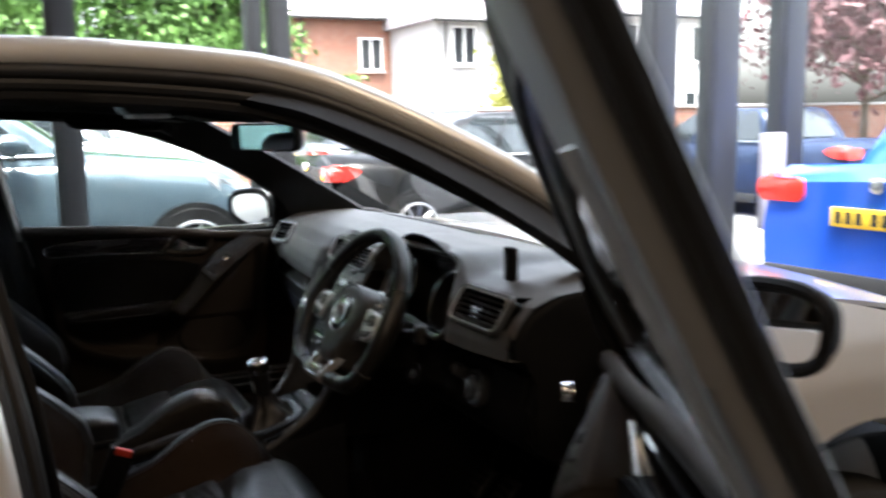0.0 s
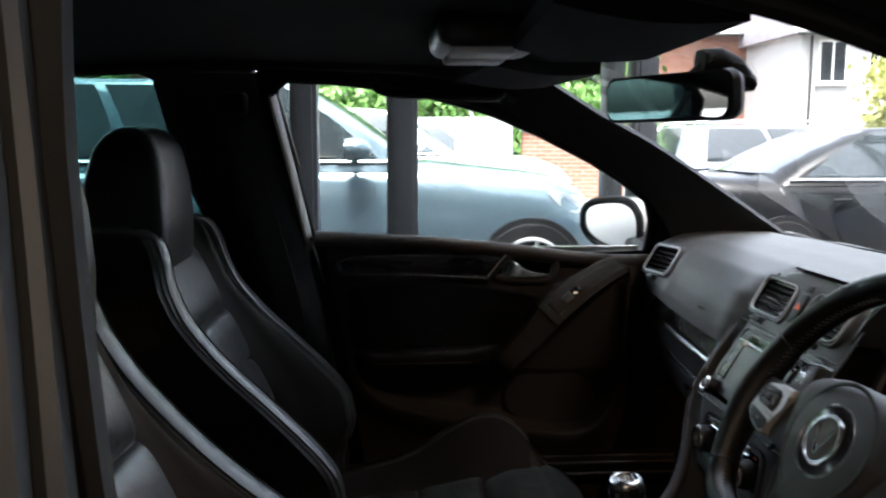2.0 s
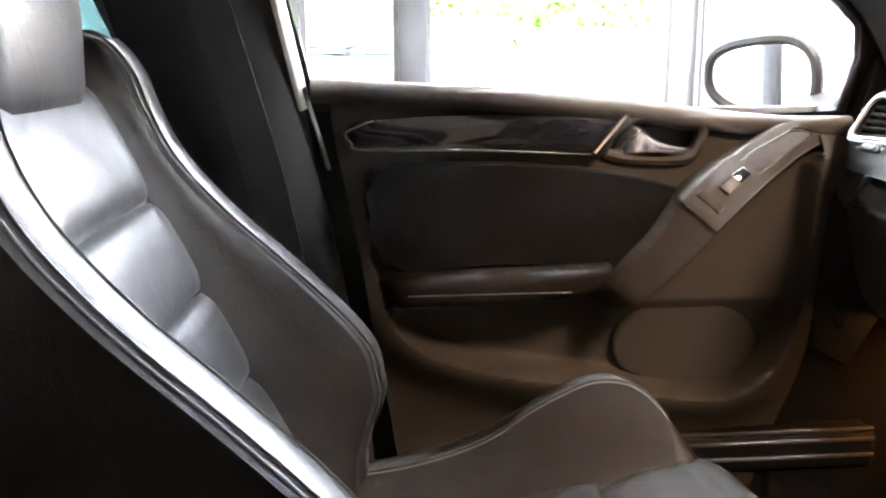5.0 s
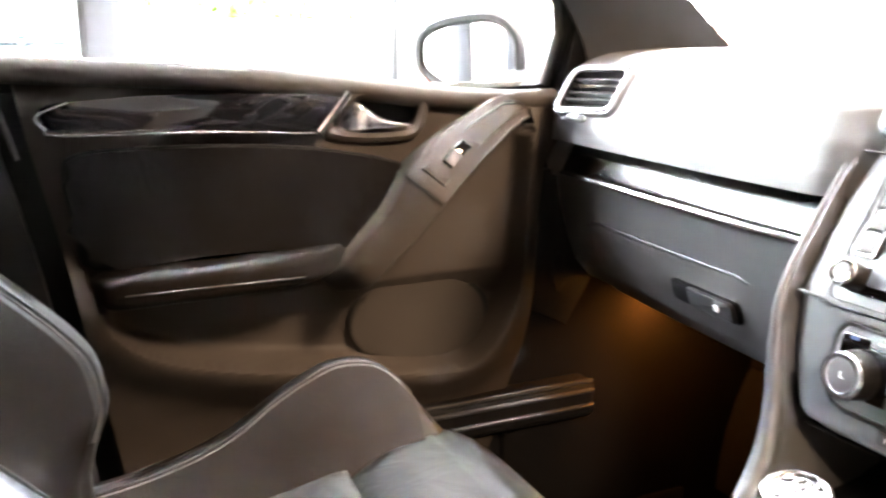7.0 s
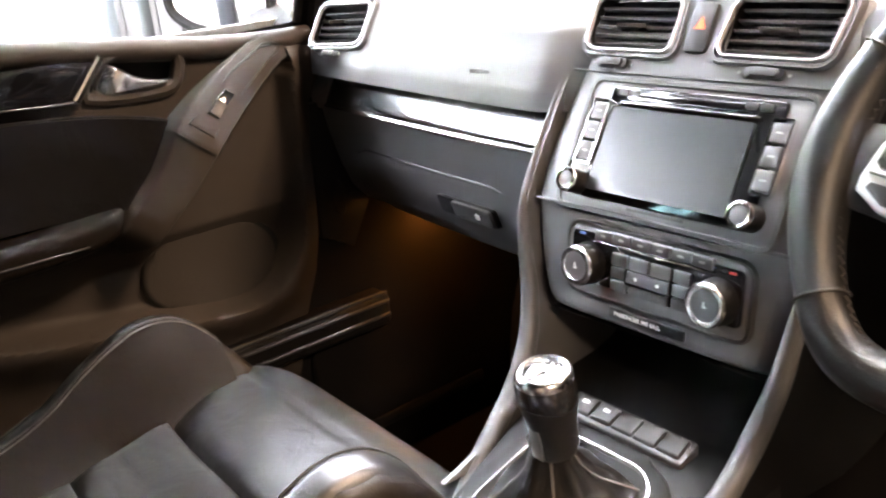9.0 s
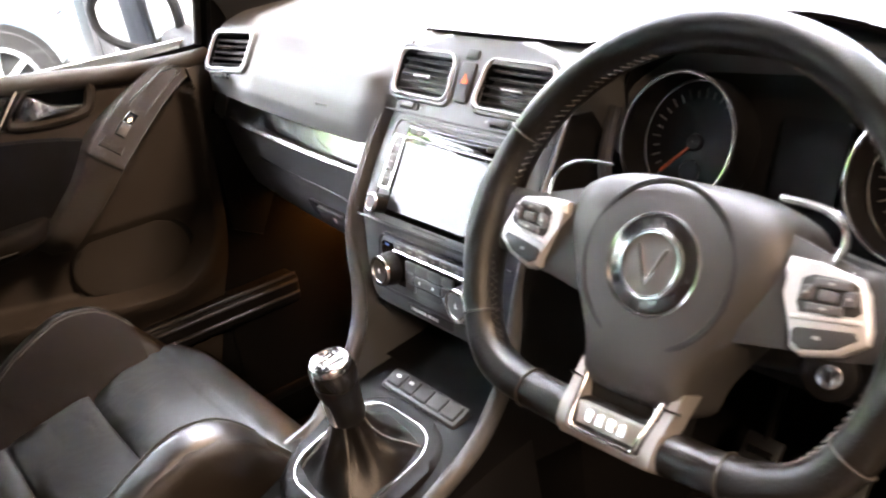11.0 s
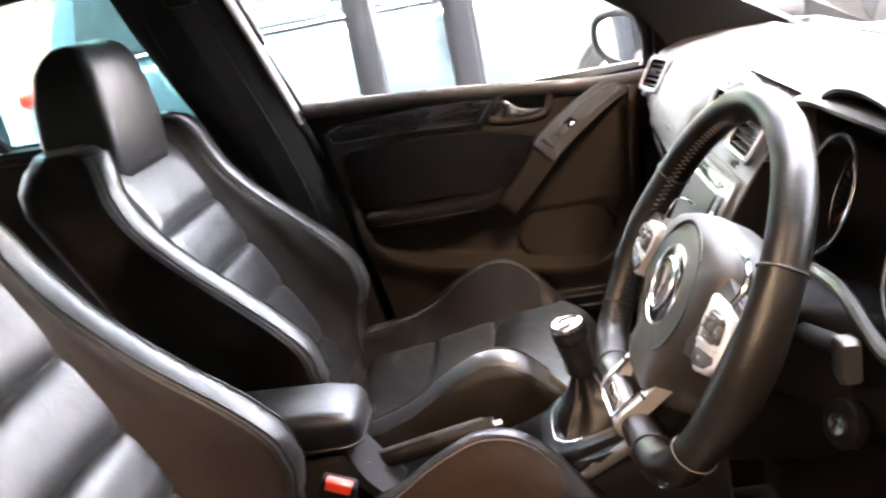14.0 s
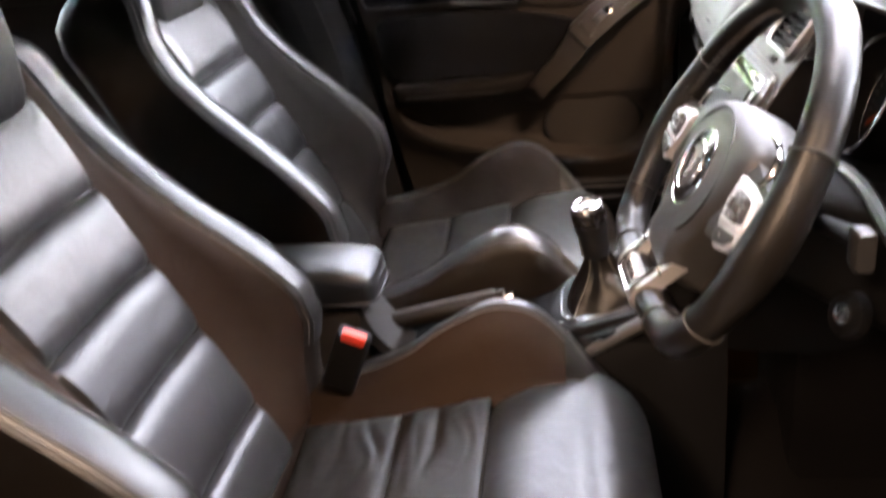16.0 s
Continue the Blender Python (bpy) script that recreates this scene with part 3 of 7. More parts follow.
# windscreen
def screen(u, v):
    x = -0.09 + 0.83 * v
    z = 1.425 - 0.395 * v ** 1.08
    w = 0.50 + 0.18 * v
    y = (2 * u - 1) * w
    return (x - 0.10 * abs(2 * u - 1) ** 2 * v, y, z)
ws = part("windscreen", sheet(screen, 16, 12), GLASS, body, "clear laminated windscreen")
ws.visible_shadow = False
# passenger rear door glass and its dark frame
def tumble(z, y0=0.70):
    return y0 - 0.53 * (z - 1.086)
def flank(outline, s, d0, d1, y0=0.70, bevel=0.0):
    return slab(outline, lambda u, v, d: Vector((u, s * (tumble(v, y0) + d), v)), d0, d1, bevel)
for s in (1, -1):
    win = [(-0.772, 1.10), (-1.10, 1.112), (-1.42, 1.125), (-1.47, 1.20), (-1.36, 1.34), (-1.22, 1.395), (-0.86, 1.41), (-0.815, 1.39), (-0.80, 1.34)]
    g = part("rear_door_glass", flank(win, s, 0.0, 0.004), TINTED, body, "green-tinted rear door glass")
    g.visible_shadow = False
    hole = [Vector(p) for p in win]
    cen = sum(hole, Vector((0, 0))) / len(hole)
    rimw = [(p.x + (p.x - cen.x) * 0.10, p.y + (p.y - cen.y) * 0.14) for p in hole]
    part("rear_window_frame", frame_ring(rimw, lambda u, v, d, s=s: Vector((u, s * (tumble(v) + d), v)), 0.0, 0.004, -0.02, inner=[tuple(p) for p in hole]), PILLAR, body)
    part("window_divider", tube([(-1.30, s * tumble(1.385), 1.385), (-1.205, s * tumble(1.11), 1.11)], 0.012, 8), SEAL, body)
    part("rear_belt_trim", tube([(-0.70, s * 0.705, 1.085), (-1.1, s * 0.705, 1.096), (-1.48, s * 0.70, 1.11)], 0.022, 10), SOFT_DOOR, body)
    part("rear_door_card", box(-1.52, -0.70, s * 0.70, s * 0.73, 0.42, 1.09, 0.01), SOFT_DOOR, body)
    # outer skin of the rear door and flank
    def skin(u, v, s=s):
        x = -1.75 + 1.10 * u
        z = 0.28 + 0.765 * v
        y = interp(z, [(0.28, 0.80), (0.5, 0.865), (0.75, 0.885), (0.95, 0.86), (1.08, 0.80)])
        return (x + 0.05 * (1 - v), s * y, z)
    part("rear_door_skin", sheet(skin, 20, 20, 0.02, (0, -s, 0)), SILVER, body)
    part("rear_waist_trim", tube([(-0.66, s * 0.812, 1.048), (-1.1, s * 0.812, 1.056), (-1.72, s * 0.812, 1.062)], 0.014, 8), SEAL, body)
    # sill
    part("door_sill", tube([(0.55, s * 0.80, 0.30), (-0.6, s * 0.80, 0.30), (-1.5, s * 0.80, 0.30)], 0.06, 12, flat=0.7, up=(0, 0, 1)), SILVER, body)
    part("sill_plate", box(-0.55, 0.45, s * 0.70, s * 0.79, 0.335, 0.362, 0.008), HARD, body)
    # front wing over the wheel
    def wing(u, v, s=s):
        a = radians(8 + 164 * u)
        cx, cz, r = 0.925, 0.36, 0.425
        arch = Vector((cx - r * math.cos(a), cz + r * math.sin(a)))
        ex = 0.47 + 1.20 * u
        edge = Vector((ex, interp(ex, [(0.45, 1.07), (0.75, 1.035), (1.0, 0.985), (1.3, 0.91), (1.5, 0.82), (1.7, 0.66)])))
        if u < 0.04:
            arch = Vector((0.47, 0.36))
        p = arch.lerp(edge, v)
        bulge = interp(p.y, [(0.3, 0.86), (0.6, 0.885), (0.76, 0.882), (0.86, 0.862), (0.93, 0.828), (0.98, 0.785), (1.03, 0.735), (1.09, 0.70)]) - 0.20 * max(0, (p.x - 1.15) / 0.5) ** 2
        return (p.x, s * bulge, p.y)
    part("front_wing", sheet(wing, 40, 16, 0.01, (0, -s, 0)), SILVER, body)
    part("wheel_arch_liner", sheet(lambda u, v, s=s: (0.925 - 0.405 * math.cos(math.pi * u), s * (0.86 - 0.25 * v), 0.34 + 0.405 * math.sin(math.pi * u)), 24, 4, 0.005, (0, 0, 1)), HARD, body)
    wm = Matrix.Translation((0.925, s * 0.76, 0.315)) @ Matrix.Rotation(radians(-90 * s), 4, "X")
    tyre = part("wheel", join(ring(0.265, 0.055, wm @ Matrix.Translation((0, 0, 0.02)), 40, 1.6), cyl(0.30, -0.06, 0.08, wm, 40, 0.01)), TYRE, body)
    part("rim", join(ring(0.225, 0.014, wm @ Matrix.Translation((0, 0, 0.095)), 40), cyl(0.05, 0.05, 0.10, wm, 20, 0.01), *[tube([wm @ Vector((0.04 * math.cos(a), 0.04 * math.sin(a), 0.09)), wm @ Vector((0.22 * math.cos(a + 0.12 * k), 0.22 * math.sin(a + 0.12 * k), 0.09))], 0.013, 6) for a in (2 * math.pi * j / 5 for j in range(5)) for k in (-1, 1)]), ALU, tyre)
# bonnet, scuttle, nose and floor
part("bonnet", sheet(lambda u, v: (0.62 + 0.95 * u, (2 * v - 1) * (0.74 - 0.12 * u ** 2), interp(u, [(0, 1.035), (0.4, 0.99), (0.75, 0.925), (1, 0.80)]) + 0.03 * (1 - (2 * v - 1) ** 2)), 16, 16, 0.01, (0, 0, -1)), SILVER, body)
part("scuttle", box(0.56, 0.66, -0.70, 0.70, 1.00, 1.03, 0.01), HARD, body)
part("front_bumper", box(1.50, 1.72, -0.72, 0.72, 0.25, 0.80, 0.08, 4), SILVER, body)
part("tailgate", box(-1.95, -1.80, -0.66, 0.66, 0.35, 1.05, 0.05, 3), SILVER, body)
part("floor_pan", box(-1.75, 0.72, -0.74, 0.74, 0.235, 0.27, 0.01), CARPET, body)
part("heater_box", box(0.19, 0.60, -0.11, 0.11, 0.27, 0.90, 0.02), CARPET, body)
part("bulkhead", box(0.58, 0.64, -0.72, 0.72, 0.25, 1.00, 0.01), CARPET, body)
part("transmission_tunnel", sheet(lambda u, v: (-1.2 + 1.7 * u, (2 * v - 1) * 0.16, 0.27 + 0.22 * (1 - abs(2 * v - 1) ** 3)), 8, 16, 0.01), CARPET, body)
for s in (-1, 1):
    part("footwell_side", box(0.42 if s < 0 else 0.10, 0.60, s * 0.705, s * 0.72, 0.27, 0.98, 0.012), CARPET, body)
# tailgate glass
tg = part("tailgate_glass", sheet(lambda u, v: (-1.60 - 0.25 * v, (2 * u - 1) * 0.55, 1.40 - 0.35 * v), 8, 4), TINTED, body)
tg.visible_shadow = False
# overhead: sun visors and the reading lamp console
for s in (-1, 1):
    vis = part("sun_visor", sheet(lambda u, v, s=s: (-0.25 + 0.16 * v - 0.02 * u, s * (0.11 + 0.35 * u), 1.412 - 0.012 * v - 0.008 * math.sin(math.pi * v)), 12, 8, 0.018, (0, 0, -1)), HEADLINER, body)
part("reading_lamp_console", box(-0.34, -0.20, -0.10, 0.10, 1.398, 1.445, 0.02, 3), STACK_DARK, body)
part("reading_lamp_lens", box(-0.32, -0.24, -0.085, -0.02, 1.390, 1.402, 0.005), WHITE_PRINT, body)
part("reading_lamp_lens", box(-0.32, -0.24, 0.02, 0.085, 1.390, 1.402, 0.005), WHITE_PRINT, body)
# grab handle above the passenger
part("grab_handle", tube(smooth_path([(-0.42, 0.50, 1.395), (-0.40, 0.475, 1.375), (-0.30, 0.465, 1.368), (-0.20, 0.475, 1.365), (-0.18, 0.505, 1.38)], 5), 0.009, 8), HARD, body)

# ---- seat belts ----
for s, nm in ((1, "passenger"), (-1, "driver")):
    belt = thing("seat_belt", (-0.68, s * 0.6, 1.3), "black webbing seat belt hanging by the centre pillar", "seat belt", "seat belts")
    def web(u, v, s=s):
        p = smooth_path([(-0.685, s * 0.535, 1.345), (-0.66, s * 0.585, 1.22), (-0.628, s * 0.632, 1.08), (-0.60, s * 0.662, 0.95), (-0.575, s * 0.672, 0.80), (-0.55, s * 0.678, 0.62)], 5)
        k = min(int(v * (len(p) - 1) + 0.5), len(p) - 1)
        return p[k] + Vector(((u - 0.5) * 0.046, -s * 0.006 * math.sin(3 * v), 0.012 * (u - 0.5)))
    part("webbing", sheet(web, 4, 25, 0.0025, (0, s, 0)), BELT, belt)
    part("upper_guide", box(-0.715, -0.655, s * 0.515, s * 0.545, 1.335, 1.375, 0.01, 3), HARD, belt)
    part("latch_tongue", box(-0.60, -0.55, s * 0.655, s * 0.668, 0.80, 0.835, 0.004), HARD, belt)

# ---- doors ----
def inside(p, outline):
    """Whether a point lies in a closed outline."""
    hit = False
    for (x0, y0), (x1, y1) in zip(outline, outline[1:] + outline[:1]):
        if (y0 > p[1]) != (y1 > p[1]) and p[0] < (x1 - x0) * (p[1] - y0) / (y1 - y0) + x0:
            hit = not hit
    return hit


def smooth_rings(rings, n):
    """More rings between the given ones, on smooth lines."""
    cols = [smooth_path(c, n) for c in zip(*rings)]
    return [list(r) for r in zip(*cols)]


def door_belt(x):
    return interp(x, [(-0.56, 1.085), (-0.30, 1.070), (-0.14, 1.055), (0.0, 1.037), (0.10, 1.030), (0.25, 1.03)])


WINDOW = [(-0.545, 1.080), (-0.30, 1.066), (-0.05, 1.040), (0.170, 1.048), (0.168, 1.120), (0.150, 1.162), (0.085, 1.208), (0.022, 1.244), (-0.094, 1.300), (-0.202, 1.343), (-0.347, 1.380), (-0.485, 1.395), (-0.583, 1.399), (-0.603, 1.385), (-0.606, 1.370), (-0.576, 1.235)]


LIP = []
for a, b in zip(*(lambda p: (p, p[1:]))([Vector((q.x, q.y)) for q in smooth_path([(-0.455, 0.80, 0), (-0.445, 0.77, 0), (-0.40, 0.735, 0), (-0.305, 0.705, 0), (-0.15, 0.680, 0), (-0.03, 0.660, 0), (0.035, 0.670, 0), (0.075, 0.71, 0), (0.098, 0.77, 0), (0.108, 0.86, 0), (0.114, 0.93, 0), (0.118, 0.98, 0)], 40)])):
    t = (b - a).normalized()
    LIP.append((a.x, a.y, t.y, -t.x))
LIP = np.array(LIP)


def front_door(name, s, label, turn=0.0):
    hinge = Vector((0.42, s * 0.80, 0.5))
    door = thing(name, hinge, label, "car door", "front doors")
    door.rotation_euler = (0, 0, radians(turn))
    flat = lambda u, v, d: Vector((u, s * (0.70 - d), v))
    # structure: skin, frame, glass
    def skin(u, v):
        z = 0.33 + 0.72 * v
        x0 = -0.56 - 0.02 * v
        x = x0 + (0.455 - x0) * u
        y = interp(z, [(0.33, 0.80), (0.5, 0.862), (0.75, 0.885), (0.93, 0.855), (1.05, 0.80)])
        return (x, s * y, z)
    part("outer_skin", sheet(skin, 24, 16, 0.012, (0, -s, 0)), SILVER, door)
    part("inner_shell", join(box(-0.562, -0.44, s * 0.742, s * 0.752, 0.36, 1.055, 0.003), box(-0.44, 0.40, s * 0.742, s * 0.752, 0.36, 1.018, 0.003)), HARD, door)
    part("door_end", box(-0.57, -0.545, s * 0.757, s * 0.862, 0.36, 1.03, 0.008), SILVER, door)
    wp = lambda u, v, d: Vector((u, s * (0.715 - 0.53 * (v - 1.086) + d), v))
    hole = [Vector((p[0], p[1] + (0.035 * (p[1] - 1.1) / 0.3 if s < 0 and p[1] > 1.1 else 0.0))) for p in WINDOW]
    outer = []
    n = len(hole)
    for i, p in enumerate(hole):
        t = (hole[(i + 1) % n] - hole[i - 1]).normalized()
        outer.append(p + Vector((t.y, -t.x)) * (0.045 if p.y > 1.1 else 0.03))
    part("window_frame", frame_ring([tuple(p) for p in outer], wp, 0, -0.012, 0.02, inner=[tuple(p) for p in hole]), HARD, door)
    part("frame_seal", tube([wp(p.x, p.y, -0.008) for p in hole[3:]], 0.007, 8), SEAL, door)
    part("frame_edge", tube([wp(p[0] - 0.012, p[1], -0.022) for p in ((-0.545, 1.060), (-0.572, 1.22), (-0.600, 1.37))], 0.0105, 8, flat=0.6), SILVER, door, "bright rear edge of the window frame")
    part("frame_edge_low", tube([(-0.556, s * 0.692, 1.085), (-0.538, s * 0.696, 1.02), (-0.528, s * 0.70, 0.98)], 0.0035, 8, flat=0.6), STACK_DARK, door)
    if s < 0:
        post = [(-0.600, 1.045), (-0.450, 1.045), (-0.475, 1.230), (-0.525, 1.360), (-0.535, 1.475), (-0.690, 1.475), (-0.660, 1.360), (-0.628, 1.240)]
        part("frame_post", slab(post, wp, 0.020, -0.022, 0.016, 4), FRAME_TRIM, door, "broad grey rear post of the window frame")
        part("post_seal", tube([wp(u, v, 0.012) for u, v in ((-0.604, 1.05), (-0.632, 1.24), (-0.664, 1.36), (-0.695, 1.475))], 0.012, 8), SEAL, door)
    gl = part("window_glass", slab([tuple(p) for p in hole], wp, 0.0, 0.004), GLASS, door)
    gl.visible_shadow = False
    # inner panel
    rear = lambda z: interp(z, [(0.42, -0.425), (0.62, -0.455), (0.82, -0.490), (0.94, -0.517), (1.08, -0.54)])
    def card(u, v):
        z0 = 0.40 + 0.60 * v
        xr = rear(z0)
        x = xr + (interp(z0, [(0.40, 0.05), (0.60, 0.098), (0.67, 0.114), (0.72, 0.120), (0.86, 0.126), (0.92, 0.138), (0.98, 0.20)]) - xr) * u
        z = 0.40 + (door_belt(x) - 0.012 - 0.40) * v
        y = 0.70 - 0.012 * math.sin(math.pi * v) + 0.028 * interp(z, [(0.99, 0), (1.03, 0.0), (1.06, 0.45), (1.08, 1.0)])
        # flared lip round the lower pocket, steeper on its inner side
        px, pz = x - LIP[:, 0], z - LIP[:, 1]
        near = int(np.argmin(px * px + pz * pz))
        d = math.hypot(px[near], pz[near])
        out = px[near] * LIP[near, 2] + pz[near] * LIP[near, 3]
        y -= 0.034 * math.exp(-(d / (0.045 if out > 0 else 0.010)) ** 2)
        if out <= 0:
            y += 0.022 * (1 - math.exp(-(d / 0.010) ** 2)) * interp(z, [(0.755, 1.0), (0.795, 0.0)])
        y += 0.02 * interp(z, [(0.40, 1.0), (0.60, 0.4), (0.66, 0.0)])
        return (x, s * y, z)
    part("belt_rail", tube(smooth_path([(x, s * (0.702), door_belt(x) - 0.003) for x in (-0.548, -0.42, -0.30, -0.14, 0.0, 0.10, 0.17)], 4), 0.016, 10), SOFT_DOOR, door)
    # black gloss strip with a bright edge
    strip = [(p.x, p.y) for p in smooth_path([(-0.503, 1.030), (-0.497, 1.018), (-0.480, 1.009), (-0.33, 1.007), (-0.185, 0.999), (-0.150, 1.041), (-0.25, 1.047), (-0.36, 1.049), (-0.44, 1.046), (-0.492, 1.041)], 3, closed=True)]
    part("gloss_strip", slab(strip, flat, 0.0, 0.024, 0.004), PIANO, door, "black gloss strip")
    part("strip_edge", tube([flat(p.x, p.y, 0.026) for p in smooth_path([(-0.47, 1.044), (-0.504, 1.030), (-0.497, 1.016), (-0.480, 1.007), (-0.33, 1.005), (-0.186, 0.997)], 4)], 0.0010, 6), STACK, door)
    part("strip_end", tube([flat(-0.183, 0.998, 0.028), flat(-0.143, 1.046, 0.028)], 0.0065, 8, flat=0.6), CHROME, door)
    # handle in its recess
    rec = [(p.x, p.y) for p in smooth_path([(-0.164, 0.996), (-0.06, 0.988), (-0.038, 1.010), (-0.036, 1.031), (-0.05, 1.036), (-0.13, 1.043)], 4, closed=True)]
    cb = sheet(card, 150, 150, 0.03, (0, s, 0))
    def in_recess(c):
        return inside((c.x, c.z), rec)
    bmesh.ops.delete(cb, geom=[f for f in cb.faces if in_recess(f.calc_center_median())], context="FACES")
    part("door_card", cb, SOFT_DOOR, door)
    part("handle_recess", join(slab(rec, flat, -0.030, -0.026), loft([[flat(u, v, d) for u, v in rec] for d in (-0.027, 0.003)], cap=False)), HARD, door)
    part("recess_rim", tube([flat(u, v, 0.0035) for u, v in rec], 0.0085, 8, closed=True), SOFT_DOOR, door)
    part("door_handle", loft(smooth_rings([[flat(x + hh * 0.35 * v, z + hh * v, d + th * e) for v, e in ((-1, 0), (-0.8, 0.7), (0, 1.0), (0.8, 0.7), (1, 0), (0.8, -0.7), (0, -1), (-0.8, -0.7))] for x, z, hh, d, th in ((-0.150, 1.013, 0.017, -0.004, 0.004), (-0.138, 1.014, 0.020, 0.004, 0.005), (-0.122, 1.011, 0.016, 0.010, 0.006), (-0.105, 1.006, 0.0095, 0.012, 0.006), (-0.085, 1.002, 0.0065, 0.011, 0.005), (-0.062, 0.9985, 0.0055, 0.007, 0.004), (-0.050, 0.998, 0.004, 0.002, 0.003))], 4)), CHROME, door, "satin chrome pull handle")
    # padded leather field
    inset = smooth_path([(-0.482, 0.965), (-0.462, 0.984), (-0.38, 0.987), (-0.28, 0.985), (-0.16, 0.972), (-0.060, 0.944), (-0.062, 0.90), (-0.095, 0.850), (-0.20, 0.852), (-0.32, 0.855), (-0.457, 0.850), (-0.472, 0.90)], 4, closed=True)
    part("leather_field", slab([(p.x, p.y) for p in inset], flat, 0.0, 0.030, 0.012, 4), FIELD, door)
    part("field_seam", tube([flat(p.x, p.y, 0.019) for p in inset], 0.0030, 6, closed=True), HARD, door)
    # armrest
    rings = []
    for x, k, lift in ((-0.466, 0.25, 0.0), (-0.458, 0.65, 0.0), (-0.44, 0.95, 0.0), (-0.38, 1.0, 0.002), (-0.30, 1.0, 0.003), (-0.23, 0.97, 0.006), (-0.19, 0.85, 0.010), (-0.165, 0.6, 0.014), (-0.15, 0.2, 0.016)):
        o = rrect(0.074 * k, 0.034 * k + 0.008, 0.013 * k + 0.002, 5)
        rings.append([Vector((x, s * (0.70 - 0.034 * k + a), 0.826 + lift + b)) for a, b in o])
    arm = part("armrest", loft(smooth_rings(rings, 3)), ARM, door, "padded leather armrest")
    part("armrest_seam", tube([(x, s * 0.6285, 0.826) for x in (-0.43, -0.36, -0.28, -0.22)], 0.0014, 6), SEAL, arm)
    # sloping pull with the window switch
    rows = ((0.180, 1.030, 0.012, 0.003), (0.140, 1.028, 0.018, 0.010), (0.09, 1.019, 0.025, 0.026), (0.042, 0.998, 0.027, 0.052), (-0.014, 0.967, 0.028, 0.086), (-0.061, 0.932, 0.027, 0.110), (-0.070, 0.919, 0.0255, 0.109), (-0.097, 0.884, 0.0210, 0.108), (-0.128, 0.852, 0.0195, 0.104), (-0.156, 0.821, 0.0185, 0.092), (-0.178, 0.800, 0.012, 0.040))
    crown = ((-0.84, 0.715), (0.0, 0.85), (0.80, 0.965), (0.94, 0.975), (1.05, 0.92), (1.12, 0.75), (1.20, 0.35), (1.30, -0.1))
    shape = ((-0.50, -0.12), (-0.70, 0.10), (-0.84, 0.34), (-0.93, 0.56), (-0.92, 0.67)) + crown
    def on_pull(u, v, d):
        # u along the car, v across the pull, d out of it
        z, w, deep = (interp(u, [(r[0], r[k]) for r in reversed(rows)]) for k in (1, 2, 3))
        return Vector((u + 0.72 * w * v, s * (0.703 - deep * interp(v, crown) - d), z - 0.69 * w * v))
    rings = [[Vector((r[0] + 0.72 * r[2] * a, s * (0.703 - r[3] * b), r[1] - 0.69 * r[2] * a)) for a, b in shape] for r in rows]
    pull = part("sloping_pull", loft(smooth_rings(rings, 5)), SOFT_DOOR, door, sharp=50)
    part("pull_joint", tube([on_pull(-0.0655, k / 4.4 - 0.86, 0.0006) for k in range(9)], 0.0018, 6), SEAL, pull)
    plate = ((-0.052, -0.62), (0.030, -0.52), (0.085, -0.42), (0.102, -0.20), (0.104, 0.10), (0.090, 0.34), (0.030, 0.44), (-0.052, 0.46))
    part("switch_plate", slab(plate, on_pull, -0.002, 0.0020, 0.001), SOFT_DOOR, pull)
    part("plate_gap", tube([on_pull(u, v * 1.02, 0.0008) for u, v in plate], 0.0019, 5, closed=True), SEAL, pull)
    part("window_switch", slab([(-0.030, -0.30), (-0.012, -0.30), (-0.012, 0.20), (-0.030, 0.20)], on_pull, 0.0, 0.0062, 0.002), BUTTON, pull, "window switch")
    part("switch_well", slab([(-0.011, -0.30), (0.006, -0.30), (0.006, 0.20), (-0.011, 0.20)], on_pull, 0.0, 0.0030, 0.0008), PIANO, pull)
    oval_ = [(0.092 + 0.020 * math.cos(a), -0.04 + 0.50 * math.sin(a)) for a in (2 * math.pi * k / 20 for k in range(20))]
    part("speaker_oval", tube([on_pull(u, v, 0.0012) for u, v in oval_], 0.0008, 5, closed=True), SEAL, pull)
    # dark line drawn as the shade between strap and card
    part("strap_shade_line", tube(smooth_path([on_pull(u, 1.10, 0.0006) for u in (-0.061, -0.070, -0.097, -0.128, -0.156)], 4), 0.0034, 6), SEAL, pull)
    part("pull_edge", tube(smooth_path([on_pull(u, 0.98, 0.0004) for u in (0.14, 0.09, 0.042, -0.014, -0.061, -0.070, -0.097, -0.128, -0.156)], 4), 0.0016, 6), DARK_SEAM, pull)
    # pocket with felt face
    felt = smooth_path([(-0.135, 0.760), (-0.10, 0.783), (-0.05, 0.788), (0.0, 0.783), (0.035, 0.770), (0.055, 0.745), (0.058, 0.715), (0.045, 0.685), (0.0, 0.672), (-0.06, 0.674), (-0.12, 0.684), (-0.145, 0.72)], 4, closed=True)
    # black sheet behind the felt, standing in for the shade at its front edge
    part("pocket_shade_sheet", slab([(p.x + 0.011 * max(0.0, min(1.0, (p.x + 0.02) / 0.06)) * (p.y < 0.775), p.y - 0.003 * (p.y < 0.7)) for p in felt], flat, -0.025, -0.002, 0.001), HARD, door)
    part("pocket_face", slab([(p.x, p.y) for p in felt], flat, -0.025, 0.004, 0.008, 3), POCKET, door, "grey felt pocket face")
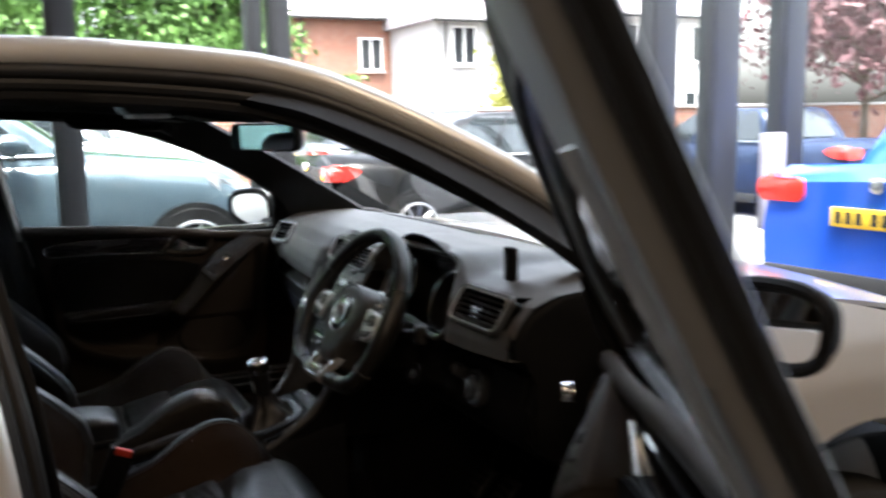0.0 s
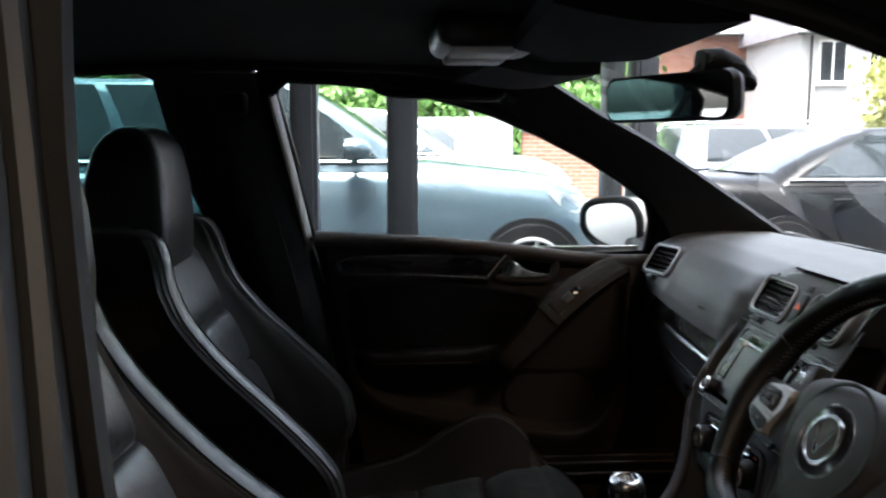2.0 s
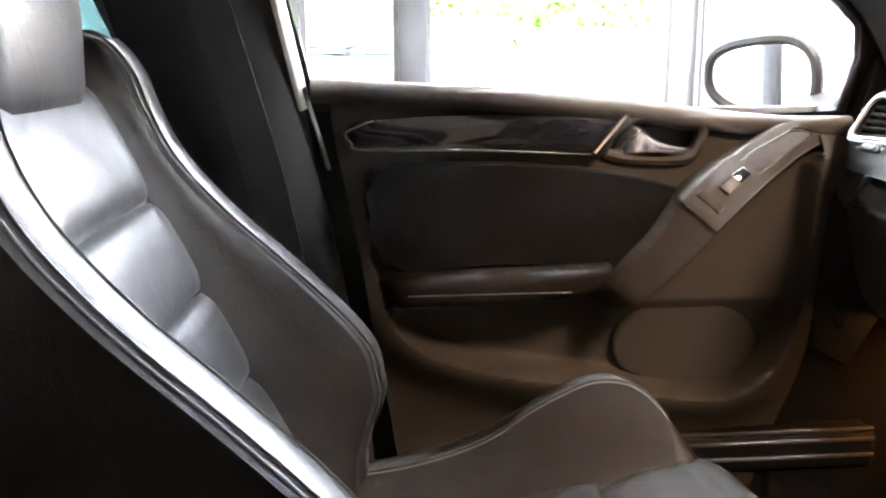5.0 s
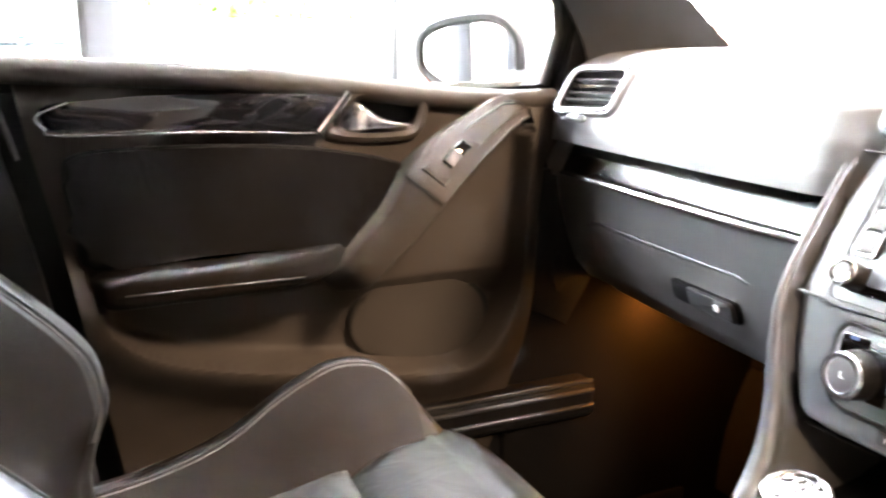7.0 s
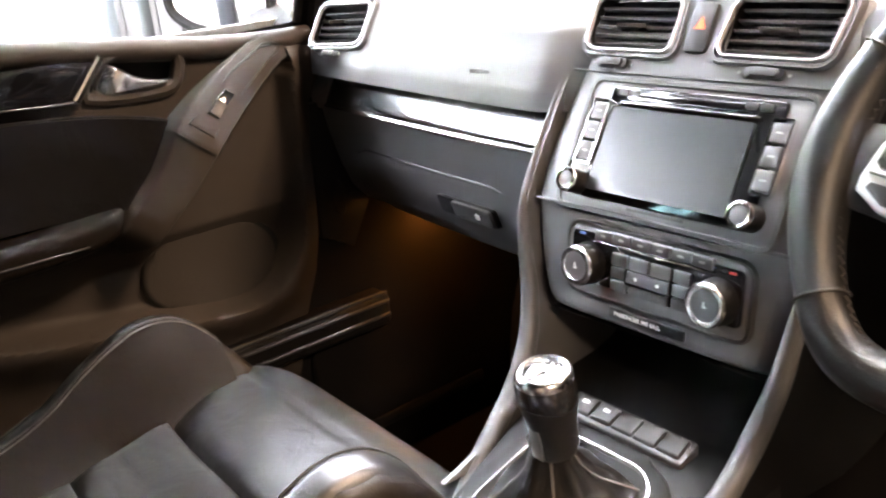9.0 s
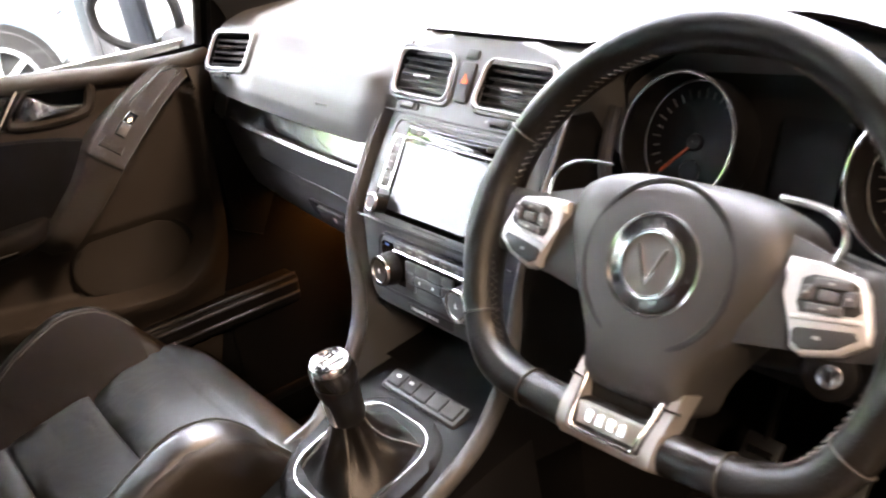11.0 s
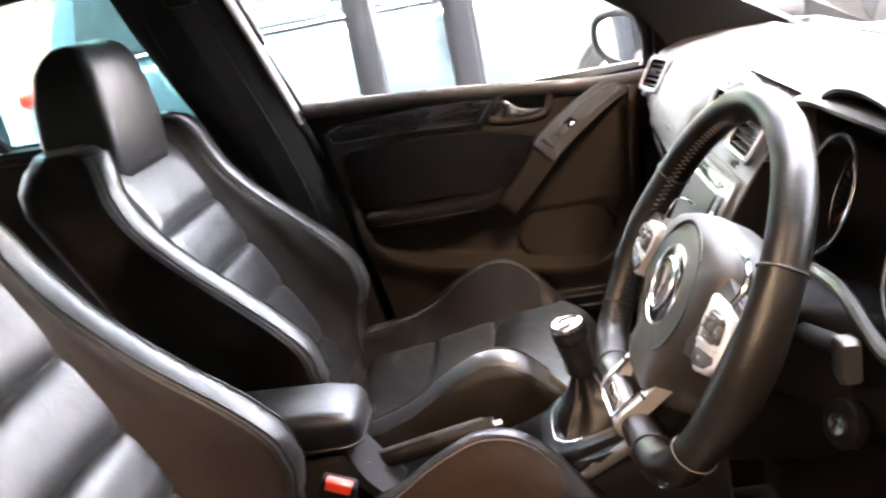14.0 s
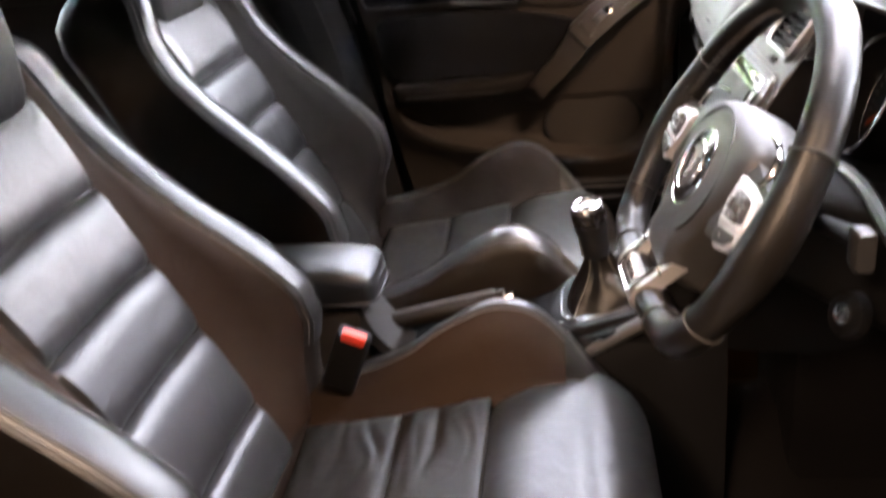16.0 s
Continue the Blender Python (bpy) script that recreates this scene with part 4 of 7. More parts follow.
    if s < 0:
        part("mirror_adjuster", cyl(0.014, -0.004, 0.012, Matrix.Translation((0.040, s * 0.628, 1.022)) @ Matrix.Rotation(radians(90), 4, "X") @ Matrix.Rotation(radians(180), 4, "X"), 20, 0.003), CHROME, pull)
        for dx in (-0.03, -0.065):
            for k in (-1, 1):
                part("window_switch", box(-0.012, 0.012, -0.007, 0.006, -0.008, 0.008, 0.002, 2, Matrix.Translation((0.0 + dx + 0.012 * k, s * 0.634, 0.955 + dx * 0.9 - 0.012 * k)) @ Matrix.Rotation(radians(-42), 4, "Y")), BUTTON, pull, "window switch")
    else:
        part("door_foot", box(-0.30, 0.235, 0.664, 0.715, 0.545, 0.602, 0.010, 3), HARD, door)
        for z, y in ((0.6035, 0.668), (0.590, 0.6625), (0.566, 0.6625)):
            part("foot_rib", tube([(-0.28, y, z), (0.23, y, z)], 0.0032, 8), STACK_DARK, door)
    # exterior mirror on its foot
    mc = Vector((0.166 if s > 0 else 0.150, s * 0.945, 1.086 if s > 0 else 1.083))
    turn_in = Matrix.Translation(mc) @ Matrix.Rotation(radians(24 if s > 0 else -58), 4, "Z") @ Matrix.Rotation(radians(-2 if s > 0 else 0), 4, "Y")
    oval = [(0.112 * math.copysign(abs(math.cos(a)) ** 0.7, math.cos(a)), 0.062 * math.copysign(abs(math.sin(a)) ** 0.7, math.sin(a)) + 0.006 * math.cos(a)) for a in (2 * math.pi * i / 32 for i in range(32))]
    if s > 0:
        oval = [(u, v * (1 - 0.20 * u / 0.112)) for u, v in oval]
    else:
        oval = [(u * 0.82, v) for u, v in oval]
    rings = [[turn_in @ Vector((d, s * u * k, v * k)) for u, v in oval] for d, k in (((-0.02, 0.95), (0.0, 1.0), (0.03, 1.0), (0.06, 0.88), (0.085, 0.62), (0.098, 0.3)) if s > 0 else ((-0.02, 0.95), (0.0, 0.97), (0.02, 0.90), (0.04, 0.75), (0.055, 0.5), (0.06, 0.25)))]
    hous = part("mirror_housing", loft(rings), SILVER if s > 0 else HARD, door, "silver door mirror housing" if s > 0 else "black door mirror housing")
    part("mirror_rim", tube([turn_in @ Vector((-0.021, s * u * 0.965, v * 0.965)) for u, v in oval], 0.010 if s > 0 else 0.011, 8, closed=True), HARD, hous)
    part("mirror_glass", slab([(u * 0.93, v * 0.93) for u, v in oval], lambda u, v, d: turn_in @ Vector((-0.020 - d, s * u, v)), 0.0, 0.003), MIRROR, hous, "mirror glass")
    part("mirror_foot", join(tube([(0.19, s * 0.88, 1.05), (0.185, s * 0.81, 1.04), (0.18, s * 0.74, 1.035)], 0.03, 10, flat=0.6), slab([(0.185, 1.03), (0.32, 1.03), (0.24, 1.12), (0.185, 1.15)], lambda u, v, d: Vector((u, s * (0.71 - 0.4 * (v - 1.05) + d), v)), -0.01, 0.02)), HARD, door)
    return door


front_door("passenger_door", 1, "closed passenger door with dark panel and black gloss strip")
front_door("driver_door", -1, "silver driver's door standing wide open", 64)


# ---- dashboard ----
dash = thing("dashboard", (0.3, 0, 0.9), "dark grey soft-plastic dashboard with chrome-ringed air vents", "dashboard")


def dash_off(y):
    """How far the dash falls back towards the doors."""
    a = min(0.50, max(0.0, abs(y) - 0.15))
    return 0.030 * (a / 0.45) ** 1.6


def hood(y):
    """Rise of the cowl over the dials."""
    return math.exp(-(abs(y + 0.36) / (0.182 if y < -0.36 else 0.215)) ** 9)


def dash_top(u, v):
    y = 0.705 - 1.46 * v
    o, h = dash_off(y), hood(y)
    mid = math.exp(-(abs(y) / 0.150) ** 10)
    prof = [(0.62, 1.045), (0.50, 1.088), (0.42, 1.098), (0.32, 1.098), (0.24, 1.092), (0.185, 1.076), (0.150, 1.052), (0.132, 1.020), (0.123, 0.994), (0.1195, 0.974), (0.20, 0.962)]
    k = u * (len(prof) - 1)
    i = min(int(k), len(prof) - 2)
    x, z = (prof[i][n] + (prof[i + 1][n] - prof[i][n]) * (k - i) for n in (0, 1))
    w = k / (len(prof) - 1)
    # the cowl reaches back and up; below it the face steps in to the dials
    if h > 0.01:
        hx = [0.62, 0.50, 0.42, 0.32, 0.235, 0.203, 0.194, 0.196, 0.25, 0.30, 0.32]
        hz = [1.045, 1.092, 1.110, 1.122, 1.124, 1.121, 1.116, 1.111, 1.09, 1.0, 0.93]
        x2, z2 = (t[i] + (t[i + 1] - t[i]) * (k - i) for t in (hx, hz))
        x, z = x + (x2 - x) * h, z + (z2 - z) * h
    if mid > 0.01 and k > 4:
        x += 0.035 * mid
    ends = max(0, (abs(y) - 0.67) / 0.08)
    # flat seat of the passenger's vent
    seat_w = math.exp(-((y - 0.598) / 0.078) ** 6 - ((z - 1.044) / 0.046) ** 6)
    x += seat_w * (0.172 - 0.13 * (y - 0.598) + 0.577 * (z - 1.044) - x - o * min(1, max(0, (k - 3) / 3)))
    return (x + o * min(1, max(0, (k - 3) / 3)) + 0.02 * ends, y, z - 0.015 * ends ** 2 * (k < 7))


top = sheet(dash_top, 60, 150)
def in_vent(c):
    return (abs(c.y - 0.598 + 0.1 * (c.z - 1.044)) < 0.046 and abs(c.z - 1.044) < 0.022 and c.x < 0.27) or (abs(c.y + 0.660 + 0.25 * (c.z - 1.048)) < 0.068 and abs(c.z - 1.048) < 0.024 and c.x < 0.27)
bmesh.ops.delete(top, geom=[f for f in top.faces if in_vent(f.calc_center_median())], context="FACES")
part("dash_top", top, SOFT, dash)
# screen base panel behind
part("screen_ledge", box(0.52, 0.66, -0.68, 0.68, 1.02, 1.05, 0.01), HARD, dash)
part("dash_seam", tube([(0.47 - 0.05 * (abs(y) / 0.6) ** 2, y, 1.0955) for y in [-0.6 + 0.1 * i for i in range(13)]], 0.002, 6), SEAL, dash)


def along(y0, y1, n=16):
    return [y0 + (y1 - y0) * i / n for i in range(n + 1)]


# passenger face: gloss strip, bright line, glovebox
def face(y0, y1, prof, n=18, thick=0.02, curve=1.0):
    def fn(u, v):
        y = y0 + (y1 - y0) * v
        k = u * (len(prof) - 1)
        i = min(int(k), len(prof) - 2)
        x, z = (prof[i][m] + (prof[i + 1][m] - prof[i][m]) * (k - i) for m in (0, 1))
        return (x + dash_off(y) * curve, y, z)
    return sheet(fn, (len(prof) - 1) * 3, n, thick, (1, 0, 0))


part("gloss_strip", face(0.16, 0.655, [(0.147, 0.976), (0.143, 0.968), (0.137, 0.957), (0.131, 0.947), (0.125, 0.937), (0.124, 0.930)]), DASH_GLOSS, dash, "black gloss dash strip")
part("strip_edge", tube([(0.1225 + dash_off(y), y, 0.930) for y in along(0.165, 0.655)], 0.0028, 6), CHROME, dash)
part("glovebox_surround", face(0.15, 0.68, [(0.136, 0.931), (0.130, 0.924), (0.134, 0.90), (0.142, 0.865), (0.152, 0.83), (0.166, 0.795), (0.19, 0.768), (0.24, 0.748), (0.36, 0.742)]), SOFT, dash)
gx = lambda z: interp(z, [(0.748, 0.24), (0.768, 0.19), (0.795, 0.166), (0.83, 0.152), (0.865, 0.142), (0.90, 0.134), (0.924, 0.130)])


def on_glove(y, z, d):
    return Vector((gx(z) + dash_off(y) - d, y, z))


def glove_fn(u, v):
    y = 0.222 + 0.37 * u
    z = 0.768 + 0.100 * v
    return on_glove(y, z, 0.004 + 0.003 * math.sin(math.pi * u) ** 0.3 * math.sin(math.pi * v) ** 0.3)


glove = part("glovebox_lid", sheet(glove_fn, 24, 14), SOFT, dash)
part("lid_gap", tube([on_glove(0.212, 0.772, 0.003), on_glove(0.215, 0.80, 0.003), on_glove(0.225, 0.835, 0.003), on_glove(0.25, 0.862, 0.003), *[on_glove(y, 0.871, 0.003) for y in along(0.28, 0.57, 10)], on_glove(0.60, 0.862, 0.003)], 0.0017, 6), SEAL, glove)
latch = [(p[0], p[1]) for p in rrect(0.118, 0.026, 0.006, 3, 0.335, 0.829)]
part("latch_recess", slab(latch, on_glove, 0.0, 0.0125, 0.002), HARD, glove)
part("glovebox_latch", slab(rrect(0.078, 0.024, 0.004, 3, 0.318, 0.829), on_glove, 0.004, 0.0185, 0.004), STACK_DARK, glove)
part("lock_mark", slab(rrect(0.007, 0.008, 0.002, 3, 0.303, 0.830), on_glove, 0.016, 0.0200, 0.001), WHITE_PRINT, glove)
# raised airbag word on the passenger side
fc = bpy.data.curves.new("airbag_word", "FONT")
fc.body, fc.size, fc.extrude = "AIRBAG", 0.0105, 0.0004
word = new("airbag_word", fc)
word.data.materials.append(STACK)
word.parent = dash
word.matrix_parent_inverse = Matrix.Translation(-ORIGIN["dashboard"])
word.matrix_basis = Matrix.Translation((0.1315, 0.285, 1.004)) @ Matrix(((0, -0.42, -0.905, 0), (-1, 0, 0, 0), (0, 0.905, -0.42, 0), (0, 0, 0, 1)))
part("face_end", face(0.655, 0.70, [(0.165, 0.975), (0.137, 0.970), (0.130, 0.953), (0.1255, 0.937), (0.128, 0.922)]), SOFT, dash)
part("dash_end", slab([(0.60, 1.04), (0.42, 1.075), (0.29, 1.06), (0.225, 1.02), (0.20, 0.97), (0.20, 0.90), (0.23, 0.82), (0.32, 0.775), (0.60, 0.775)], lambda u, v, d: Vector((u, 0.692 + d, v)), 0.0, 0.012, 0.004), HARD, dash)
kick = part("kick_panel", slab([(0.142, 0.93), (0.138, 0.72), (0.195, 0.690), (0.235, 0.76), (0.25, 0.93)], lambda u, v, d: Vector((u, 0.700 - d, v)), 0.0, 0.012, 0.004), HARD, dash)
part("kick_panel_cap", slab([(0.178 + 0.012 * math.cos(a), 0.775 + 0.030 * math.sin(a)) for a in (2 * math.pi * k / 20 for k in range(20))], lambda u, v, d: Vector((u, 0.700 - d, v)), 0.008, 0.0145, 0.001), HARD, kick)
# lower driver's panel and knee board
part("knee_panel", face(-0.735, -0.155, [(0.24, 0.945), (0.215, 0.93), (0.205, 0.88), (0.215, 0.82), (0.25, 0.77), (0.32, 0.74), (0.40, 0.74)], curve=0.4), HARD, dash)
part("dash_end", slab([(0.60, 1.05), (0.42, 1.088), (0.29, 1.078), (0.225, 1.045), (0.195, 1.0), (0.20, 0.965), (0.25, 0.93), (0.225, 0.87), (0.25, 0.79), (0.32, 0.745), (0.60, 0.745)], lambda u, v, d: Vector((u, -0.735 - d, v)), 0.0, 0.02, 0.012, 3), HARD, dash)


def vent(centre, right, up, w, h, skew, tabs, slats=5, wheel_at=None, name="air_vent"):
    """A louvred outlet: bright rim, dark throat, slats, slider."""
    c, r, u = Vector(centre), Vector(right).normalized(), Vector(up).normalized()
    nrm = r.cross(u).normalized()
    pl = lambda a, b, d: c + r * a + u * b + nrm * d
    out = [(p[0], p[1]) for p in rrect(w, h, h * 0.24, 6, 0, 0, skew)]
    v = part(name, slab(out, pl, -0.04, -0.018), PIANO, dash)
    part("vent_rim", frame_ring(out, pl, 0.0028, -0.004, 0.0050), SATIN, v, "satin chrome vent rim")
    part("vent_bezel", frame_ring([(a * (1 + 0.012 / w), b * (1 + 0.012 / h)) for a, b in out], pl, 0.0065, -0.006, 0.0028), STACK, v)
    part("vent_throat", frame_ring([(a * 0.955, b * 0.93) for a, b in out], pl, 0.003, -0.03, 0.001), HARD, v)
    for k in range(slats):
        b = (k - (slats - 1) / 2) * h * 0.80 / slats
        half = w * 0.44 * (1 - 0.10 * abs(2 * b / h) ** 3)
        o = skew * b
        part("slat", loft([[pl(o + s * half, b + e, d) for e, d in ((-0.0012, -0.020), (-0.0036, -0.003), (-0.0018, -0.0005), (0.0016, -0.010), (0.0018, -0.020))] for s in (-1, 1)]), STACK_DARK, v)
    part("vent_tab", loft([[pl(tabs[0] + s * 0.017 + skew * tabs[1], tabs[1] + e, d) for e, d in ((-0.0030, -0.006), (-0.0026, 0.003), (0.0, 0.006), (0.0024, -0.001))] for s in (-1, 1)]), CHROME, v)
    if wheel_at:
        a, b = wheel_at
        part("vent_wheel_slot", slab(rrect(0.036, 0.010, 0.0045, 4, a, b), pl, -0.004, 0.0015, 0.001), SEAL, v)
        part("vent_wheel", slab(rrect(0.027, 0.0085, 0.004, 4, a, b), pl, -0.004, 0.0045, 0.002), BUTTON, v)
        for s in (-1, 1):
            part("vent_mark", slab(rrect(0.0025, 0.0025, 0.0006, 2, a + s * 0.023, b - 0.001), pl, 0.0, 0.0007), DIM_PRINT, v)
    return v


# ---- centre stack ----
# plane of the controls, leaning forwards towards its top
SX = [(0.70, 0.03), (0.765, 0.064), (0.795, 0.073), (0.85, 0.080), (0.898, 0.087), (0.92, 0.096), (0.95, 0.113), (1.00, 0.146), (1.05, 0.176), (1.095, 0.200)]


def stack_x(z):
    return interp(z, SX)


def on_stack(y, z, d):
    """y to the passenger's side, z up, d towards the seats."""
    s = (stack_x(z + 0.01) - stack_x(z - 0.01)) / 0.02
    n = Vector((-1, 0, s)).normalized()
    return Vector((stack_x(z), y, z)) + n * d


stack = thing("centre_stack", (0.1, 0, 0.9), "grey plastic centre stack with radio and climate controls", "car console")


def stack_fn(u, v):
    z = 0.792 + 0.306 * v
    w = interp(z, [(0.792, 0.119), (0.798, 0.125), (0.812, 0.132), (0.84, 0.140), (0.90, 0.148), (0.98, 0.147), (1.04, 0.145), (1.075, 0.134), (1.092, 0.11), (1.098, 0.07)])
    y = (2 * u - 1) * w
    e = abs(2 * u - 1) ** 10
    return on_stack(y, z, 0.004 - 0.014 * e - 0.02 * max(0, (0.801 - z) / 0.01) ** 2)


panel = sheet(stack_fn, 60, 62)
bmesh.ops.delete(panel, geom=[f for f in panel.faces if min(abs(f.calc_center_median().y - 0.088), abs(f.calc_center_median().y + 0.066)) < 0.046 and abs(f.calc_center_median().z - 1.054) < 0.0215], context="FACES")
part("stack_panel", panel, STACK, stack)
part("panel_joint", tube([on_stack(-0.140 + 0.280 * k / 12, 0.8985, 0.0035) for k in range(13)], 0.0017, 6), SEAL, stack)
part("panel_joint", tube([on_stack(-0.143 + 0.286 * k / 12, 1.012, 0.0045) for k in range(13)], 0.0013, 6), SEAL, stack)
# side wings that run down to the tunnel
for s in (1, -1):
    pts = [(0.205, 0.142, 1.085), (0.165, 0.1515, 1.04), (0.115, 0.1535, 0.965), (0.080, 0.154, 0.90), (0.072, 0.149, 0.85), (0.066, 0.140, 0.80), (0.050, 0.131, 0.755), (0.018, 0.124, 0.712), (-0.035, 0.113, 0.672), (-0.10, 0.096, 0.625)]
    rr = [0.0015, 0.002, 0.0025, 0.004, 0.0075, 0.0095, 0.0105, 0.0105, 0.010, 0.007]
    fine = smooth_path(mirror_y(pts, s), 5)
    part("side_wing", tube(fine, 0.01, 10, radii=[interp(i / (len(fine) - 1), [(k / (len(rr) - 1), r) for k, r in enumerate(rr)]) for i in range(len(fine))]), STACK, stack)
    def cheek(u, v, s=s):
        p = smooth_path([(0.165, 0.1515, 1.04), (0.115, 0.1535, 0.965), (0.080, 0.154, 0.90), (0.072, 0.149, 0.85), (0.066, 0.140, 0.80), (0.050, 0.131, 0.755), (0.018, 0.124, 0.712), (-0.035, 0.117, 0.680), (-0.09, 0.112, 0.665)], 4)
        q = p[min(int(v * (len(p) - 1) + 0.5), len(p) - 1)]
        return (q.x + 0.30 * u, s * (q.y + 0.012 * u), q.z - 0.03 * u)
    # driver's cheek in black plastic, its shade put into the colour
    part("side_cheek", sheet(cheek, 6, 32, 0.006, (0, -s, 0)), STACK if s > 0 else HARD, stack)
# vents
tilt_up = Vector((0.55, 0, 0.835))
for y, sk in ((0.088, -0.10), (-0.066, 0.10)):
    vent(on_stack(y, 1.054, 0.004), (0, -1, 0), tilt_up, 0.106, 0.058, sk, (0.0, -0.002), wheel_at=(-0.01 if y > 0 else -0.002, -0.0395))
vent((0.168, 0.598, 1.045), (0.13, -1, 0.03), (0.5, 0.065, 0.866), 0.112, 0.062, 0.10, (-0.008, 0.004), wheel_at=(-0.010, -0.041))
vent((0.176, -0.660, 1.048), (0.06, -1, 0), (0.42, 0, 0.91), 0.158, 0.064, 0.25, (0.0, 0.0))
# hazard button
hz = part("hazard_button", slab(rrect(0.024, 0.040, 0.004, 3, 0.011, 1.052), on_stack, 0.0, 0.0075, 0.002), BUTTON, stack)
part("hazard_triangle", slab([(0.005, 1.050), (0.017, 1.050), (0.011, 1.060)], on_stack, 0.006, 0.0085), ORANGE, hz)
part("hazard_cap", slab(rrect(0.020, 0.010, 0.002, 3, 0.011, 1.080), on_stack, 0.0, 0.006, 0.001), STACK_DARK, stack)
def on_radio(y, z, d):
    return on_stack(y - 0.005, z, d)


def on_climate(y, z, d):
    return on_stack(y - 0.009, z, d)


# radio with touch screen
radio = part("radio", slab(rrect(0.226, 0.104, 0.010, 4, 0.0, 0.952), on_radio, 0.0, 0.0065, 0.002), STACK, stack)
part("radio_frame", frame_ring(rrect(0.236, 0.114, 0.013, 5, 0.0, 0.952), on_radio, 0.007, 0.003, 0.008), STACK_DARK, radio)
part("gloss_face", slab(rrect(0.180, 0.092, 0.004, 3, -0.002, 0.954), on_radio, 0.004, 0.0082, 0.001), PIANO, radio)
part("disc_slot", slab(rrect(0.135, 0.007, 0.003, 3, 0.0, 0.9925), on_radio, 0.006, 0.0098, 0.001), PIANO, radio)
part("slot_edge", tube([on_radio(-0.072 + 0.144 * k / 8, 0.9865, 0.0095) for k in range(9)], 0.0013, 6), CHROME, radio)
part("touch_screen", slab(rrect(0.150, 0.068, 0.002, 2, 0.006, 0.949), on_radio, 0.006, 0.0096), LCD, radio, "dark touch screen")
for s in (1, -1):
    for k in range(2):
        part("small_button", slab(rrect(0.012, 0.0055, 0.0012, 2, s * (0.074 - 0.0135 * k), 0.9945), on_radio, 0.006, 0.0105, 0.001), BUTTON, radio)
    for k in range(3):
        b = part("preset_button", slab(rrect(0.0155, 0.0145, 0.002, 2, s * 0.0935, 0.9775 - 0.0165 * k), on_radio, 0.004, 0.0115, 0.0015), STACK, radio)
        part("button_print", slab(rrect(0.006, 0.0012, 0.0004, 1, s * 0.0935, 0.9775 - 0.0165 * k), on_radio, 0.0112, 0.0119), DIM_PRINT, b)
    part("button_frame", frame_ring(rrect(0.021, 0.055, 0.003, 3, s * 0.0935, 0.961), on_radio, 0.0022, 0.006, 0.0120), CHROME, radio)
    kp = on_radio(s * 0.092, 0.9185, 0.006)
    kn = (on_radio(s * 0.092, 0.9185, 1.0) - on_radio(s * 0.092, 0.9185, 0.0)).normalized()
    km = Matrix.Translation(kp) @ kn.to_track_quat("Z", "Y").to_matrix().to_4x4()
    k = part("radio_knob", cyl(0.0115, 0, 0.020, km, 28, 0.002), HARD, radio)
    part("knob_ring", ring(0.0095, 0.0023, km @ Matrix.Translation((0, 0, 0.0195)), 28), CHROME, k)
    part("knob_cap", cyl(0.008, 0.018, 0.0205, km, 24, 0.001), STACK, k)
part("card_slot", slab(rrect(0.062, 0.0022, 0.0008, 1, 0.0, 0.9055), on_radio, 0.003, 0.0072), SEAL, radio)
# climate controls
clim = part("climate_panel", slab(rrect(0.196, 0.064, 0.012, 5, 0.0, 0.853), on_climate, 0.0, 0.0068, 0.002), STACK, stack)
part("climate_rim", frame_ring(rrect(0.204, 0.072, 0.016, 6, 0.0, 0.853), on_climate, 0.005, 0.003, 0.0075), STACK_DARK, clim)
part("climate_gloss", slab(rrect(0.186, 0.048, 0.006, 4, 0.0, 0.856), on_climate, 0.005, 0.0085, 0.001), PIANO, clim)
for k in range(6):
    b = part("mode_button", slab(rrect(0.0205, 0.010, 0.0015, 2, 0.0535 - 0.0214 * k, 0.8795), on_climate, 0.005, 0.0115, 0.0015), STACK, clim)
    part("button_print", slab(rrect(0.006, 0.002, 0.0005, 1, 0.0535 - 0.0214 * k, 0.8795), on_climate, 0.0112, 0.0119), DIM_PRINT, b)
part("mode_line", tube([on_climate(0.064 - 0.128 * k / 6, 0.8735, 0.0105) for k in range(7)], 0.0013, 6), CHROME, clim)
for y, z, w, h in ((0.0335, 0.861, 0.0185, 0.0115), (0.0115, 0.861, 0.0225, 0.0115), (-0.0125, 0.861, 0.0225, 0.0115), (-0.0345, 0.861, 0.0185, 0.0115), (0.0335, 0.849, 0.0185, 0.0105), (-0.0345, 0.849, 0.0185, 0.0105), (0.0335, 0.8375, 0.0185, 0.0105), (0.0, 0.8375, 0.044, 0.0105), (-0.0345, 0.8375, 0.0185, 0.0105)):
    part("climate_button", slab(rrect(w, h, 0.0015, 2, y, z), on_climate, 0.005, 0.0112, 0.0015), STACK, clim)
bar = part("fan_bar", slab(rrect(0.047, 0.0115, 0.002, 2, 0.0, 0.849), on_climate, 0.005, 0.013, 0.002), STACK, clim)
part("fan_bar_edge", frame_ring(rrect(0.050, 0.0145, 0.002, 2, 0.0, 0.849), on_climate, 0.0013, 0.008, 0.0125), CHROME, bar)
for y in (-0.012, 0.012):
    part("button_print", slab(circle(0.0015, 8, y, 0.849), on_climate, 0.012, 0.0137), WHITE_PRINT, bar)
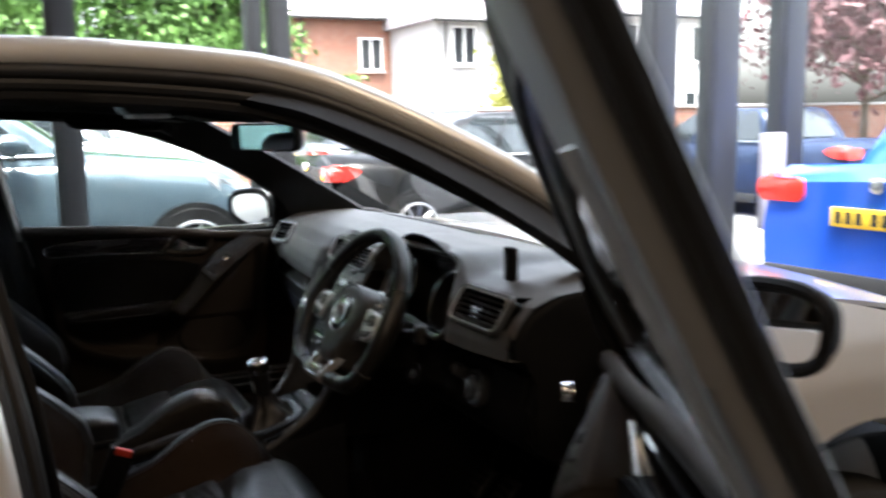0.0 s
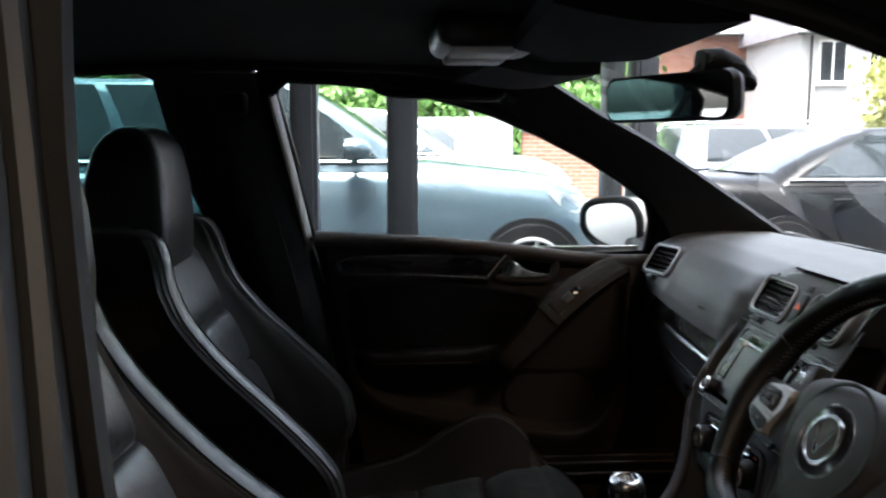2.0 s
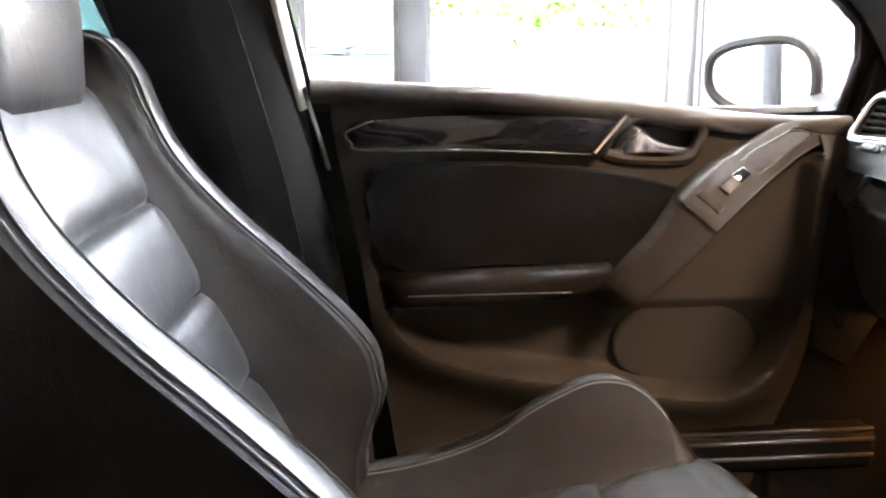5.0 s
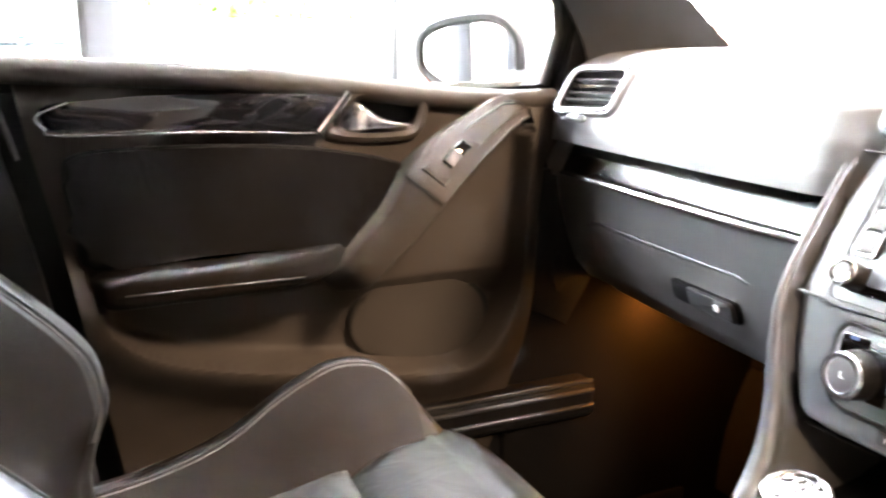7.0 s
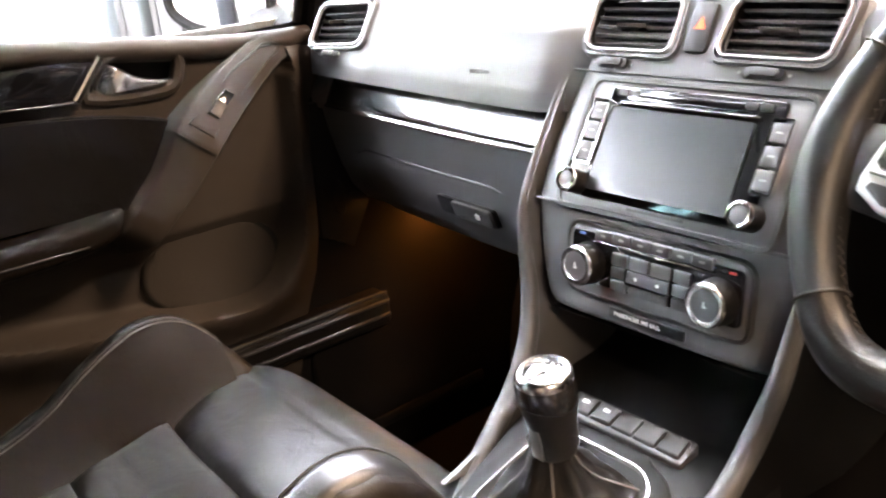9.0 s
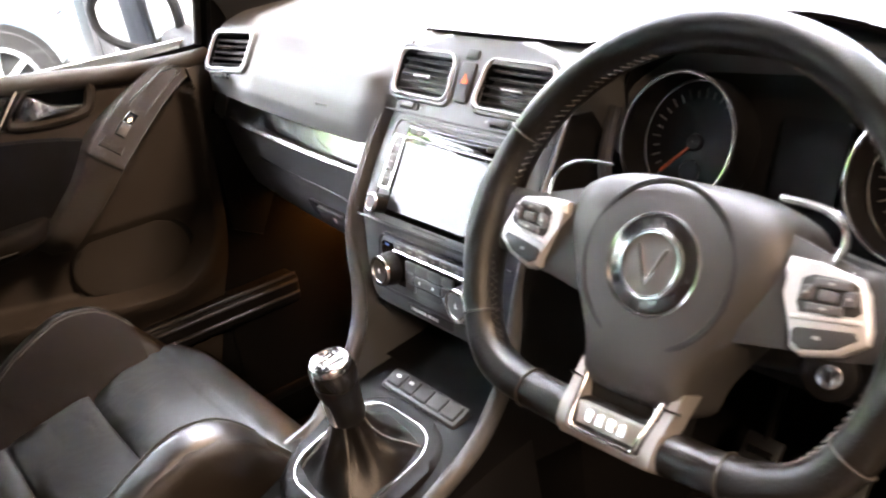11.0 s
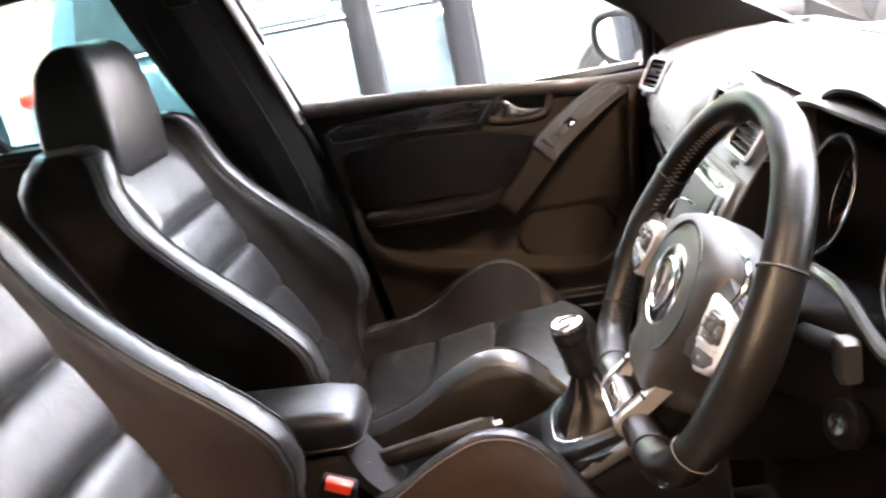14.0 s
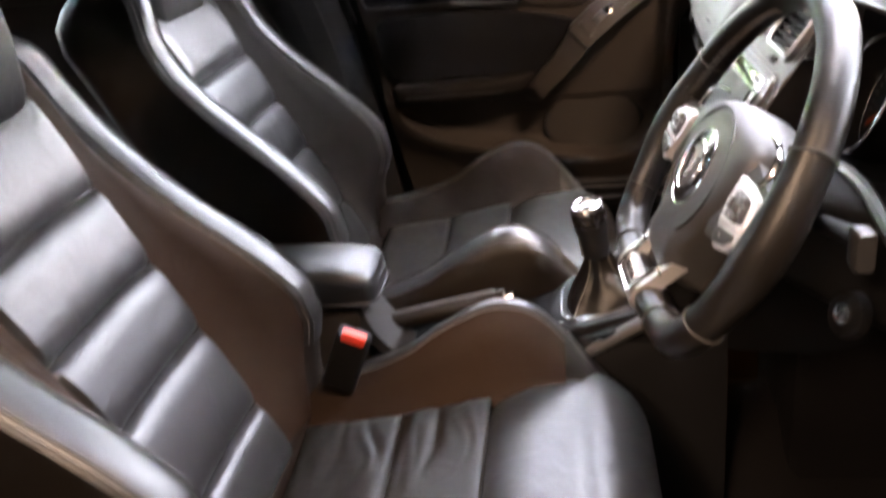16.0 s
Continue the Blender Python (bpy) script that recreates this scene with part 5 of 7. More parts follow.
for s in (1, -1):
    kp = on_climate(s * 0.0705, 0.8505, 0.006)
    kn = (on_climate(s * 0.0705, 0.8505, 1.0) - on_climate(s * 0.0705, 0.8505, 0.0)).normalized()
    km = Matrix.Translation(kp) @ kn.to_track_quat("Z", "Y").to_matrix().to_4x4()
    k = part("climate_knob", cyl(0.0205, 0, 0.021, km, 36, 0.002, 0.0185), HARD, clim)
    part("knob_ring", ring(0.0158, 0.0032, km @ Matrix.Translation((0, 0, 0.0205)), 36, 0.8), CHROME, k)
    part("knob_cap", cyl(0.0135, 0.018, 0.0215, km, 28, 0.001), STACK, k)
    part("seat_heat_print", slab([(-0.0015, -0.002), (0.002, -0.002), (0.002, -0.001), (-0.0005, -0.001), (-0.0002, 0.003), (-0.0015, 0.003)], lambda u, v, d, km=km: km @ Vector((u, v, d)), 0.021, 0.0222), WHITE_PRINT, k)
    part("temperature_mark", slab(rrect(0.007, 0.002, 0.0006, 2, s * 0.0705 - 0.011, 0.8765), on_climate, 0.006, 0.0092), RED_PRINT, clim)
    part("temperature_mark", slab(rrect(0.007, 0.002, 0.0006, 2, s * 0.0705 + 0.010, 0.8770), on_climate, 0.006, 0.0092), BLUE_PRINT, clim)
# airbag lamp below
part("lamp_strip", slab(rrect(0.085, 0.010, 0.0015, 2, -0.005, 0.8085), on_stack, 0.003, 0.0060, 0.001), STACK_DARK, stack)
fc = bpy.data.curves.new("airbag_lamp_word", "FONT")
fc.body, fc.size, fc.extrude, fc.align_x = "PASSENGER AIR BAG", 0.0056, 0.0003, "CENTER"
word2 = new("airbag_lamp_word", fc)
word2.data.materials.append(WHITE_PRINT)
word2.parent = stack
word2.matrix_parent_inverse = Matrix.Translation(-ORIGIN["centre_stack"])
sl = (stack_x(0.8185) - stack_x(0.7985)) / 0.02
nn = Vector((-1, 0, sl)).normalized()
uu = Vector((sl, 0, 1)).normalized()
word2.matrix_basis = Matrix.Translation(on_stack(0.004, 0.8070, 0.0064)) @ Matrix(((0, uu.x, nn.x, 0), (-1, 0, 0, 0), (0, uu.z, nn.z, 0), (0, 0, 0, 1)))

# ---- tunnel console ----
tun = thing("tunnel_console", (-0.2, 0, 0.5), "dark plastic tunnel console with gear gaiter and button row", "car console")
part("storage_cave", sheet(lambda u, v: (0.076 + 0.12 * math.sin(math.pi * v) ** 0.5 * (1 if 0 < v < 1 else 0), (2 * u - 1) * 0.118, 0.790 - 0.080 * v), 8, 12, 0.004, (1, 0, 0)), HARD, tun)


def tun_top(x):
    return interp(x, [(-0.62, 0.585), (-0.40, 0.590), (-0.25, 0.605), (-0.15, 0.640), (-0.08, 0.662), (-0.01, 0.688), (0.04, 0.705), (0.10, 0.708)])


def tun_fn(u, v):
    x = -0.62 + 0.72 * u
    a = 2 * v - 1
    w = interp(x, [(-0.62, 0.085), (-0.30, 0.085), (-0.15, 0.098), (-0.02, 0.118), (0.10, 0.13)])
    z = tun_top(x)
    if abs(a) < 0.62:
        return (x, a / 0.62 * w * 0.92, z - 0.004 * abs(a / 0.62) ** 6)
    b = (abs(a) - 0.62) / 0.38
    return (x, math.copysign(w * (0.92 + 0.10 * min(1, b * 3)), a), z - 0.004 - (z - 0.30) * max(0, b - 0.12) / 0.88 - 0.012 * min(1, b / 0.12))


part("tunnel_cover", sheet(tun_fn, 40, 40), HARD, tun)
# button row ahead of the lever
row = part("button_panel", slab(rrect(0.140, 0.030, 0.004, 3), lambda u, v, d: Vector((0.048 + v * 0.93, u, 0.708 + v * 0.33 + d)), -0.006, 0.004, 0.002), STACK_DARK, tun)
for k in range(5):
    b = part("console_button", slab(rrect(0.0245, 0.021, 0.002, 2, 0.052 - 0.026 * k, 0), lambda u, v, d: Vector((0.048 + v * 0.93, u, 0.708 + v * 0.33 + d)), 0.0, 0.0075, 0.002), BUTTON, row)
    if k < 2:
        part("button_print", slab(rrect(0.008, 0.004, 0.001, 1, 0.052 - 0.026 * k, 0.002), lambda u, v, d: Vector((0.048 + v * 0.93, u, 0.708 + v * 0.33 + d)), 0.007, 0.0079), WHITE_PRINT, b)
# gear lever with gaiter
lever = thing("gear_lever", (-0.07, -0.012, 0.66), "manual gear lever with chrome-topped knob and leather gaiter", "gear lever")
gb = lambda u, v, d: Vector((-0.052 + u * 0.955, -0.004 + v, 0.677 + u * 0.27 + d))
part("gaiter_surround", slab(rrect(0.172, 0.176, 0.052, 7), gb, -0.03, 0.004, 0.010, 4), HARD, lever)
part("gaiter_ring", frame_ring(rrect(0.142, 0.140, 0.042, 7), gb, 0.0034, 0.003, 0.0080), CHROME, lever, "bright gaiter ring")
rings = []
top_c = Vector((-0.064, -0.014, 0.760))
for h in (0, 0.15, 0.3, 0.45, 0.6, 0.75, 0.88, 1.0):
    rr = []
    for k in range(40):
        a = 2 * math.pi * k / 40
        sq = 1 / max(abs(math.cos(a)), abs(math.sin(a))) ** 0.55
        fold = 1 + 0.17 * math.sin(math.pi * h) * math.sin(4 * a + 2.5 * h) + 0.07 * math.sin(math.pi * h) * math.sin(9 * a - 4 * h)
        r = (0.060 * (1 - h) ** 2.0 * sq + 0.0175 * h ** 0.35) * fold
        base = gb(r * math.cos(a), r * math.sin(a), 0.004)
        tip = top_c + Vector((r * math.cos(a), r * math.sin(a), 0))
        rr.append(base.lerp(tip, h))
    rings.append(rr)
part("gaiter", loft(rings), RIM_LEATHER, lever, "folded leather gaiter")
for a in (0.8, 2.4, 4.0, 5.5):
    k = int(a / (2 * math.pi) * 40)
    part("gaiter_stitch", tube([r[k] + (r[k] - top_c).normalized() * 0.0008 for r in rings], 0.0013, 5), STITCH, lever)
lm = Matrix.Translation((-0.064, -0.022, 0.750)) @ Matrix.Rotation(radians(-9), 4, "Y") @ Matrix.Rotation(radians(2), 4, "X")
prof = [(0.0165, 0.0), (0.0190, 0.006), (0.0190, 0.02), (0.0205, 0.036), (0.0228, 0.048), (0.024, 0.058), (0.0235, 0.066)]
knob = part("gear_knob", loft([[lm @ Vector((r * math.cos(2 * math.pi * k / 32) * (1.06 if z < 0.05 else 1.0), r * math.sin(2 * math.pi * k / 32), z)) for k in range(32)] for r, z in prof]), LEATHER, lever, "black gear knob")
turned = lambda prof: loft([[lm @ Vector((r * math.cos(2 * math.pi * k / 32), r * math.sin(2 * math.pi * k / 32), z)) for k in range(32)] for r, z in prof])
part("knob_crown", turned(((0.0232, 0.050), (0.0246, 0.058), (0.0249, 0.066), (0.0240, 0.0730))), DASH_GLOSS, knob, "dark glossy crown")
part("crown_ring", turned(((0.0238, 0.0715), (0.0240, 0.0740), (0.0226, 0.0785), (0.0205, 0.0808), (0.0188, 0.0812), (0.0178, 0.0806), (0.0172, 0.078))), CHROME, knob, "bright ring round the gear pattern")
part("knob_cap", cyl(0.0180, 0.074, 0.0795, lm, 32, 0.001), PIANO, knob)
part("gear_pattern", join(tube([lm @ Vector((0, -0.007, 0.0800)), lm @ Vector((0, 0.007, 0.0800))], 0.0006, 6), *[tube([lm @ Vector((-0.007, sy, 0.0800)), lm @ Vector((0.007, sy, 0.0800))], 0.0006, 6) for sy in (-0.006, 0.0, 0.006)], *[box(-0.0012, 0.0012, -0.0007, 0.0007, 0, 0.0006, 0, 1, lm @ Matrix.Translation((sx, sy, 0.0796))) for sx in (-0.0108, 0.0108) for sy in (-0.006, 0, 0.006)]), WHITE_PRINT, knob)
part("knob_insert", box(-0.0215, -0.0185, -0.006, 0.006, 0.004, 0.034, 0.001, 2, lm), ALU, knob)
# handbrake
hb = thing("handbrake", (-0.35, 0.03, 0.6), "black leather handbrake lever with bright release button", "handbrake")
part("lever", tube(smooth_path([(-0.46, 0.034, 0.600), (-0.40, 0.033, 0.618), (-0.30, 0.031, 0.640), (-0.23, 0.029, 0.655), (-0.205, 0.0285, 0.659)], 5), 0.0145, 12, flat=1.0), LEATHER_SIDE, hb)
part("release_button", tube([(-0.204, 0.0285, 0.659), (-0.190, 0.028, 0.662)], 0.0075, 12), CHROME, hb)
part("lever_trim", tube([(-0.40, 0.033, 0.634), (-0.30, 0.031, 0.6555), (-0.22, 0.029, 0.672)], 0.003, 6), STACK, hb)
part("lever_boot", box(-0.52, -0.42, 0.005, 0.060, 0.585, 0.625, 0.012, 3), LEATHER_SIDE, hb)
# centre armrest
arm = thing("arm_rest", (-0.55, 0, 0.7), "black leather padded armrest between the front seats", "armrest")
rings = []
for x, w, h, dz in ((-0.385, 0.040, 0.022, -0.004), (-0.390, 0.052, 0.034, -0.002), (-0.402, 0.060, 0.046, 0.0), (-0.44, 0.063, 0.054, 0.002), (-0.55, 0.064, 0.056, 0.004), (-0.66, 0.062, 0.056, 0.004), (-0.70, 0.055, 0.05, 0.0)):
    rings.append([Vector((x, a, 0.722 + dz + b)) for a, b in rrect(2 * w, h * 1.22, min(h * 0.4, 0.020), 5)])
part("armrest_lid", loft(rings), LEATHER, arm)
part("lid_seam", tube([(-0.70, -0.0645, 0.708), (-0.55, -0.0655, 0.708), (-0.44, -0.0645, 0.706), (-0.40, -0.060, 0.705), (-0.386, -0.045, 0.704), (-0.3835, 0.0, 0.704), (-0.386, 0.045, 0.704), (-0.40, 0.060, 0.705)], 0.0022, 6), SEAL, arm)
part("armrest_body", box(-0.70, -0.415, -0.056, 0.056, 0.555, 0.690, 0.012, 3), SOFT_DOOR, arm)
fr = part("armrest_front", sheet(lambda u, v: (-0.412 + 0.06 * (1 - v) ** 1.6, (2 * u - 1) * (0.052 - 0.006 * abs(2 * v - 1)), 0.595 + 0.10 * v), 10, 12, 0.02, (-1, 0, 0)), STACK_DARK, arm)
part("socket_mark", join(ring(0.006, 0.0012, Matrix.Translation((-0.398, -0.012, 0.643)) @ Matrix.Rotation(radians(-62), 4, "Y"), 16), tube([(-0.394, -0.02, 0.636), (-0.398, -0.026, 0.642)], 0.0012, 6)), WHITE_PRINT, fr)
# belt buckles
for s in (-1, 1):
    bk = thing("belt_buckle", (-0.42, s * 0.12, 0.6), "black seat-belt buckle with red release button", "seat belt buckle", "belt buckles")
    c = Vector((-0.398, -0.168, 0.706) if s < 0 else (-0.425, 0.115, 0.665))
    mm = Matrix.Translation(c) @ Matrix.Rotation(radians(24), 4, "Y")
    part("buckle_body", box(-0.024, 0.024, -0.014, 0.012, -0.075, 0.017, 0.006, 3, mm), HARD, bk)
    part("release_button", box(-0.017, 0.017, -0.0155, 0.000, 0.004, 0.019, 0.003, 2, mm), RED_BUTTON, bk, "red release button")

# ---- instruments ----
clu = thing("instrument_cluster", (0.24, -0.355, 1.0), "instrument cluster with two bright-ringed dark dials", "instruments")
cn = Vector((-0.93, 0, 0.37)).normalized()
cu = Vector((0.37, 0, 0.93)).normalized()


def on_clu(u, v, d):
    """u to the driver's right, v up."""
    return Vector((0.200, -0.3625 - u, 1.023)) + cu * v + cn * d


part("dial_board", slab(rrect(0.400, 0.165, 0.05, 6, 0, 0.005), on_clu, -0.05, -0.042), HARD, clu)
for s in (-1, 1):
    dm = Matrix.Translation(on_clu(0.1125 * s, 0, 0)) @ Matrix(((0, cu.x, cn.x, 0), (-1, 0, 0, 0), (0, cu.z, cn.z, 0), (0, 0, 0, 1)))
    dl = part("dial", cyl(0.0605, -0.045, -0.034, dm, 44), DIAL, clu)
    part("dial_tube", loft([[dm @ Vector((r * math.cos(2 * math.pi * k / 48), r * math.sin(2 * math.pi * k / 48), z)) for k in range(48)] for r, z in ((0.0605, -0.044), (0.0615, 0.0))], cap=False), HARD, dl)
    part("dial_ring", ring(0.0615, 0.0020, dm, 56), CHROME, dl, "bright dial ring")
    part("inner_ring", ring(0.058, 0.0008, dm @ Matrix.Translation((0, 0, -0.033)), 48), CHROME, dl)
    dm = dm @ Matrix.Translation((0, 0, -0.030))
    ticks = [box(0.042, 0.0485 if k % 2 else 0.051, -0.0007, 0.0007, -0.004, -0.0032, 0, 1, dm @ Matrix.Rotation(radians(225 - 270 * k / 24), 4, "Z")) for k in range(25)]
    part("dial_marks", join(*ticks), DIAL_PRINT, dl)
    part("needle", box(-0.006, 0.046, -0.0012, 0.0012, -0.003, -0.0012, 0, 1, dm @ Matrix.Rotation(radians(225), 4, "Z")), NEEDLE, dl)
    part("needle_hub", cyl(0.008, -0.004, 0.0015, dm, 20, 0.002), HARD, dl)
    part("small_gauge", ring(0.011, 0.0007, dm @ Matrix.Translation((0, -0.028, -0.003)), 24), CHROME, dl)
part("info_display", slab(rrect(0.060, 0.075, 0.006, 4, 0.0, 0.0), on_clu, -0.042, -0.036), DIAL, clu)
part("cluster_lip", tube(smooth_path([on_clu(u, v, d) for u, v, d in ((-0.188, 0.02, 0.0), (-0.18, -0.045, 0.006), (-0.13, -0.072, 0.010), (0.0, -0.060, 0.008), (0.13, -0.072, 0.010), (0.168, -0.045, 0.006), (0.176, 0.02, 0.0))], 5), 0.007, 8), STACK_DARK, clu)
def cowl_in(u, v):
    a = radians(200 - 220 * u)
    p = on_clu((0.176 if math.cos(a) > 0 else 0.192) * math.cos(a), 0.02 + 0.088 * math.sin(a) * (1.0 if math.sin(a) > 0 else 0.8), -0.044 + 0.090 * v * max(0.25, math.sin(a) * 0.75 + 0.25))
    return p
part("cowl_lining", sheet(cowl_in, 36, 8, 0.004, (0, 0, 1)), HARD, clu)

# ---- steering column, switches ----
col = thing("steering_column", (0.12, -0.36, 0.9), "dark plastic steering column shroud with stalks and ignition lock", "steering column")
part("column_shroud", loft([[Vector((x, -0.36 + a, z + b)) for a, b in rrect(w, h, 0.02, 5)] for x, z, w, h in ((0.075, 0.955, 0.075, 0.075), (0.10, 0.938, 0.10, 0.10), (0.17, 0.905, 0.115, 0.12), (0.25, 0.87, 0.12, 0.13))]), HARD, col)
for s, L in ((-1, 0.10), (1, 0.10)):
    st = part("stalk", tube([(0.12, -0.36 + s * 0.05, 0.955), (0.13, -0.36 + s * 0.10, 0.965), (0.135, -0.36 + s * 0.145, 0.970)], 0.009, 10, flat=0.6), HARD, col)
part("stalk_end", loft([[Vector((0.128 + a, y, 0.972 + b)) for a, b in rrect(w, h, 0.004, 3)] for y, w, h in ((-0.494, 0.012, 0.022), (-0.498, 0.017, 0.034), (-0.512, 0.018, 0.038), (-0.518, 0.014, 0.032))]), STACK_DARK, col)
part("ignition_collar", cyl(0.022, 0, 0.012, Matrix.Translation((0.150, -0.438, 0.873)) @ Matrix.Rotation(radians(-70), 4, "Y") @ Matrix.Rotation(radians(20), 4, "X"), 28, 0.004), HARD, col)
part("ignition_lock", cyl(0.0105, 0.008, 0.016, Matrix.Translation((0.150, -0.438, 0.873)) @ Matrix.Rotation(radians(-70), 4, "Y") @ Matrix.Rotation(radians(20), 4, "X"), 24, 0.002), CHROME, col, "bright ignition lock")
part("key_slot", box(-0.0045, 0.0045, -0.0012, 0.0012, 0.0155, 0.0168, 0, 1, Matrix.Translation((0.150, -0.438, 0.873)) @ Matrix.Rotation(radians(-70), 4, "Y") @ Matrix.Rotation(radians(20), 4, "X")), SEAL, col)
sw = thing("light_switch", (0.2, -0.59, 0.88), "rotary headlamp switch with chrome ring on the dash", "light switch")
lsm = Matrix.Translation((0.205, -0.590, 0.878)) @ Matrix.Rotation(radians(-78), 4, "Y")
part("switch_plate", cyl(0.036, -0.01, 0.004, lsm, 32, 0.002), STACK_DARK, sw)
part("switch_ring", ring(0.026, 0.003, lsm @ Matrix.Translation((0, 0, 0.008)), 32), CHROME, sw)
part("switch_knob", cyl(0.023, 0, 0.016, lsm, 28, 0.003), BUTTON, sw)
part("switch_bar", box(-0.020, 0.020, -0.004, 0.004, 0.014, 0.022, 0.002, 2, lsm), CHROME, sw)
dm2 = Matrix.Translation((0.207, -0.520, 0.893)) @ Matrix.Rotation(radians(-78), 4, "Y")
dim = thing("dimmer_panel", (0.207, -0.52, 0.893), "small panel with two dimmer wheels on the dash", "dimmer")
part("dimmer_plate", box(-0.013, 0.013, -0.026, 0.026, -0.008, 0.004, 0.004, 2, dm2), STACK_DARK, dim)
for y in (-0.012, 0.012):
    part("dimmer_wheel", cyl(0.012, -0.004, 0.004, Matrix.Translation(dm2 @ Vector((0, y, 0.002))) @ Matrix.Rotation(radians(90), 4, "X"), 20, 0.001), BUTTON, dim)
# pedals
ped = thing("pedals", (0.42, -0.36, 0.4), "three metal-faced pedals in the driver's footwell", "pedal")
for y, z, w in ((-0.20, 0.50, 0.055), (-0.315, 0.515, 0.06), (-0.43, 0.48, 0.045)):
    pm = Matrix.Translation((0.42, y, z)) @ Matrix.Rotation(radians(-50), 4, "Y")
    p = part("pedal_pad", box(-0.04, 0.04, -w / 2, w / 2, -0.006, 0.006, 0.004, 2, pm), ALU, ped)
    part("pedal_rubber", join(*[box(-0.028 + 0.02 * k, -0.018 + 0.02 * k, -w * 0.36, w * 0.36, 0.005, 0.009, 0.002, 1, pm) for k in range(3)]), HARD, p)
    part("pedal_arm", tube([pm @ Vector((0.02, 0, -0.006)), (0.49, y, z + 0.12), (0.52, y, z + 0.24)], 0.008, 8), HARD, ped)
# cover under the glovebox and the footwell lamp in it
part("under_cover", box(0.33, 0.60, 0.13, 0.70, 0.744, 0.758, 0.004), HARD, dash)
fl = thing("footwell_lamp", (0.345, 0.60, 0.738), "small amber footwell lamp under the glovebox", "lamp")
part("lamp_lens", box(0.33, 0.36, 0.575, 0.625, 0.728, 0.738, 0.003), glow_mat("amber_lamp", (1.0, 0.42, 0.08), 0.8), fl)
part("lamp_housing", box(0.315, 0.375, 0.56, 0.64, 0.736, 0.772, 0.006), HARD, fl)
ld = bpy.data.lights.new("footwell_glow", "AREA")
ld.energy, ld.color, ld.size = FOOT, (1.0, 0.31, 0.045), 0.02
lo = new("footwell_glow", ld)
lo.matrix_basis = look((0.350, 0.664, 0.722), (0.350, 0.70, 0.65))
# floor mats
for s in (-1, 1):
    solo("floor_mat", box(0.0, 0.52, s * 0.36 - 0.21, s * 0.36 + 0.21, 0.272, 0.284, 0.006), CARPET, "black carpet floor mat in the front footwell", "floor mat", "floor mats")
# interior mirror
rv = thing("rear_view_mirror", (0.02, 0, 1.38), "black-framed interior mirror hanging from the windscreen", "mirror")
ra, rb = Vector((-0.080, 0.112, 1.343)), Vector((0.018, -0.122, 1.343))
rr_ = (rb - ra).normalized()
ru = Vector((-0.03, 0.0, 1.0)).normalized()
ru = (ru - rr_ * ru.dot(rr_)).normalized()
rn = rr_.cross(ru).normalized()
rc = (ra + rb) / 2
on_rv = lambda u, v, d: rc + rr_ * u + ru * v + rn * d
glass_o = rrect(0.246, 0.062, 0.018, 6)
part("mirror_shell", loft([[on_rv(u * k, v * k, d) for u, v in glass_o] for d, k in ((0.004, 0.96), (0.003, 1.0), (-0.008, 1.02), (-0.022, 0.95), (-0.034, 0.70))]), HARD, rv)
part("mirror_glass", slab([(u * 0.955, v * 0.88) for u, v in glass_o], on_rv, 0.003, 0.0055), MIRROR, rv, "mirror glass")
part("mirror_stem", tube([on_rv(0.0, 0.0, -0.03), (0.01, 0.0, 1.375), (0.03, 0.0, 1.392)], 0.009, 10), HARD, rv)
part("stem_cover", loft([[Vector((x, a, z + b)) for a, b in rrect(w, h, 0.012, 4)] for x, z, w, h in ((0.015, 1.392, 0.045, 0.028), (0.035, 1.390, 0.070, 0.034), (0.06, 1.378, 0.070, 0.034), (0.085, 1.362, 0.045, 0.02))]), HARD, rv)
# holder on the dash with its cable
ph = thing("phone_holder", (0.25, -0.625, 1.08), "black device holder on the dash beside the screen pillar", "holder")
part("holder_foot", cyl(0.016, 0, 0.02, Matrix.Translation((0.25, -0.655, 1.066)), 20, 0.004), HARD, ph)
part("holder_body", box(0.243, 0.257, -0.663, -0.628, 1.083, 1.150, 0.005, 2), HARD, ph)
part("cable", tube(smooth_path([(0.255, -0.655, 1.09), (0.275, -0.67, 1.088), (0.29, -0.70, 1.084), (0.31, -0.735, 1.080)], 5), 0.0025, 6), SEAL, ph)

# ---- steering wheel ----
wheel = thing("steering_wheel", (0.0, 0, 0), "flat-bottomed black leather steering wheel with silver spokes", "steering wheel", world_built=False)
TW = radians(29.4)
wheel.matrix_basis = Matrix.Translation((0.037, -0.371, 0.990)) @ Matrix.Rotation(radians(3.4), 4, "Z") @ Matrix(((0, math.sin(TW), -math.cos(TW), 0), (-1, 0, 0, 0), (0, math.cos(TW), math.sin(TW), 0), (0, 0, 0, 1)))


def rim_at(a, r=0.178):
    x, y = r * math.sin(a), r * math.cos(a)
    if y < -0.080:
        y = -0.080 - 0.046 * math.tanh((-0.080 - y) / 0.046)
    return Vector((x, y, 0.0054))


def rim_piece(name, a0, a1, material, fat):
    n = 30
    pts, rad = [], []
    for i in range(n + 1):
        a = radians(a0 + (a1 - a0) * i / n)
        pts.append(rim_at(a))
        rad.append(0.0157 + fat * math.sin(math.pi * i / n) ** 2)
    return part(name, tube(pts, 0.0157, 16, up=(0, 0, 1), flat=1.12, radii=rad), material, wheel)


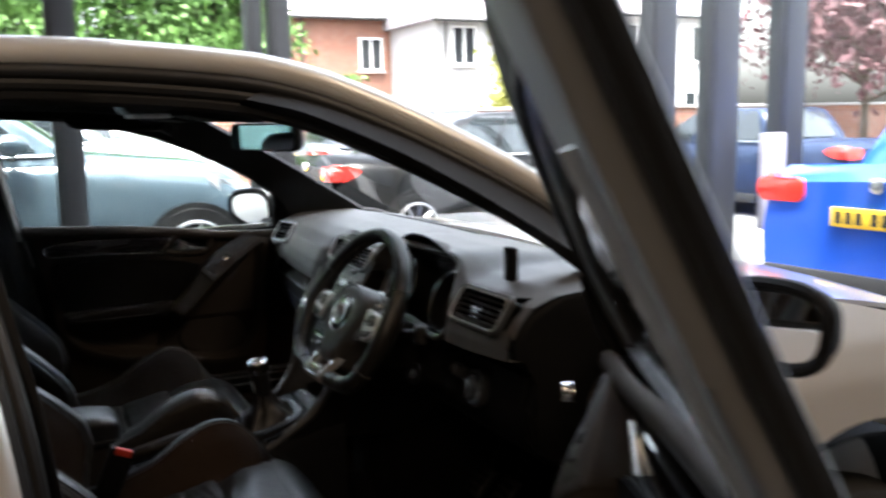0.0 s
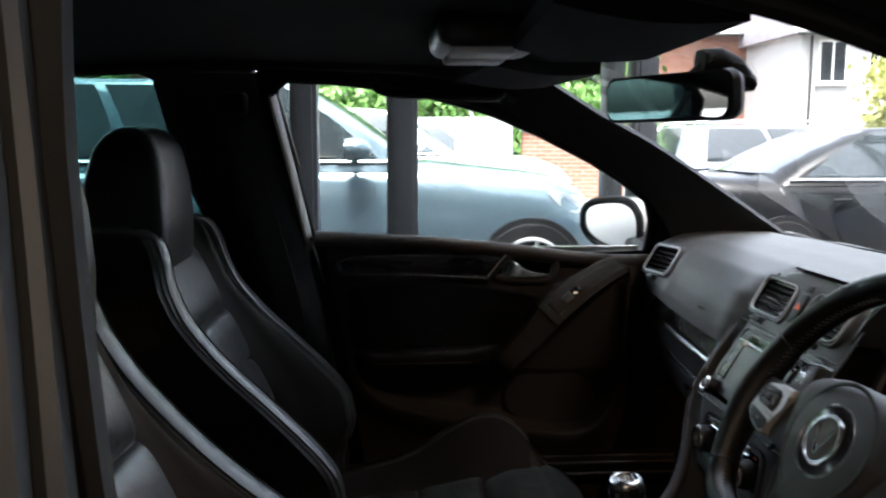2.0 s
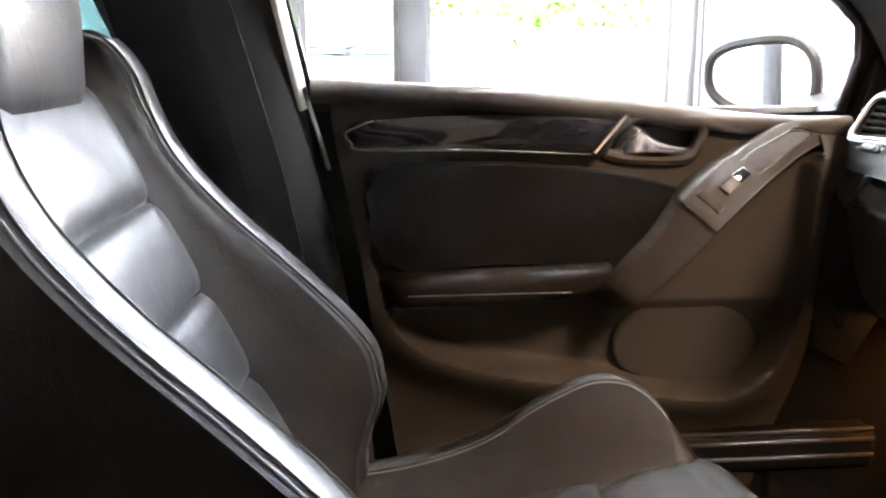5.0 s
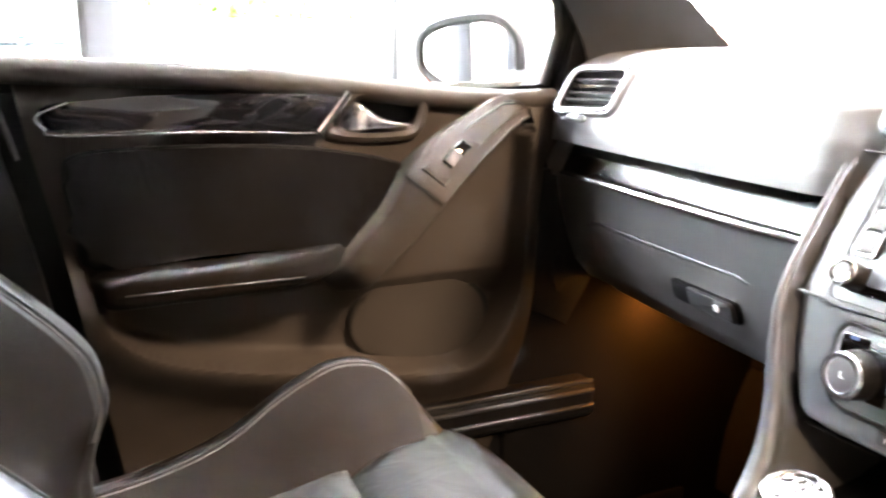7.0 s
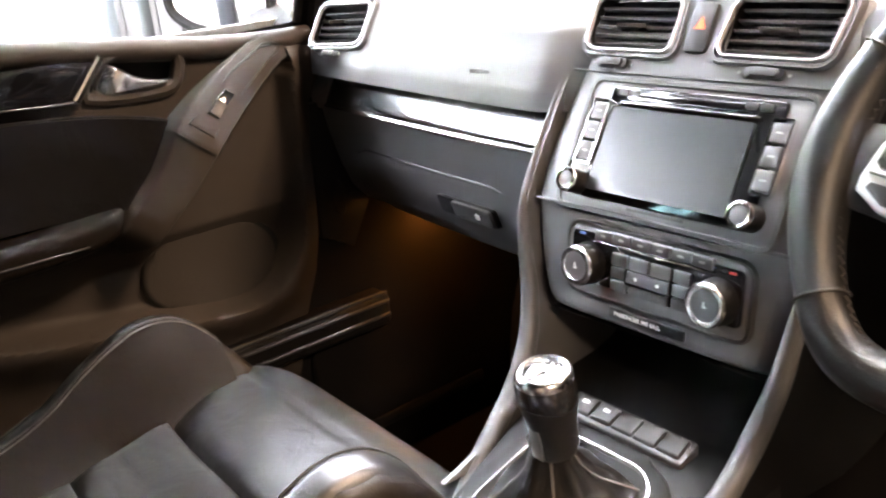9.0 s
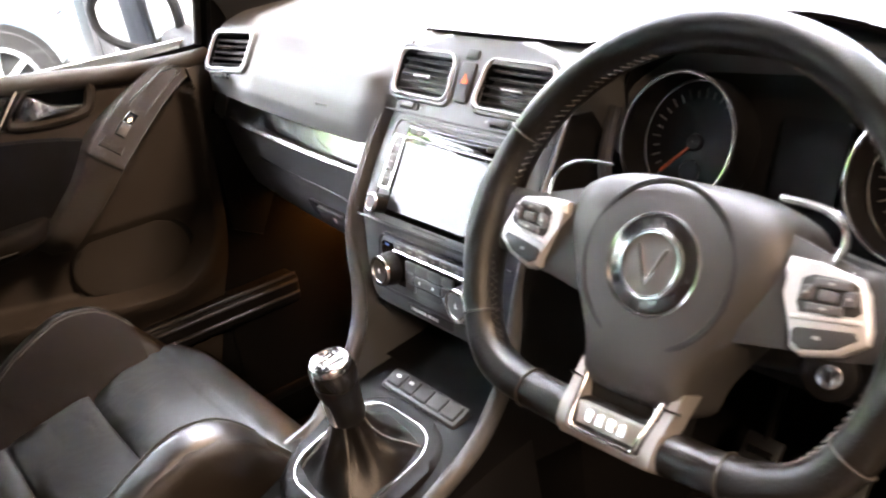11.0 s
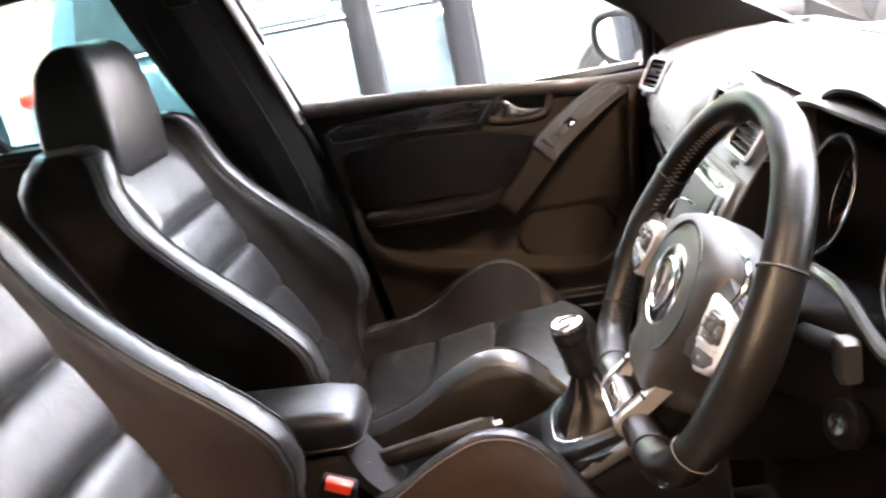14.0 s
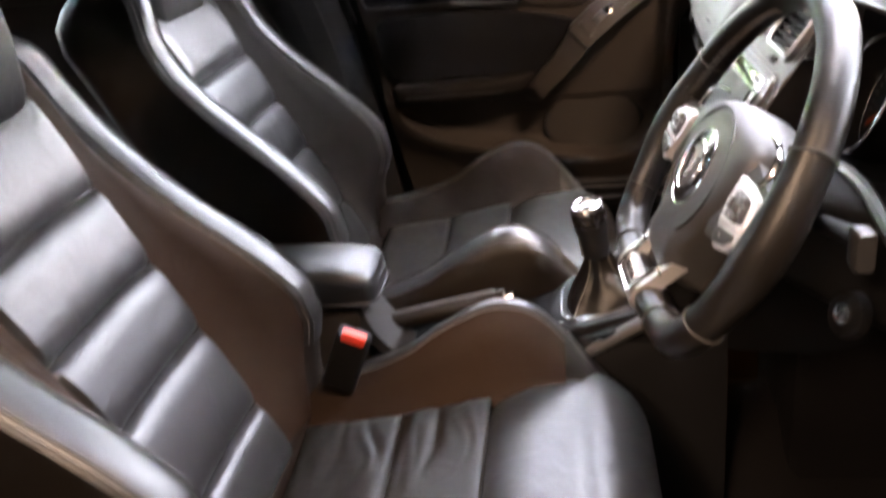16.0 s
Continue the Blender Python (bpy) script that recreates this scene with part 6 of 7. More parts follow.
RIM_GRIP = leather_mat("perforated_leather", (0.010, 0.010, 0.0095), 0.42, 0.4, 0.08)
rim_piece("rim_top", -64, 64, RIM_LEATHER, 0.0)
rim_piece("rim_grip", 64.6, 116.4, RIM_LEATHER, 0.003)
rim_piece("rim_grip", -116.4, -64.6, RIM_GRIP, 0.003)
rim_piece("rim_side", 117, 150, RIM_LEATHER, 0.001)
rim_piece("rim_side", -150, -117, RIM_LEATHER, 0.001)
rim_piece("rim_base", 150.6, 209.4, RIM_LEATHER, 0.001)
for a in (64.3, 116.7, 150.3, -64.3, -116.7, -150.3):
    p, q = rim_at(radians(a - 1)), rim_at(radians(a + 1))
    d = (q - p).normalized()
    part("rim_seam", tube([rim_at(radians(a)) + 0.0168 * (math.cos(t) * d.cross(Vector((0, 0, 1))) + 1.12 * math.sin(t) * Vector((0, 0, 1))) for t in (2 * math.pi * k / 20 for k in range(20))], 0.0009, 5, closed=True), DARK_SEAM, wheel)
zz = []
for s in (1, -1):
    for a0, a1 in ((20, 80), (95, 138)):
        pts = []
        for i in range(int((a1 - a0) / 1.1)):
            a = radians(s * (a0 + 1.1 * i))
            p = rim_at(a)
            inw = -Vector((p.x, p.y, 0)).normalized()
            pts.append(p + inw * 0.0162 + Vector((0, 0, 0.004 * (1 if i % 2 else -1) + 0.004)))
        zz.append(tube(pts, 0.0007, 4))
for z in zz:
    part("rim_stitch_line", z, STITCH, wheel)
# airbag cover
cover = [(0.0, 0.066), (0.05, 0.064), (0.085, 0.052), (0.094, 0.030), (0.088, 0.002), (0.072, -0.030), (0.050, -0.070), (0.040, -0.098), (0.0, -0.102)]
half = cover + [(-x, y) for x, y in reversed(cover[1:-1])]
oc = smooth_path([(x, y, 0) for x, y in half], 4, closed=True)
rings = []
for k, z in ((1.0, -0.045), (1.02, -0.02), (1.0, -0.002), (0.95, 0.010), (0.86, 0.017), (0.70, 0.021), (0.45, 0.023), (0.2, 0.0235)):
    rings.append([Vector((p.x * k, (p.y + 0.012) * k - 0.012, z)) for p in oc])
pad_ = part("airbag_cover", loft(rings), COVER, wheel)
part("cover_ring", ring(0.0615, 0.0024, Matrix.Translation((0, 0, 0.0205)), 56, 0.6), SEAL, pad_)
part("badge_ring", ring(0.0240, 0.0022, Matrix.Translation((0, 0, 0.0262)), 40, 0.8), CHROME, pad_)
part("badge_bezel", cyl(0.037, 0.012, 0.0242, Matrix.Identity(4), 44, 0.003), DASH_GLOSS, pad_)
part("bezel_edge", ring(0.0375, 0.0010, Matrix.Translation((0, 0, 0.0232)), 48), CHROME, pad_)
part("badge_disc", cyl(0.0235, 0.015, 0.0255, Matrix.Identity(4), 36, 0.001), STACK, pad_)
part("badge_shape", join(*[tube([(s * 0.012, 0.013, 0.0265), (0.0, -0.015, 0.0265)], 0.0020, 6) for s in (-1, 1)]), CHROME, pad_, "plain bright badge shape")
# spokes
flat_ = lambda u, v, d: Vector((u, v, d))
for s in (1, -1):
    sp = part("spoke", loft([[Vector((s * x, y0 + (y1 - y0) * t, z + dz)) for t, dz in ((0, -0.008), (0, 0.002), (0.15, 0.006), (0.85, 0.006), (1, 0.002), (1, -0.008))] for x, y0, y1, z in ((0.066, -0.036, 0.050, 0.006), (0.10, -0.030, 0.040, 0.005), (0.13, -0.028, 0.032, 0.004), (0.166, -0.020, 0.032, 0.006))]), COVER, wheel)
    pod = [(s * x, y) for x, y in ((0.107, -0.027), (0.116, -0.0305), (0.139, -0.0235), (0.154, -0.012), (0.1535, -0.003), (0.146, 0.018), (0.139, 0.026), (0.112, 0.030), (0.092, 0.030), (0.091, 0.020), (0.0985, 0.008))]
    part("switch_pod", slab(pod, flat_, 0.004, 0.0175, 0.004, 3), SATIN, sp, "silver switch pod")
    # dark key pad sunk in the silver pod, with a silver bar across it
    part("switch_pad", slab([(s * x, y) for x, y in ((0.108, -0.0035), (0.142, 0.0020), (0.1455, 0.0060), (0.1405, 0.0205), (0.136, 0.0235), (0.111, 0.0225), (0.1045, 0.0185), (0.1045, 0.002))], flat_, 0.012, 0.0190, 0.0022), STACK_DARK, sp, "dark grey key pad")
    for bx, by, bw, bh in ((0.1250, 0.0185, 0.0115, 0.0032), (0.1235, 0.0022, 0.0115, 0.0030), (0.1105, 0.0100, 0.0042, 0.0050), (0.1375, 0.0120, 0.0042, 0.0050)):
        part("switch_button", slab([(s * (bx + bw * a), by + bh * b + 0.0012 * a) for a, b in ((-0.9, -1), (0.9, -1), (1, -0.8), (1, 0.8), (0.9, 1), (-0.9, 1), (-1, 0.8), (-1, -0.8))], flat_, 0.016, 0.0218, 0.0015), STACK, sp)
        part("key_mark", slab(rrect(0.0034, 0.0016, 0.0004, 1, s * bx, by), flat_, 0.0215, 0.0222), DIM_PRINT, sp)
    part("rocker", slab(rrect(0.0115, 0.0075, 0.002, 2, s * 0.1240, 0.0105), flat_, 0.016, 0.0225, 0.0018), STACK, sp)
    part("pod_bar", slab([(s * x, y) for x, y in ((0.104, -0.0085), (0.147, -0.0015), (0.1465, 0.0012), (0.104, -0.0055))], flat_, 0.012, 0.0200, 0.0008), SATIN, sp, "silver bar between the keys")
    part("phone_key", slab([(s * x, y) for x, y in ((0.1085, -0.0225), (0.1155, -0.0260), (0.136, -0.0200), (0.1475, -0.0105), (0.1450, -0.0065), (0.1095, -0.0125), (0.1070, -0.0155))], flat_, 0.012, 0.0198, 0.0018), STACK_DARK, sp, "dark grey lower key")
    part("key_mark", slab(rrect(0.0045, 0.0022, 0.0005, 1, s * 0.124, -0.0160), flat_, 0.0195, 0.0203), DIM_PRINT, sp)
    part("spoke_arc", tube(smooth_path([(s * 0.070, 0.066, 0.004), (s * 0.100, 0.064, 0.006), (s * 0.116, 0.056, 0.007), (s * 0.121, 0.044, 0.008), (s * 0.119, 0.032, 0.010)], 5), 0.0028 if s > 0 else 0.0014, 8), CHROME, wheel)
# one silver yoke from the cover down over the flat of the rim
yoke_z = lambda y: interp(y, [(-0.145, 0.015), (-0.142, 0.0165), (-0.136, 0.0230), (-0.128, 0.0252), (-0.118, 0.0235), (-0.105, 0.0170), (-0.092, 0.0120), (-0.076, 0.0050)])
on_yoke = lambda u, v, d: Vector((u, v, yoke_z(v) + d))
right = [((0.050 - 0.004 * t, -0.080 - 0.057 * t), (0.0345 - 0.006 * t, -0.087 - 0.040 * t)) for t in (k / 9 for k in range(10))]
base = [((0.043 * t, -0.1415), (0.0250 * t, -0.1305)) for t in (1 - k / 4 for k in range(9))]
left = [((-a[0], a[1]), (-b[0], b[1])) for a, b in reversed(right)]
head = [((0.050 * t, -0.078), (0.0345 * t, -0.0865)) for t in (-0.6, -0.2, 0.2, 0.6)]
loop = right + base + left + head
yoke = part("lower_spoke", frame_ring([a for a, b in loop], on_yoke, 0, -0.012, 0.0022, inner=[b for a, b in loop]), SPOKE_SILVER, wheel, "silver lower spoke")
part("spoke_loop", tube(smooth_path([on_yoke(b[0], b[1], 0.0026) for a, b in right[1:] + base + left[:-1]], 2), 0.0017, 8), CHROME, yoke)
for s in (1, -1):
    part("spoke_edge", tube([on_yoke(s * 0.0482, -0.0945, 0.0026), on_yoke(s * 0.0345, -0.0955, 0.0026)], 0.0014, 6), CHROME, yoke)
badge = part("spoke_badge", slab([(-0.0265, -0.127), (0.0265, -0.127), (0.0285, -0.111), (-0.0285, -0.111)], flat_, 0.004, 0.0245, 0.002, 2), SPOKE_SILVER, wheel, "silver lower badge plate")
for k in range(4):
    part("badge_bar", box(-0.0185 + 0.0098 * k, -0.0120 + 0.0098 * k, -0.1235, -0.1145, 0.0240, 0.0262, 0.0008, 1), CHROME, badge)
part("lower_infill", box(-0.040, 0.040, -0.128, -0.080, -0.03, 0.006, 0.006, 2), HARD, wheel)


# ---- showroom ----
FLOOR_M = mat("showroom_floor", (0.05, 0.048, 0.045), 0.4, vary=0.08, scale=2, grain=0.1)
WALL_M = mat("grey_wall", (0.07, 0.067, 0.063), 0.8, vary=0.03, scale=1.5)
CEIL_M = mat("grey_ceiling", (0.10, 0.097, 0.093), 0.8, vary=0.03, scale=1.5)
ASPHALT = mat("asphalt", (0.10, 0.10, 0.10), 0.9, vary=0.25, scale=1.2, grain=0.8, grain_scale=80)
GLAZE_Y = 2.9
solo("floor", box(-9, 9, -7, GLAZE_Y + 0.1, -0.12, 0.0), FLOOR_M, "dark grey polished showroom floor", kind="structure")
solo("ground", box(-300, 300, -300, 400, -0.40, -0.125), ASPHALT, "grey asphalt ground reaching far away", kind="structure")
solo("forecourt", box(-40, 60, GLAZE_Y + 0.1, 60, -0.12, -0.02), ASPHALT, "grey asphalt forecourt of the dealership", kind="structure")
# unseen roof opening, added so that daylight reaches the dash through the windscreen
solo("ceiling", join(box(-9, 0.0, -7, GLAZE_Y + 0.4, 4.6, 4.8), box(0.0, 9, -7, -0.2, 4.6, 4.8), box(0.0, 9, 2.7, GLAZE_Y + 0.4, 4.6, 4.8)), CEIL_M, "grey showroom ceiling with a long unseen opening added for light", kind="structure")
g = solo("window_roof", box(0.0, 9, -0.2, 2.7, 4.66, 4.672), PANE, "unseen clear glass roof opening added to light the dash", kind="structure")
g.visible_shadow = False
solo("wall_back", box(-9, 9, -7.2, -7, 0, 4.6), WALL_M, "plain grey showroom wall", kind="structure")
# unseen wall, added to keep out light from behind the car
solo("wall_side_light_block", box(-9.2, -9, -7, GLAZE_Y, 0, 4.6), WALL_M, "plain grey showroom wall", kind="structure")
for k, x in enumerate((9.0,)):
    # unseen end: glass added to brighten the wing, solid part to block light
    g = solo("window_side_%d" % (k + 1), box(x - 0.006, x + 0.006, -3.4, GLAZE_Y, 0.0, 4.6), PANE, "unseen clear glass end added to let in light from ahead", kind="structure")
    solo("wall_end_light_block", box(x - 0.1, x + 0.1, -7, -3.4, 0.0, 4.6), WALL_M, "plain grey showroom wall", kind="structure")
    g.visible_shadow = False
POSTS = [(-8.0, 0.14), (-6.2, 0.14), (-4.4, 0.14), (-2.69, 0.22), (-0.755, 0.12), (-0.315, 0.14), (0.655, 0.08), (0.795, 0.11), (3.43, 0.22), (3.965, 0.26), (4.62, 0.24), (6.6, 0.14), (8.4, 0.14)]
for x, w in POSTS:
    p = thing("glazing_post", (x, GLAZE_Y, 0), "anthracite steel post of the glazed front", "post", "glazing posts", world_built=False)
    part("post_box", box(-w / 2, w / 2, -0.07, 0.07, 0, 4.6, 0.006), GREY_STEEL, p)
    part("post_cap", box(-w / 2 + 0.02, w / 2 - 0.02, -0.085, -0.07, 0.05, 4.4, 0.004), GREY_STEEL, p)
    part("base_plate", box(-w / 2 - 0.03, w / 2 + 0.03, -0.10, 0.10, 0.0, 0.015, 0.003), GREY_STEEL, p)
solo("glazing_head", box(-9, 9, GLAZE_Y - 0.06, GLAZE_Y + 0.06, 4.4, 4.6, 0.01), GREY_STEEL, "anthracite steel head rail over the glazing", kind="structure")
solo("glazing_sill", box(-9, 0.6, GLAZE_Y - 0.05, GLAZE_Y + 0.05, 0.0, 0.10, 0.01), GREY_STEEL, "anthracite steel sill under the glazing", kind="structure")
n_win = 0
for (xa, wa), (xb, wb) in zip(POSTS, POSTS[1:]):
    if xa > 0.6 and xb < 3.6 or xb - xa < 0.3:
        continue
    n_win += 1
    g = solo("window_%d" % n_win, box(xa + wa / 2, xb - wb / 2, GLAZE_Y - 0.006, GLAZE_Y + 0.006, 0.1, 4.4), PANE, "clear shopfront glass pane", kind="structure")
    g.visible_shadow = False
ETCH = film_mat("etched_film", (0.85, 0.87, 0.88), 0.35)
for x, z in ((0.05, 1.43), (0.48, 1.35), (-1.655, 1.075)):
    sh = [(x + u * 0.075, z + v * 0.09) for u, v in ((-0.9, 0.9), (0.0, 1.1), (0.9, 0.9), (0.95, 0.2), (0.6, -0.6), (0.0, -1.1), (-0.6, -0.6), (-0.95, 0.2))]
    d = solo("etched_shield", frame_ring([(p.x, p.y) for p in smooth_path([(a, b, 0) for a, b in sh], 3, closed=True)], lambda u, v, d: Vector((u, GLAZE_Y - 0.008 + d, v)), 0.018, 0.0, -0.002), ETCH, "pale shield shape etched on the glass", "decal", "etched shields")
    d.visible_shadow = False
# posters on the back wall
for x, c in ((-3.4, (0.05, 0.05, 0.05)), (-2.9, (0.5, 0.08, 0.03)), (-1.6, (0.06, 0.06, 0.06))):
    po = thing("wall_poster", (x, -6.98, 1.9), "small framed poster on the grey showroom wall", "poster", "wall posters", world_built=False)
    part("poster_frame", box(-0.20, 0.20, 0.0, 0.03, -0.25, 0.25, 0.01), HARD, po)
    part("poster_sheet", box(-0.16, 0.16, 0.03, 0.034, -0.21, 0.21), mat("poster_print", c, 0.4), po)
# unseen ceiling lamps, added for the warm light from the driver's side
for x, y, power in ((-1.8, -2.6, 1), (1.8, -2.6, 2), (-2.6, -5.8, 2.5)):
    cl = thing("ceiling_lamp", (x, y, 4.6), "unseen warm square ceiling lamp assumed in the showroom", "lamp", "ceiling lamps", world_built=False)
    part("lamp_frame", box(-0.65, 0.65, -0.65, 0.65, -0.05, 0.0, 0.01), GREY_STEEL, cl)
    part("lamp_diffuser", box(-0.6, 0.6, -0.6, 0.6, -0.058, -0.05), glow_mat("lamp_glow", (1.0, 0.80, 0.62), LAMP * 0.25), cl)
    la = bpy.data.lights.new("ceiling_lamp_light", "AREA")
    la.energy, la.size, la.color = LAMP * 30 * power, 1.2, (1.0, 0.74, 0.50)
    lo = new("ceiling_lamp_light", la)
    lo.matrix_basis = Matrix.Translation((x, y, 4.52))


# ---- parked cars ----
def paint(name, c, rough=0.25):
    return mat(name, c, rough, metal=0.35 if max(c) > 0.1 else 0.0, vary=0.03, scale=2, coat=0.9 if max(c) > 0.1 else 0.04, spec=0.5 if max(c) > 0.1 else 0.15)


DARK_GLASS = mat("car_window_glass", (0.02, 0.025, 0.028), 0.04, coat=0.8)
HEADLAMP = mat("headlamp_glass", (0.5, 0.52, 0.55), 0.08, metal=0.4, coat=0.8)
TAIL_RED = mat("tail_lamp_red", (0.75, 0.03, 0.02), 0.12, coat=0.8)
CAR_TRIM = mat("car_black_trim", (0.02, 0.02, 0.02), 0.5)
PLATE = mat("yellow_plate", (0.85, 0.55, 0.03), 0.4)


def parked_car(name, m, label, L, W, H, colour, bonnet, boot, belt=0.93, nose=0.80, tail=0.95, clear=0.22, rails=False, wheel_r=0.33, glass=None, over=0.85, slope=None):
    """A car along x, front at +L/2: lower body, cabin, windows, lamps, wheels."""
    car = thing(name, (0, 0, 0), label, "car", world_built=False)
    pm = paint(name + "_paint", colour)
    gm = glass or DARK_GLASS
    xf, xr = L / 2, -L / 2
    ws_base, rs_base = xf - bonnet, xr + boot
    fa, ra = xf - over, xr + 0.80
    deck = lambda x: interp(x, [(xr, tail - 0.10), (xr + 0.08, tail), (rs_base, belt + 0.04), (ws_base, belt + 0.04), (xf - 0.35, nose + 0.06), (xf - 0.06, nose - 0.06), (xf, nose - 0.22)])
    halfw = lambda x: W / 2 * interp(x, [(xr, 0.80), (xr + 0.25, 0.93), (xr + 0.8, 1.0), (xf - 0.9, 1.0), (xf - 0.3, 0.92), (xf, 0.72)])
    rings = []
    for i in range(33):
        x = xr + (xf - xr) * i / 32
        w, zt = halfw(x), deck(x)
        zb = clear + 0.08 * max(0, 1 - (xf - x) / 0.3) + 0.10 * max(0, 1 - (x - xr) / 0.3)
        pts = [(0, zb), (w * 0.86, zb), (w * 0.965, zb + 0.08), (w * 0.99, zb + 0.20), (w, zb + 0.34), (w * 0.992, zt - 0.26), (w * 0.965, zt - 0.14), (w * 0.91, zt - 0.055), (w * 0.82, zt - 0.008), (0, zt + 0.025)]
        ring_ = pts + [(-y, z) for y, z in reversed(pts[1:-1])]
        rings.append([Vector((x, y, z)) for y, z in ring_])
    bodyp = part("body", loft(rings), pm, car)
    roof_r, roof_f = rs_base + (H - belt) * (slope or (0.75 if boot > 0.5 else 0.35)), ws_base - (H - belt) * 1.6
    def cab(k):
        # outline of the cabin at a height share
        return (rs_base + (roof_r - rs_base) * k, ws_base + (roof_f - ws_base) * k, W / 2 * (0.92 - 0.20 * k))
    rings = []
    for k in (0.0, 0.25, 0.5, 0.75, 0.9, 0.97, 1.0):
        a, b, w = cab(k)
        z = belt - 0.02 + (H - belt + 0.02) * (1 - (1 - k) ** 1.35)
        sh = 0.0 if k < 0.9 else (k - 0.9) * 0.8
        rings.append([Vector((x, y, z)) for x, y in smooth_loop(a + sh, b - sh * 2, w - sh * 0.8)])
    part("cabin", loft(rings), pm, car)
    z_of = lambda k: belt - 0.02 + (H - belt + 0.02) * (1 - (1 - k) ** 1.35)
    for s in (1, -1):
        cuts = [(0.10, 0.40), (0.43, 0.66), (0.69, 0.93)] if L > 4.3 else [(0.10, 0.48), (0.52, 0.92)]
        for c0, c1 in cuts:
            def fn(u, v, s=s, c0=c0, c1=c1):
                k = 0.12 + 0.74 * v
                a, b, w = cab(k)
                t = c0 + (c1 - c0) * u
                return (a + (b - a) * t, s * (w + 0.004 + 0.0), z_of(k))
            part("side_window", sheet(fn, 6, 5, 0.006, (0, s, 0)), gm, car)
        part("window_trim", tube([(cab(0.08)[0] + (cab(0.08)[1] - cab(0.08)[0]) * t, s * (cab(0.08)[2] + 0.006), z_of(0.08)) for t in (0.06, 0.3, 0.6, 0.95)], 0.012, 6), CHROME, car)
        part("door_line", tube([(ws_base - 0.35, s * (W / 2 * 0.995), clear + 0.2), (ws_base - 0.38, s * W / 2 * 0.985, belt - 0.1)], 0.004, 5), CAR_TRIM, car)
        part("door_line", tube([(ws_base - 1.35, s * (W / 2 * 1.0), clear + 0.2), (ws_base - 1.38, s * W / 2 * 0.985, belt - 0.1)], 0.004, 5), CAR_TRIM, car)
        for dx in (1.15, 2.1):
            part("door_handle", tube([(ws_base - dx, s * (W / 2 + 0.012), belt - 0.13), (ws_base - dx + 0.16, s * (W / 2 + 0.012), belt - 0.125)], 0.014, 8, flat=0.6), pm, car)
        mr = part("door_mirror", loft([[Vector((ws_base - 0.55 + d, s * (W / 2 + 0.08 + 0.11 * u * k), belt + 0.14 + 0.085 * v * k)) for u, v in circle(1.0, 14)] for d, k in ((-0.03, 0.9), (0.03, 1.0), (0.11, 0.75), (0.15, 0.25))]), pm, car)
        part("mirror_foot", tube([(ws_base - 0.52, s * (W / 2 - 0.06), belt + 0.04), (ws_base - 0.53, s * (W / 2 + 0.06), belt + 0.08)], 0.028, 8, flat=0.6), CAR_TRIM, mr)
        part("mirror_glass", slab(circle(1.0, 16), lambda u, v, d, s=s: Vector((ws_base - 0.582 - d, s * (W / 2 + 0.08 + 0.085 * u), belt + 0.14 + 0.065 * v)), 0.0, 0.006), DARK_GLASS, mr)
        part("sill_trim", box(ra + 0.4, fa - 0.4, s * W / 2 * 0.93, s * W / 2 * 0.99, clear - 0.02, clear + 0.10, 0.02), CAR_TRIM, car)
        for ax in (fa, ra):
            part("wheel_arch", cyl(wheel_r + 0.03, 0, 0.02, Matrix.Translation((ax, s * (W / 2 - 0.010), wheel_r)) @ Matrix.Rotation(radians(-90 * s), 4, "X"), 32), HARD, car)
            wm = Matrix.Translation((ax, s * (W / 2 - 0.10), wheel_r)) @ Matrix.Rotation(radians(-90 * s), 4, "X")
            wh = part("wheel", loft([[wm @ Vector((r * math.cos(2 * math.pi * k / 32), r * math.sin(2 * math.pi * k / 32), z)) for k in range(32)] for r, z in ((wheel_r - 0.03, -0.1), (wheel_r, -0.05), (wheel_r, 0.09), (wheel_r - 0.02, 0.115), (wheel_r * 0.70, 0.118), (wheel_r * 0.66, 0.09))]), HARD, car)
            part("rim", join(ring(wheel_r * 0.66, 0.016, wm @ Matrix.Translation((0, 0, 0.115)), 32), cyl(0.06, 0.08, 0.125, wm, 16, 0.01), *[tube([wm @ Vector((0.05 * math.cos(a), 0.05 * math.sin(a), 0.115)), wm @ Vector((wheel_r * 0.66 * math.cos(a), wheel_r * 0.66 * math.sin(a), 0.11))], 0.022, 6, flat=0.6) for a in (2 * math.pi * j / 9 for j in range(9))]), ALU, wh)
        part("headlamp", slab([(p.x, p.y) for p in smooth_path([(xf - 0.42, nose - 0.03, 0), (xf - 0.10, nose - 0.10, 0), (xf - 0.04, nose - 0.20, 0), (xf - 0.30, nose - 0.17, 0)], 4, closed=True)], lambda u, v, d, s=s: Vector((u, s * (halfw(u) * 0.965 + d), v)), -0.08, 0.012, 0.01), HEADLAMP, car)
        part("tail_lamp", slab([(p.x, p.y) for p in smooth_path([(xr + 0.02, tail - 0.06, 0), (xr + 0.24, tail - 0.10, 0), (xr + 0.20, tail - 0.18, 0), (xr + 0.0, tail - 0.22, 0)], 4, closed=True)], lambda u, v, d, s=s: Vector((u, s * (halfw(u) * 0.975 + d), v)), -0.06, 0.012, 0.01), TAIL_RED, car)
        part("tail_lamp", slab(rrect(0.32, 0.14, 0.05, 5, s * W * 0.335, tail - 0.15), lambda u, v, d: Vector((xr - d, u, v)), -0.10, 0.014, 0.008), TAIL_RED, car)
